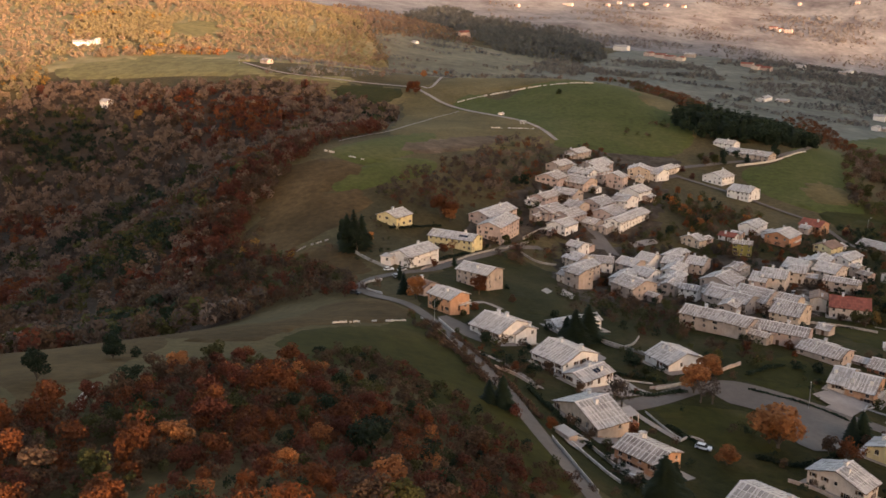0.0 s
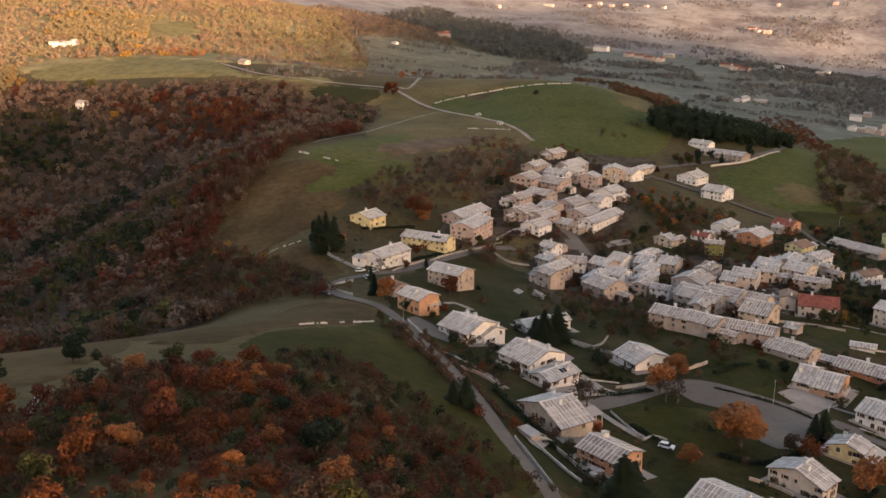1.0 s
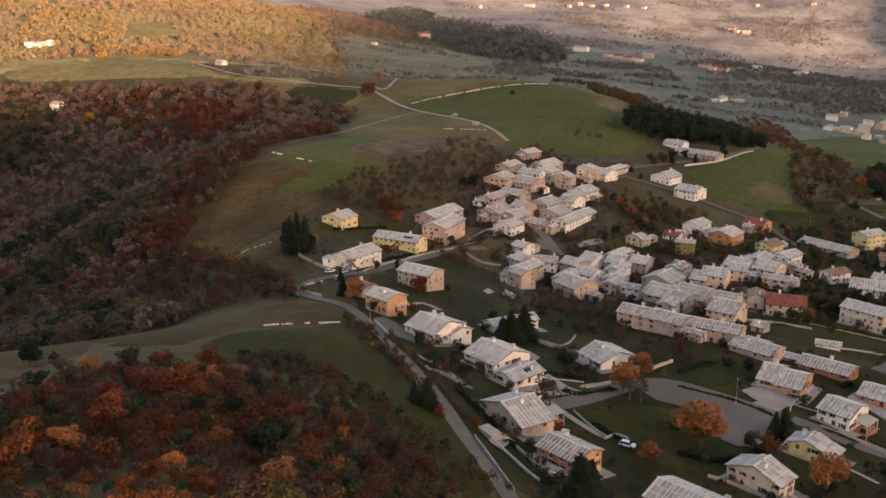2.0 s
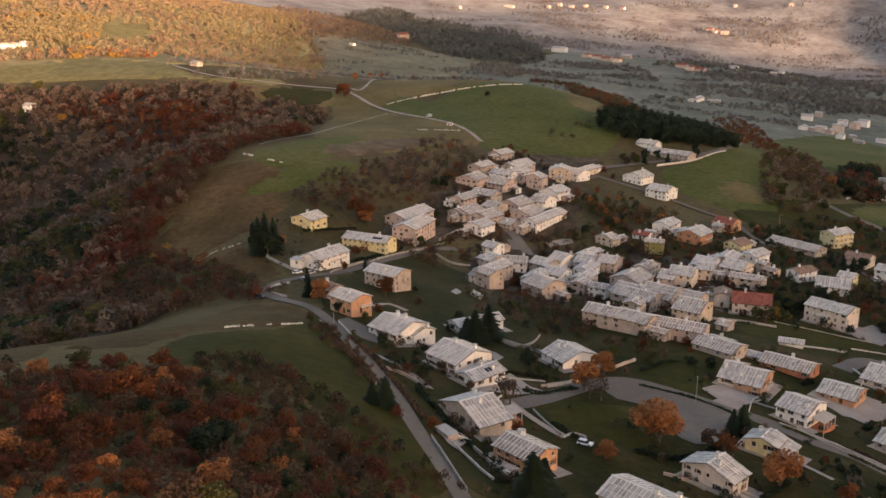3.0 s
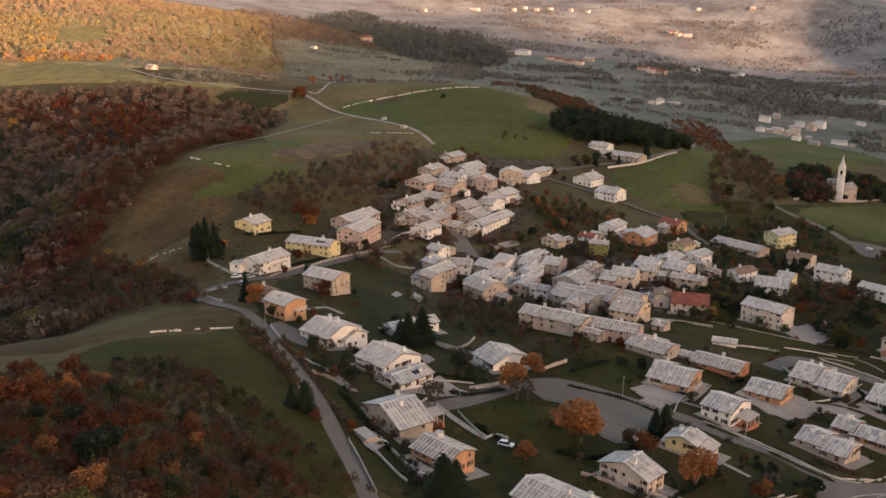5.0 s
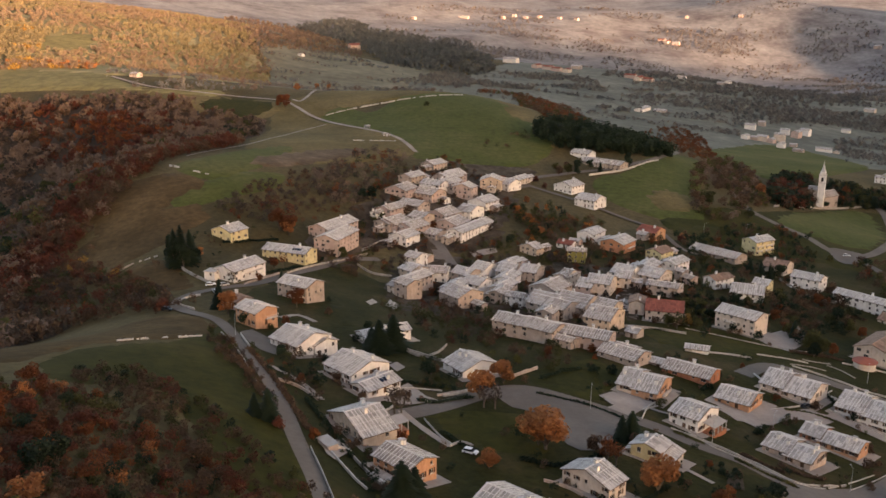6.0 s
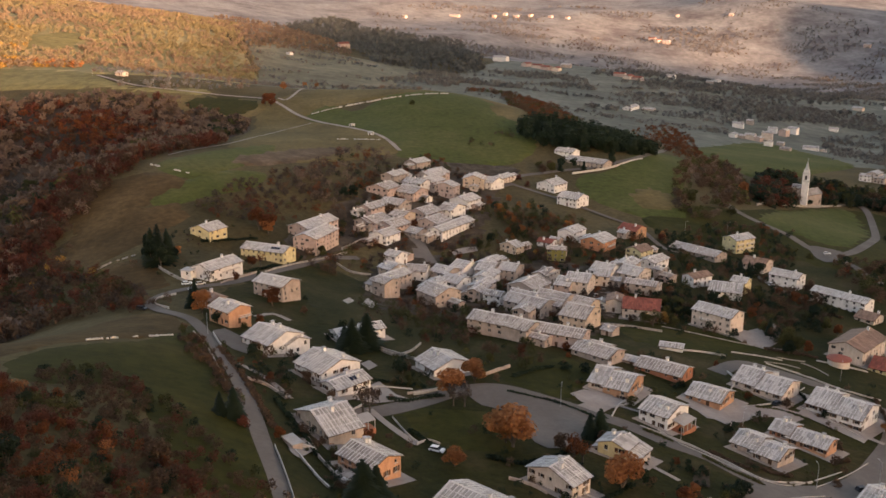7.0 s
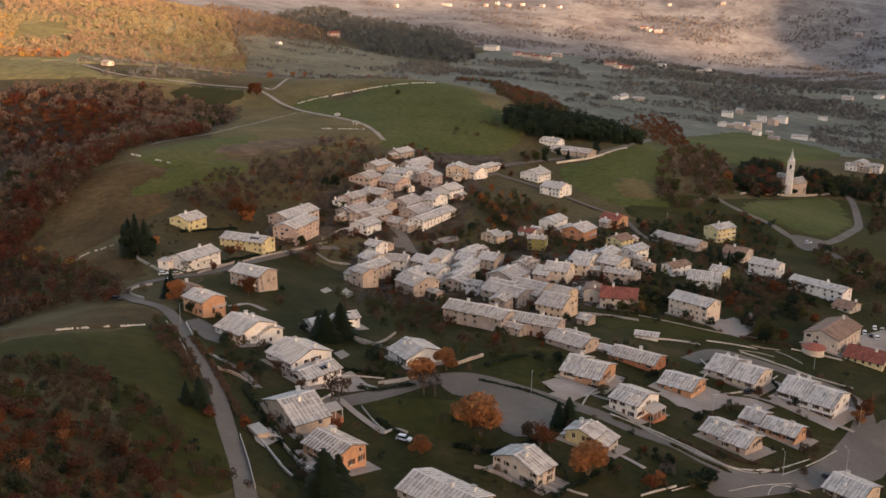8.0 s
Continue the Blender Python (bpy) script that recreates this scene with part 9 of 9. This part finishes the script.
low_wall([(55.7, 236.0), (59.2, 224.9), (62.0, 219.6)], 0.6, 0.14, "sill", "low pale edging of the drive", "garden_wall", 0.03)
low_wall([(98.5, 197.0), (103.6, 191.6), (108.5, 188.8)], 0.5, 0.14, "sill", "low pale garden wall", "garden_wall", 0.03)
low_wall([(148.9, 199.4), (159.4, 205.4), (171.4, 210.1)], 0.28, 0.14, "sill", "low pale kerb wall at the junction", "garden_wall", 0.03)
low_wall([(171.6, 215.4), (186.6, 226.4), (199.9, 237.5)], 0.28, 0.14, "sill", "low pale garden wall along the bend", "garden_wall", 0.03)
low_wall([(260.5, 455.7), (263.0, 426.3), (272.8, 415.1)], 1.2, 0.3, "drystone", "grey garden wall between houses", "garden_wall", 0.03)
low_wall([(53.4, 304.5), (61.1, 297.1), (68.4, 289.0)], 1.1, 0.4, "drystone", "rough stone garden wall", "garden_wall", 0.03)
low_wall([(42.7, 256.0), (52.8, 261.0), (63.2, 260.7)], 0.45, 0.14, "sill", "pale edging of the paved yard", "garden_wall", 0.03)
low_wall([(144.8, 361.5), (159.0, 359.4), (174.1, 352.3)], 1.0, 0.35, "drystone", "stone wall before the chapel", "garden_wall", 0.03)
low_wall([(177.2, 362.0), (191.0, 351.3), (206.8, 341.4), (222.6, 338.2)], 0.4, 0.22, "drystone", "long grey wall along the grass strip", "garden_wall", 0.03)
low_wall([(230.1, 328.4), (238.4, 325.8), (248.2, 321.3)], 0.6, 0.14, "sill", "white railing wall beside the road", "garden_wall", 0.03)
low_wall([(183.1, 397.5), (191.4, 389.3)], 0.5, 0.14, "sill", "pale garden wall", "garden_wall", 0.03)

# paths, kerbs and terraces of the gardens
road("footpath", [(49.4, 240.8), (53.2, 232.5), (57.6, 224.6), (61.5, 218.9)], 2.2, "paving", "pale garden path down from the drive", 0.2, "footpath")
patch("forecourt", [(47.6, 284.3), (50.6, 289.0), (53.1, 283.1), (50.1, 277.4)], "paving", 2.5, "small square terrace of pale slabs", "paving", 0.3)
low_wall([(63.0, 255.7), (67.4, 258.2), (72.0, 262.2)], 0.9, 0.3, "sill", "white wall at the mouth of the drive", "garden_wall", 0.03)
low_wall([(47.8, 244.1), (43.1, 236.1), (38.6, 232.8)], 0.6, 0.25, "sill", "pale kerb wall of the yard", "garden_wall", 0.03)
road("footpath", [(128.5, 261.1), (131.3, 259.1), (135.1, 257.4)], 1.8, "paving", "pale steps beside the terrace", 0.2, "footpath")
road("footpath", [(123.2, 216.2), (125.8, 212.7), (129.1, 207.5)], 1.6, "paving", "pale garden path behind the villa", 0.2, "footpath")
patch("forecourt", [(136.1, 215.2), (139.7, 213.6), (136.5, 204.8), (132.3, 206.5)], "tilled", 2.5, "bare brown earth bed in a garden", "paving", 0.3)
low_wall([(122.5, 191.1), (128.3, 194.8), (134.3, 198.5)], 0.5, 0.2, "sill", "low pale wall at the foot of a garden", "garden_wall", 0.03)
low_wall([(132.1, 195.7), (139.2, 200.2), (147.4, 205.6)], 0.28, 0.16, "sill", "low pale kerb wall before the clipped bushes", "garden_wall", 0.03)
road("footpath", [(186.7, 272.5), (198.0, 267.5), (207.3, 260.2), (214.8, 253.3)], 2.4, "paving", "narrow pale lane between the villas", 0.2, "footpath")
patch("forecourt", [(172.4, 272.6), (185.5, 272.1), (181.0, 264.4), (170.1, 261.8)], "paving", 2.5, "pinkish gravel drive beside the villa", "paving", 0.3)
patch("forecourt", [(152.9, 267.6), (156.5, 270.8), (167.2, 260.2), (162.7, 253.6)], "paving", 2.5, "white terrace before the orange house", "paving", 0.3)
low_wall([(204.0, 319.9), (211.4, 319.3), (217.1, 316.3)], 0.3, 0.2, "drystone", "low pale terrace wall beyond the road", "garden_wall", 0.03)
low_wall([(221.0, 323.5), (224.4, 319.4), (226.5, 311.8)], 0.3, 0.2, "drystone", "low pale terrace wall beyond the road", "garden_wall", 0.03)
low_wall([(213.0, 327.8), (217.5, 326.2), (223.9, 325.7)], 0.3, 0.2, "drystone", "low pale terrace wall beyond the road", "garden_wall", 0.03)
low_wall([(160.1, 200.4), (163.6, 205.5), (167.9, 207.9), (174.6, 205.6)], 0.28, 0.16, "sill", "curved pale kerb wall at the junction", "garden_wall", 0.03)
low_wall([(139.5, 234.6), (145.5, 227.5), (151.2, 220.4), (155.8, 215.5), (161.5, 213.5), (170.2, 217.8), (186.8, 229.0)], 0.28, 0.16, "sill", "low pale kerb wall round the garden", "garden_wall", 0.03)
low_wall([(135.7, 244.4), (139.5, 234.6)], 0.28, 0.16, "sill", "low pale kerb wall of the lawn", "garden_wall", 0.03)
low_wall([(14.8, 249.3), (20.6, 246.7), (26.3, 239.0)], 0.9, 0.3, "stone", "pale wall of the drive below the villa", "garden_wall", 0.03)
low_wall([(-1.3, 297.2), (2.0, 285.2), (4.3, 278.3)], 0.9, 0.3, "sill", "white parapet beside the lane", "garden_wall", 0.03)
road("footpath", [(9.4, 330.4), (15.4, 337.1), (22.2, 330.4)], 2.4, "paving", "pale curved drive between two houses", 0.2, "footpath")
low_wall([(-23.1, 337.7), (-30.0, 347.5), (-30.7, 357.2), (-24.6, 361.8)], 0.6, 0.3, "sill", "pale kerb wall round the bend of the lane", "garden_wall", 0.03)
road("footpath", [(10.7, 262.7), (16.1, 258.1), (21.8, 250.5), (27.4, 239.8)], 2.0, "paving", "pale drive down to the villa", 0.2, "footpath")
patch("forecourt", [(108.1, 485.3), (113.9, 486.8), (114.4, 480.7), (100.7, 474.3), (98.9, 480.5)], "paving", 2.5, "pale flat roofed terrace among old houses", "paving", 0.3)
patch("forecourt", [(49.5, 375.4), (52.5, 390.6), (56.3, 379.9), (53.7, 368.3)], "drystone", 2.5, "patch of pale bare rubble on the slope", "paving", 0.3)
patch("forecourt", [(41.4, 376.7), (44.6, 385.8), (46.6, 379.4), (43.6, 371.3)], "drystone", 2.5, "patch of pale bare rubble on the slope", "paving", 0.3)
hedge([(93.5, 262.9), (101.9, 259.6), (110.0, 255.3), (117.1, 247.4)], 0.9, 0.9, "green", "low dark hedge between the road and the car park", 82)
hedge([(141.0, 206.1), (143.5, 205.2), (148.1, 209.6)], 1.8, 1.8, "green", "thick dark green clipped hedge block", 83)
hedge([(156.3, 226.7), (160.3, 222.0), (166.2, 220.0)], 1.4, 1.3, "brown", "brown leafless hedge in a garden", 84)
hedge([(55.2, 250.2), (59.3, 249.1), (64.5, 252.0), (71.5, 255.6)], 1.4, 1.2, "green", "dark green hedge below the villa", 85)
hedge([(146.8, 230.9), (150.3, 226.7), (155.1, 221.8)], 1.2, 1.0, "brown", "brown hedge beside the kerb", 86)
low_wall([(30.7, 202.7), (33.5, 196.1), (36.5, 188.9), (39.0, 184.4)], 0.7, 0.3, "sill", "pale terrace wall above the lane", "garden_wall", 0.03)
low_wall([(31.9, 206.0), (34.2, 206.0), (35.9, 204.1)], 1.2, 0.25, "sill", "pale garden gate wall", "garden_wall", 0.03)
low_wall([(34.5, 223.8), (37.7, 218.6), (40.1, 213.0)], 0.7, 0.25, "stone", "low garden wall beside the villa", "garden_wall", 0.03)
low_wall([(61.2, 218.9), (64.4, 222.1), (67.5, 220.1)], 0.6, 0.25, "sill", "pale edging of a flower bed", "garden_wall", 0.03)
low_wall([(82.8, 201.4), (88.0, 198.1), (90.8, 194.2)], 0.8, 0.3, "stone", "wall between two gardens", "garden_wall", 0.03)
low_wall([(95.1, 194.6), (98.8, 192.0), (101.6, 189.1)], 0.7, 0.25, "sill", "pale wall behind the cream villa", "garden_wall", 0.03)
low_wall([(38.4, 312.1), (44.5, 304.1), (50.5, 311.4)], 0.8, 0.3, "drystone", "rough stone wall behind the firs", "garden_wall", 0.03)
low_wall([(53.4, 304.9), (59.1, 297.0), (65.2, 301.9), (69.8, 313.0)], 0.8, 0.3, "drystone", "rough stone wall below the green slope", "garden_wall", 0.03)
low_wall([(110.0, 357.1), (117.0, 342.7), (124.3, 333.7)], 0.8, 0.3, "drystone", "stone wall before the long old house", "garden_wall", 0.03)
low_wall([(164.9, 324.1), (178.7, 324.2), (189.4, 322.1)], 0.7, 0.25, "sill", "pale wall along the grass strip", "garden_wall", 0.03)
low_wall([(181.7, 302.6), (181.7, 294.3), (176.2, 285.7)], 0.6, 0.25, "sill", "pale garden wall between the villas", "garden_wall", 0.03)
low_wall([(231.8, 285.7), (229.5, 276.1), (220.6, 263.4)], 0.6, 0.25, "sill", "pale garden wall beside the bend", "garden_wall", 0.03)
low_wall([(38.5, 445.2), (45.5, 436.5), (55.1, 437.5)], 0.8, 0.3, "drystone", "terrace wall beside the village road", "garden_wall", 0.03)
low_wall([(123.1, 250.1), (128.5, 261.1), (133.1, 266.6)], 0.6, 0.25, "sill", "white edge of the terrace", "garden_wall", 0.03)

patch("forecourt", [(-2.0, 301.8), (1.2, 307.8), (10.7, 295.2), (12.3, 276.4), (7.1, 279.3), (2.4, 287.6)], "road", 2.5, "grey sloping drive beside the lane", "paving", 0.25)

# paved aprons round the villas
patch("forecourt", [(151.8, 273.6), (158.4, 267.2), (164.9, 260.9), (171.4, 267.6), (177.9, 274.4), (171.3, 280.7), (164.7, 287.0), (158.3, 280.3)], "paving", 2.5, "pale paved ground round a villa", "paving", 0.1)
patch("forecourt", [(176.1, 290.0), (183.7, 281.7), (191.3, 273.3), (199.0, 280.3), (206.7, 287.3), (199.1, 295.6), (191.6, 304.0), (183.8, 297.0)], "paving", 2.5, "pale paved ground round a villa", "paving", 0.1)
patch("forecourt", [(194.6, 274.3), (202.8, 264.9), (210.9, 255.5), (219.7, 263.1), (228.5, 270.7), (220.3, 280.1), (212.2, 289.5), (203.4, 281.9)], "paving", 2.5, "pale paved ground round a villa", "paving", 0.1)
patch("forecourt", [(129.6, 251.3), (134.2, 245.8), (138.8, 240.3), (145.2, 245.6), (151.6, 250.9), (147.0, 256.4), (142.4, 261.9), (136.0, 256.6)], "paving", 2.5, "pale paved ground round a villa", "paving", 0.1)
patch("forecourt", [(119.5, 273.1), (126.7, 267.7), (133.9, 262.2), (140.0, 270.3), (146.1, 278.4), (138.9, 283.8), (131.7, 289.2), (125.6, 281.2)], "paving", 2.5, "pale paved ground round a villa", "paving", 0.1)
patch("forecourt", [(172.0, 250.9), (179.3, 242.4), (186.6, 233.9), (191.9, 238.5), (197.1, 243.0), (189.8, 251.5), (182.6, 260.0), (177.3, 255.5)], "paving", 2.5, "pale paved ground round a villa", "paving", 0.1)
patch("forecourt", [(153.4, 237.0), (159.4, 229.4), (165.4, 221.9), (171.5, 226.7), (177.6, 231.6), (171.6, 239.1), (165.5, 246.7), (159.5, 241.8)], "paving", 2.5, "pale paved ground round a villa", "paving", 0.1)
patch("forecourt", [(96.9, 187.5), (101.3, 191.3), (105.7, 195.0), (99.8, 202.0), (93.9, 209.0), (89.5, 205.2), (85.1, 201.5), (91.0, 194.5)], "paving", 2.5, "pale paved ground round a villa", "paving", 0.1)
patch("forecourt", [(120.7, 210.4), (124.9, 215.0), (129.1, 219.7), (122.6, 225.5), (116.1, 231.3), (111.9, 226.7), (107.7, 222.0), (114.2, 216.2)], "paving", 2.5, "pale paved ground round a villa", "paving", 0.1)
patch("forecourt", [(38.2, 200.7), (43.6, 194.5), (49.0, 188.4), (54.3, 192.9), (59.5, 197.5), (54.1, 203.7), (48.7, 209.9), (43.5, 205.3)], "paving", 2.5, "pale paved ground round a villa", "paving", 0.1)
patch("forecourt", [(38.3, 208.1), (44.6, 211.6), (50.9, 215.1), (45.2, 225.1), (39.6, 235.1), (33.3, 231.5), (27.1, 228.0), (32.7, 218.0)], "paving", 2.5, "pale paved ground round a villa", "paving", 0.1)
patch("forecourt", [(24.7, 267.5), (30.2, 260.5), (35.7, 253.4), (43.4, 259.4), (51.0, 265.3), (45.4, 272.4), (39.9, 279.4), (32.3, 273.5)], "paving", 2.5, "pale paved ground round a villa", "paving", 0.1)
patch("forecourt", [(40.7, 244.2), (47.3, 249.5), (53.8, 254.9), (49.9, 259.8), (45.9, 264.7), (39.3, 259.3), (32.7, 254.0), (36.7, 249.1)], "paving", 2.5, "pale paved ground round a villa", "paving", 0.1)
patch("forecourt", [(6.4, 290.5), (12.4, 284.1), (18.5, 277.8), (25.5, 284.4), (32.4, 291.1), (26.3, 297.4), (20.2, 303.8), (13.3, 297.1)], "paving", 2.5, "pale paved ground round a villa", "paving", 0.1)
patch("forecourt", [(63.4, 284.0), (67.1, 277.0), (70.8, 270.1), (78.8, 274.3), (86.8, 278.6), (83.1, 285.6), (79.4, 292.5), (71.4, 288.2)], "paving", 2.5, "pale paved ground round a villa", "paving", 0.1)
patch("forecourt", [(39.9, 307.7), (50.3, 312.5), (60.7, 317.3), (58.2, 322.8), (55.6, 328.2), (45.2, 323.4), (34.8, 318.6), (37.4, 313.1)], "paving", 2.5, "pale paved ground round a villa", "paving", 0.1)
patch("forecourt", [(249.8, 324.2), (260.7, 333.2), (271.7, 342.3), (265.8, 349.4), (260.0, 356.5), (249.0, 347.4), (238.1, 338.4), (243.9, 331.3)], "paving", 2.5, "pale paved ground round a villa", "paving", 0.1)
patch("forecourt", [(190.1, 367.6), (197.3, 358.8), (204.5, 350.0), (210.7, 355.1), (216.9, 360.1), (209.7, 369.0), (202.5, 377.8), (196.3, 372.7)], "paving", 2.5, "pale paved ground round a villa", "paving", 0.1)
patch("forecourt", [(161.4, 373.0), (171.0, 369.4), (180.5, 365.8), (184.0, 375.1), (187.4, 384.4), (177.9, 387.9), (168.4, 391.5), (164.9, 382.2)], "paving", 2.5, "pale paved ground round a villa", "paving", 0.1)

# fittings of single houses
panels(5.9, 438.9, -29, 24.0, 11.0, 5.6, -16.6, 4, -1, 4.3)
panels(42.7, 255.2, 39, 12.5, 8.2, 2.5, -5.2, 2, -1, 0.5)
apse(238.3, 326.2, -36.9)
balcony(278.9, 506.5, -36.0, 24, 7)
balcony(278.9, 506.5, -33.3, 24, 7)
balcony(272.0, 503.5, -36.0, 24, 4)
balcony(272.0, 503.5, -33.3, 24, 4)
balcony(137.7, 272.4, -17.7, 53, 6)
balcony(15.2, 359.6, -9.4, -38, 4)
balcony(15.2, 359.6, -7.0, -38, 4)
balcony(-6.7, 391.7, -7.6, 51, 10)
balcony(7.3, 314.5, -2.2, 43, 5)
balcony(188.8, 483.6, -26.3, 46, 7)
balcony(137.2, 612.1, -15.8, 74, 6)
balcony(197.2, 362.4, -26.9, -51, 6)
porch(46.8, 220.8, 29, 6.5, 4.0, 2.4, -1.9)
porch(144.6, 246.4, 40, 7.5, 4.2, 2.4, -18.7)
porch(98.5, 202.1, 130, 7.5, 2.4, 2.5, -8.9)
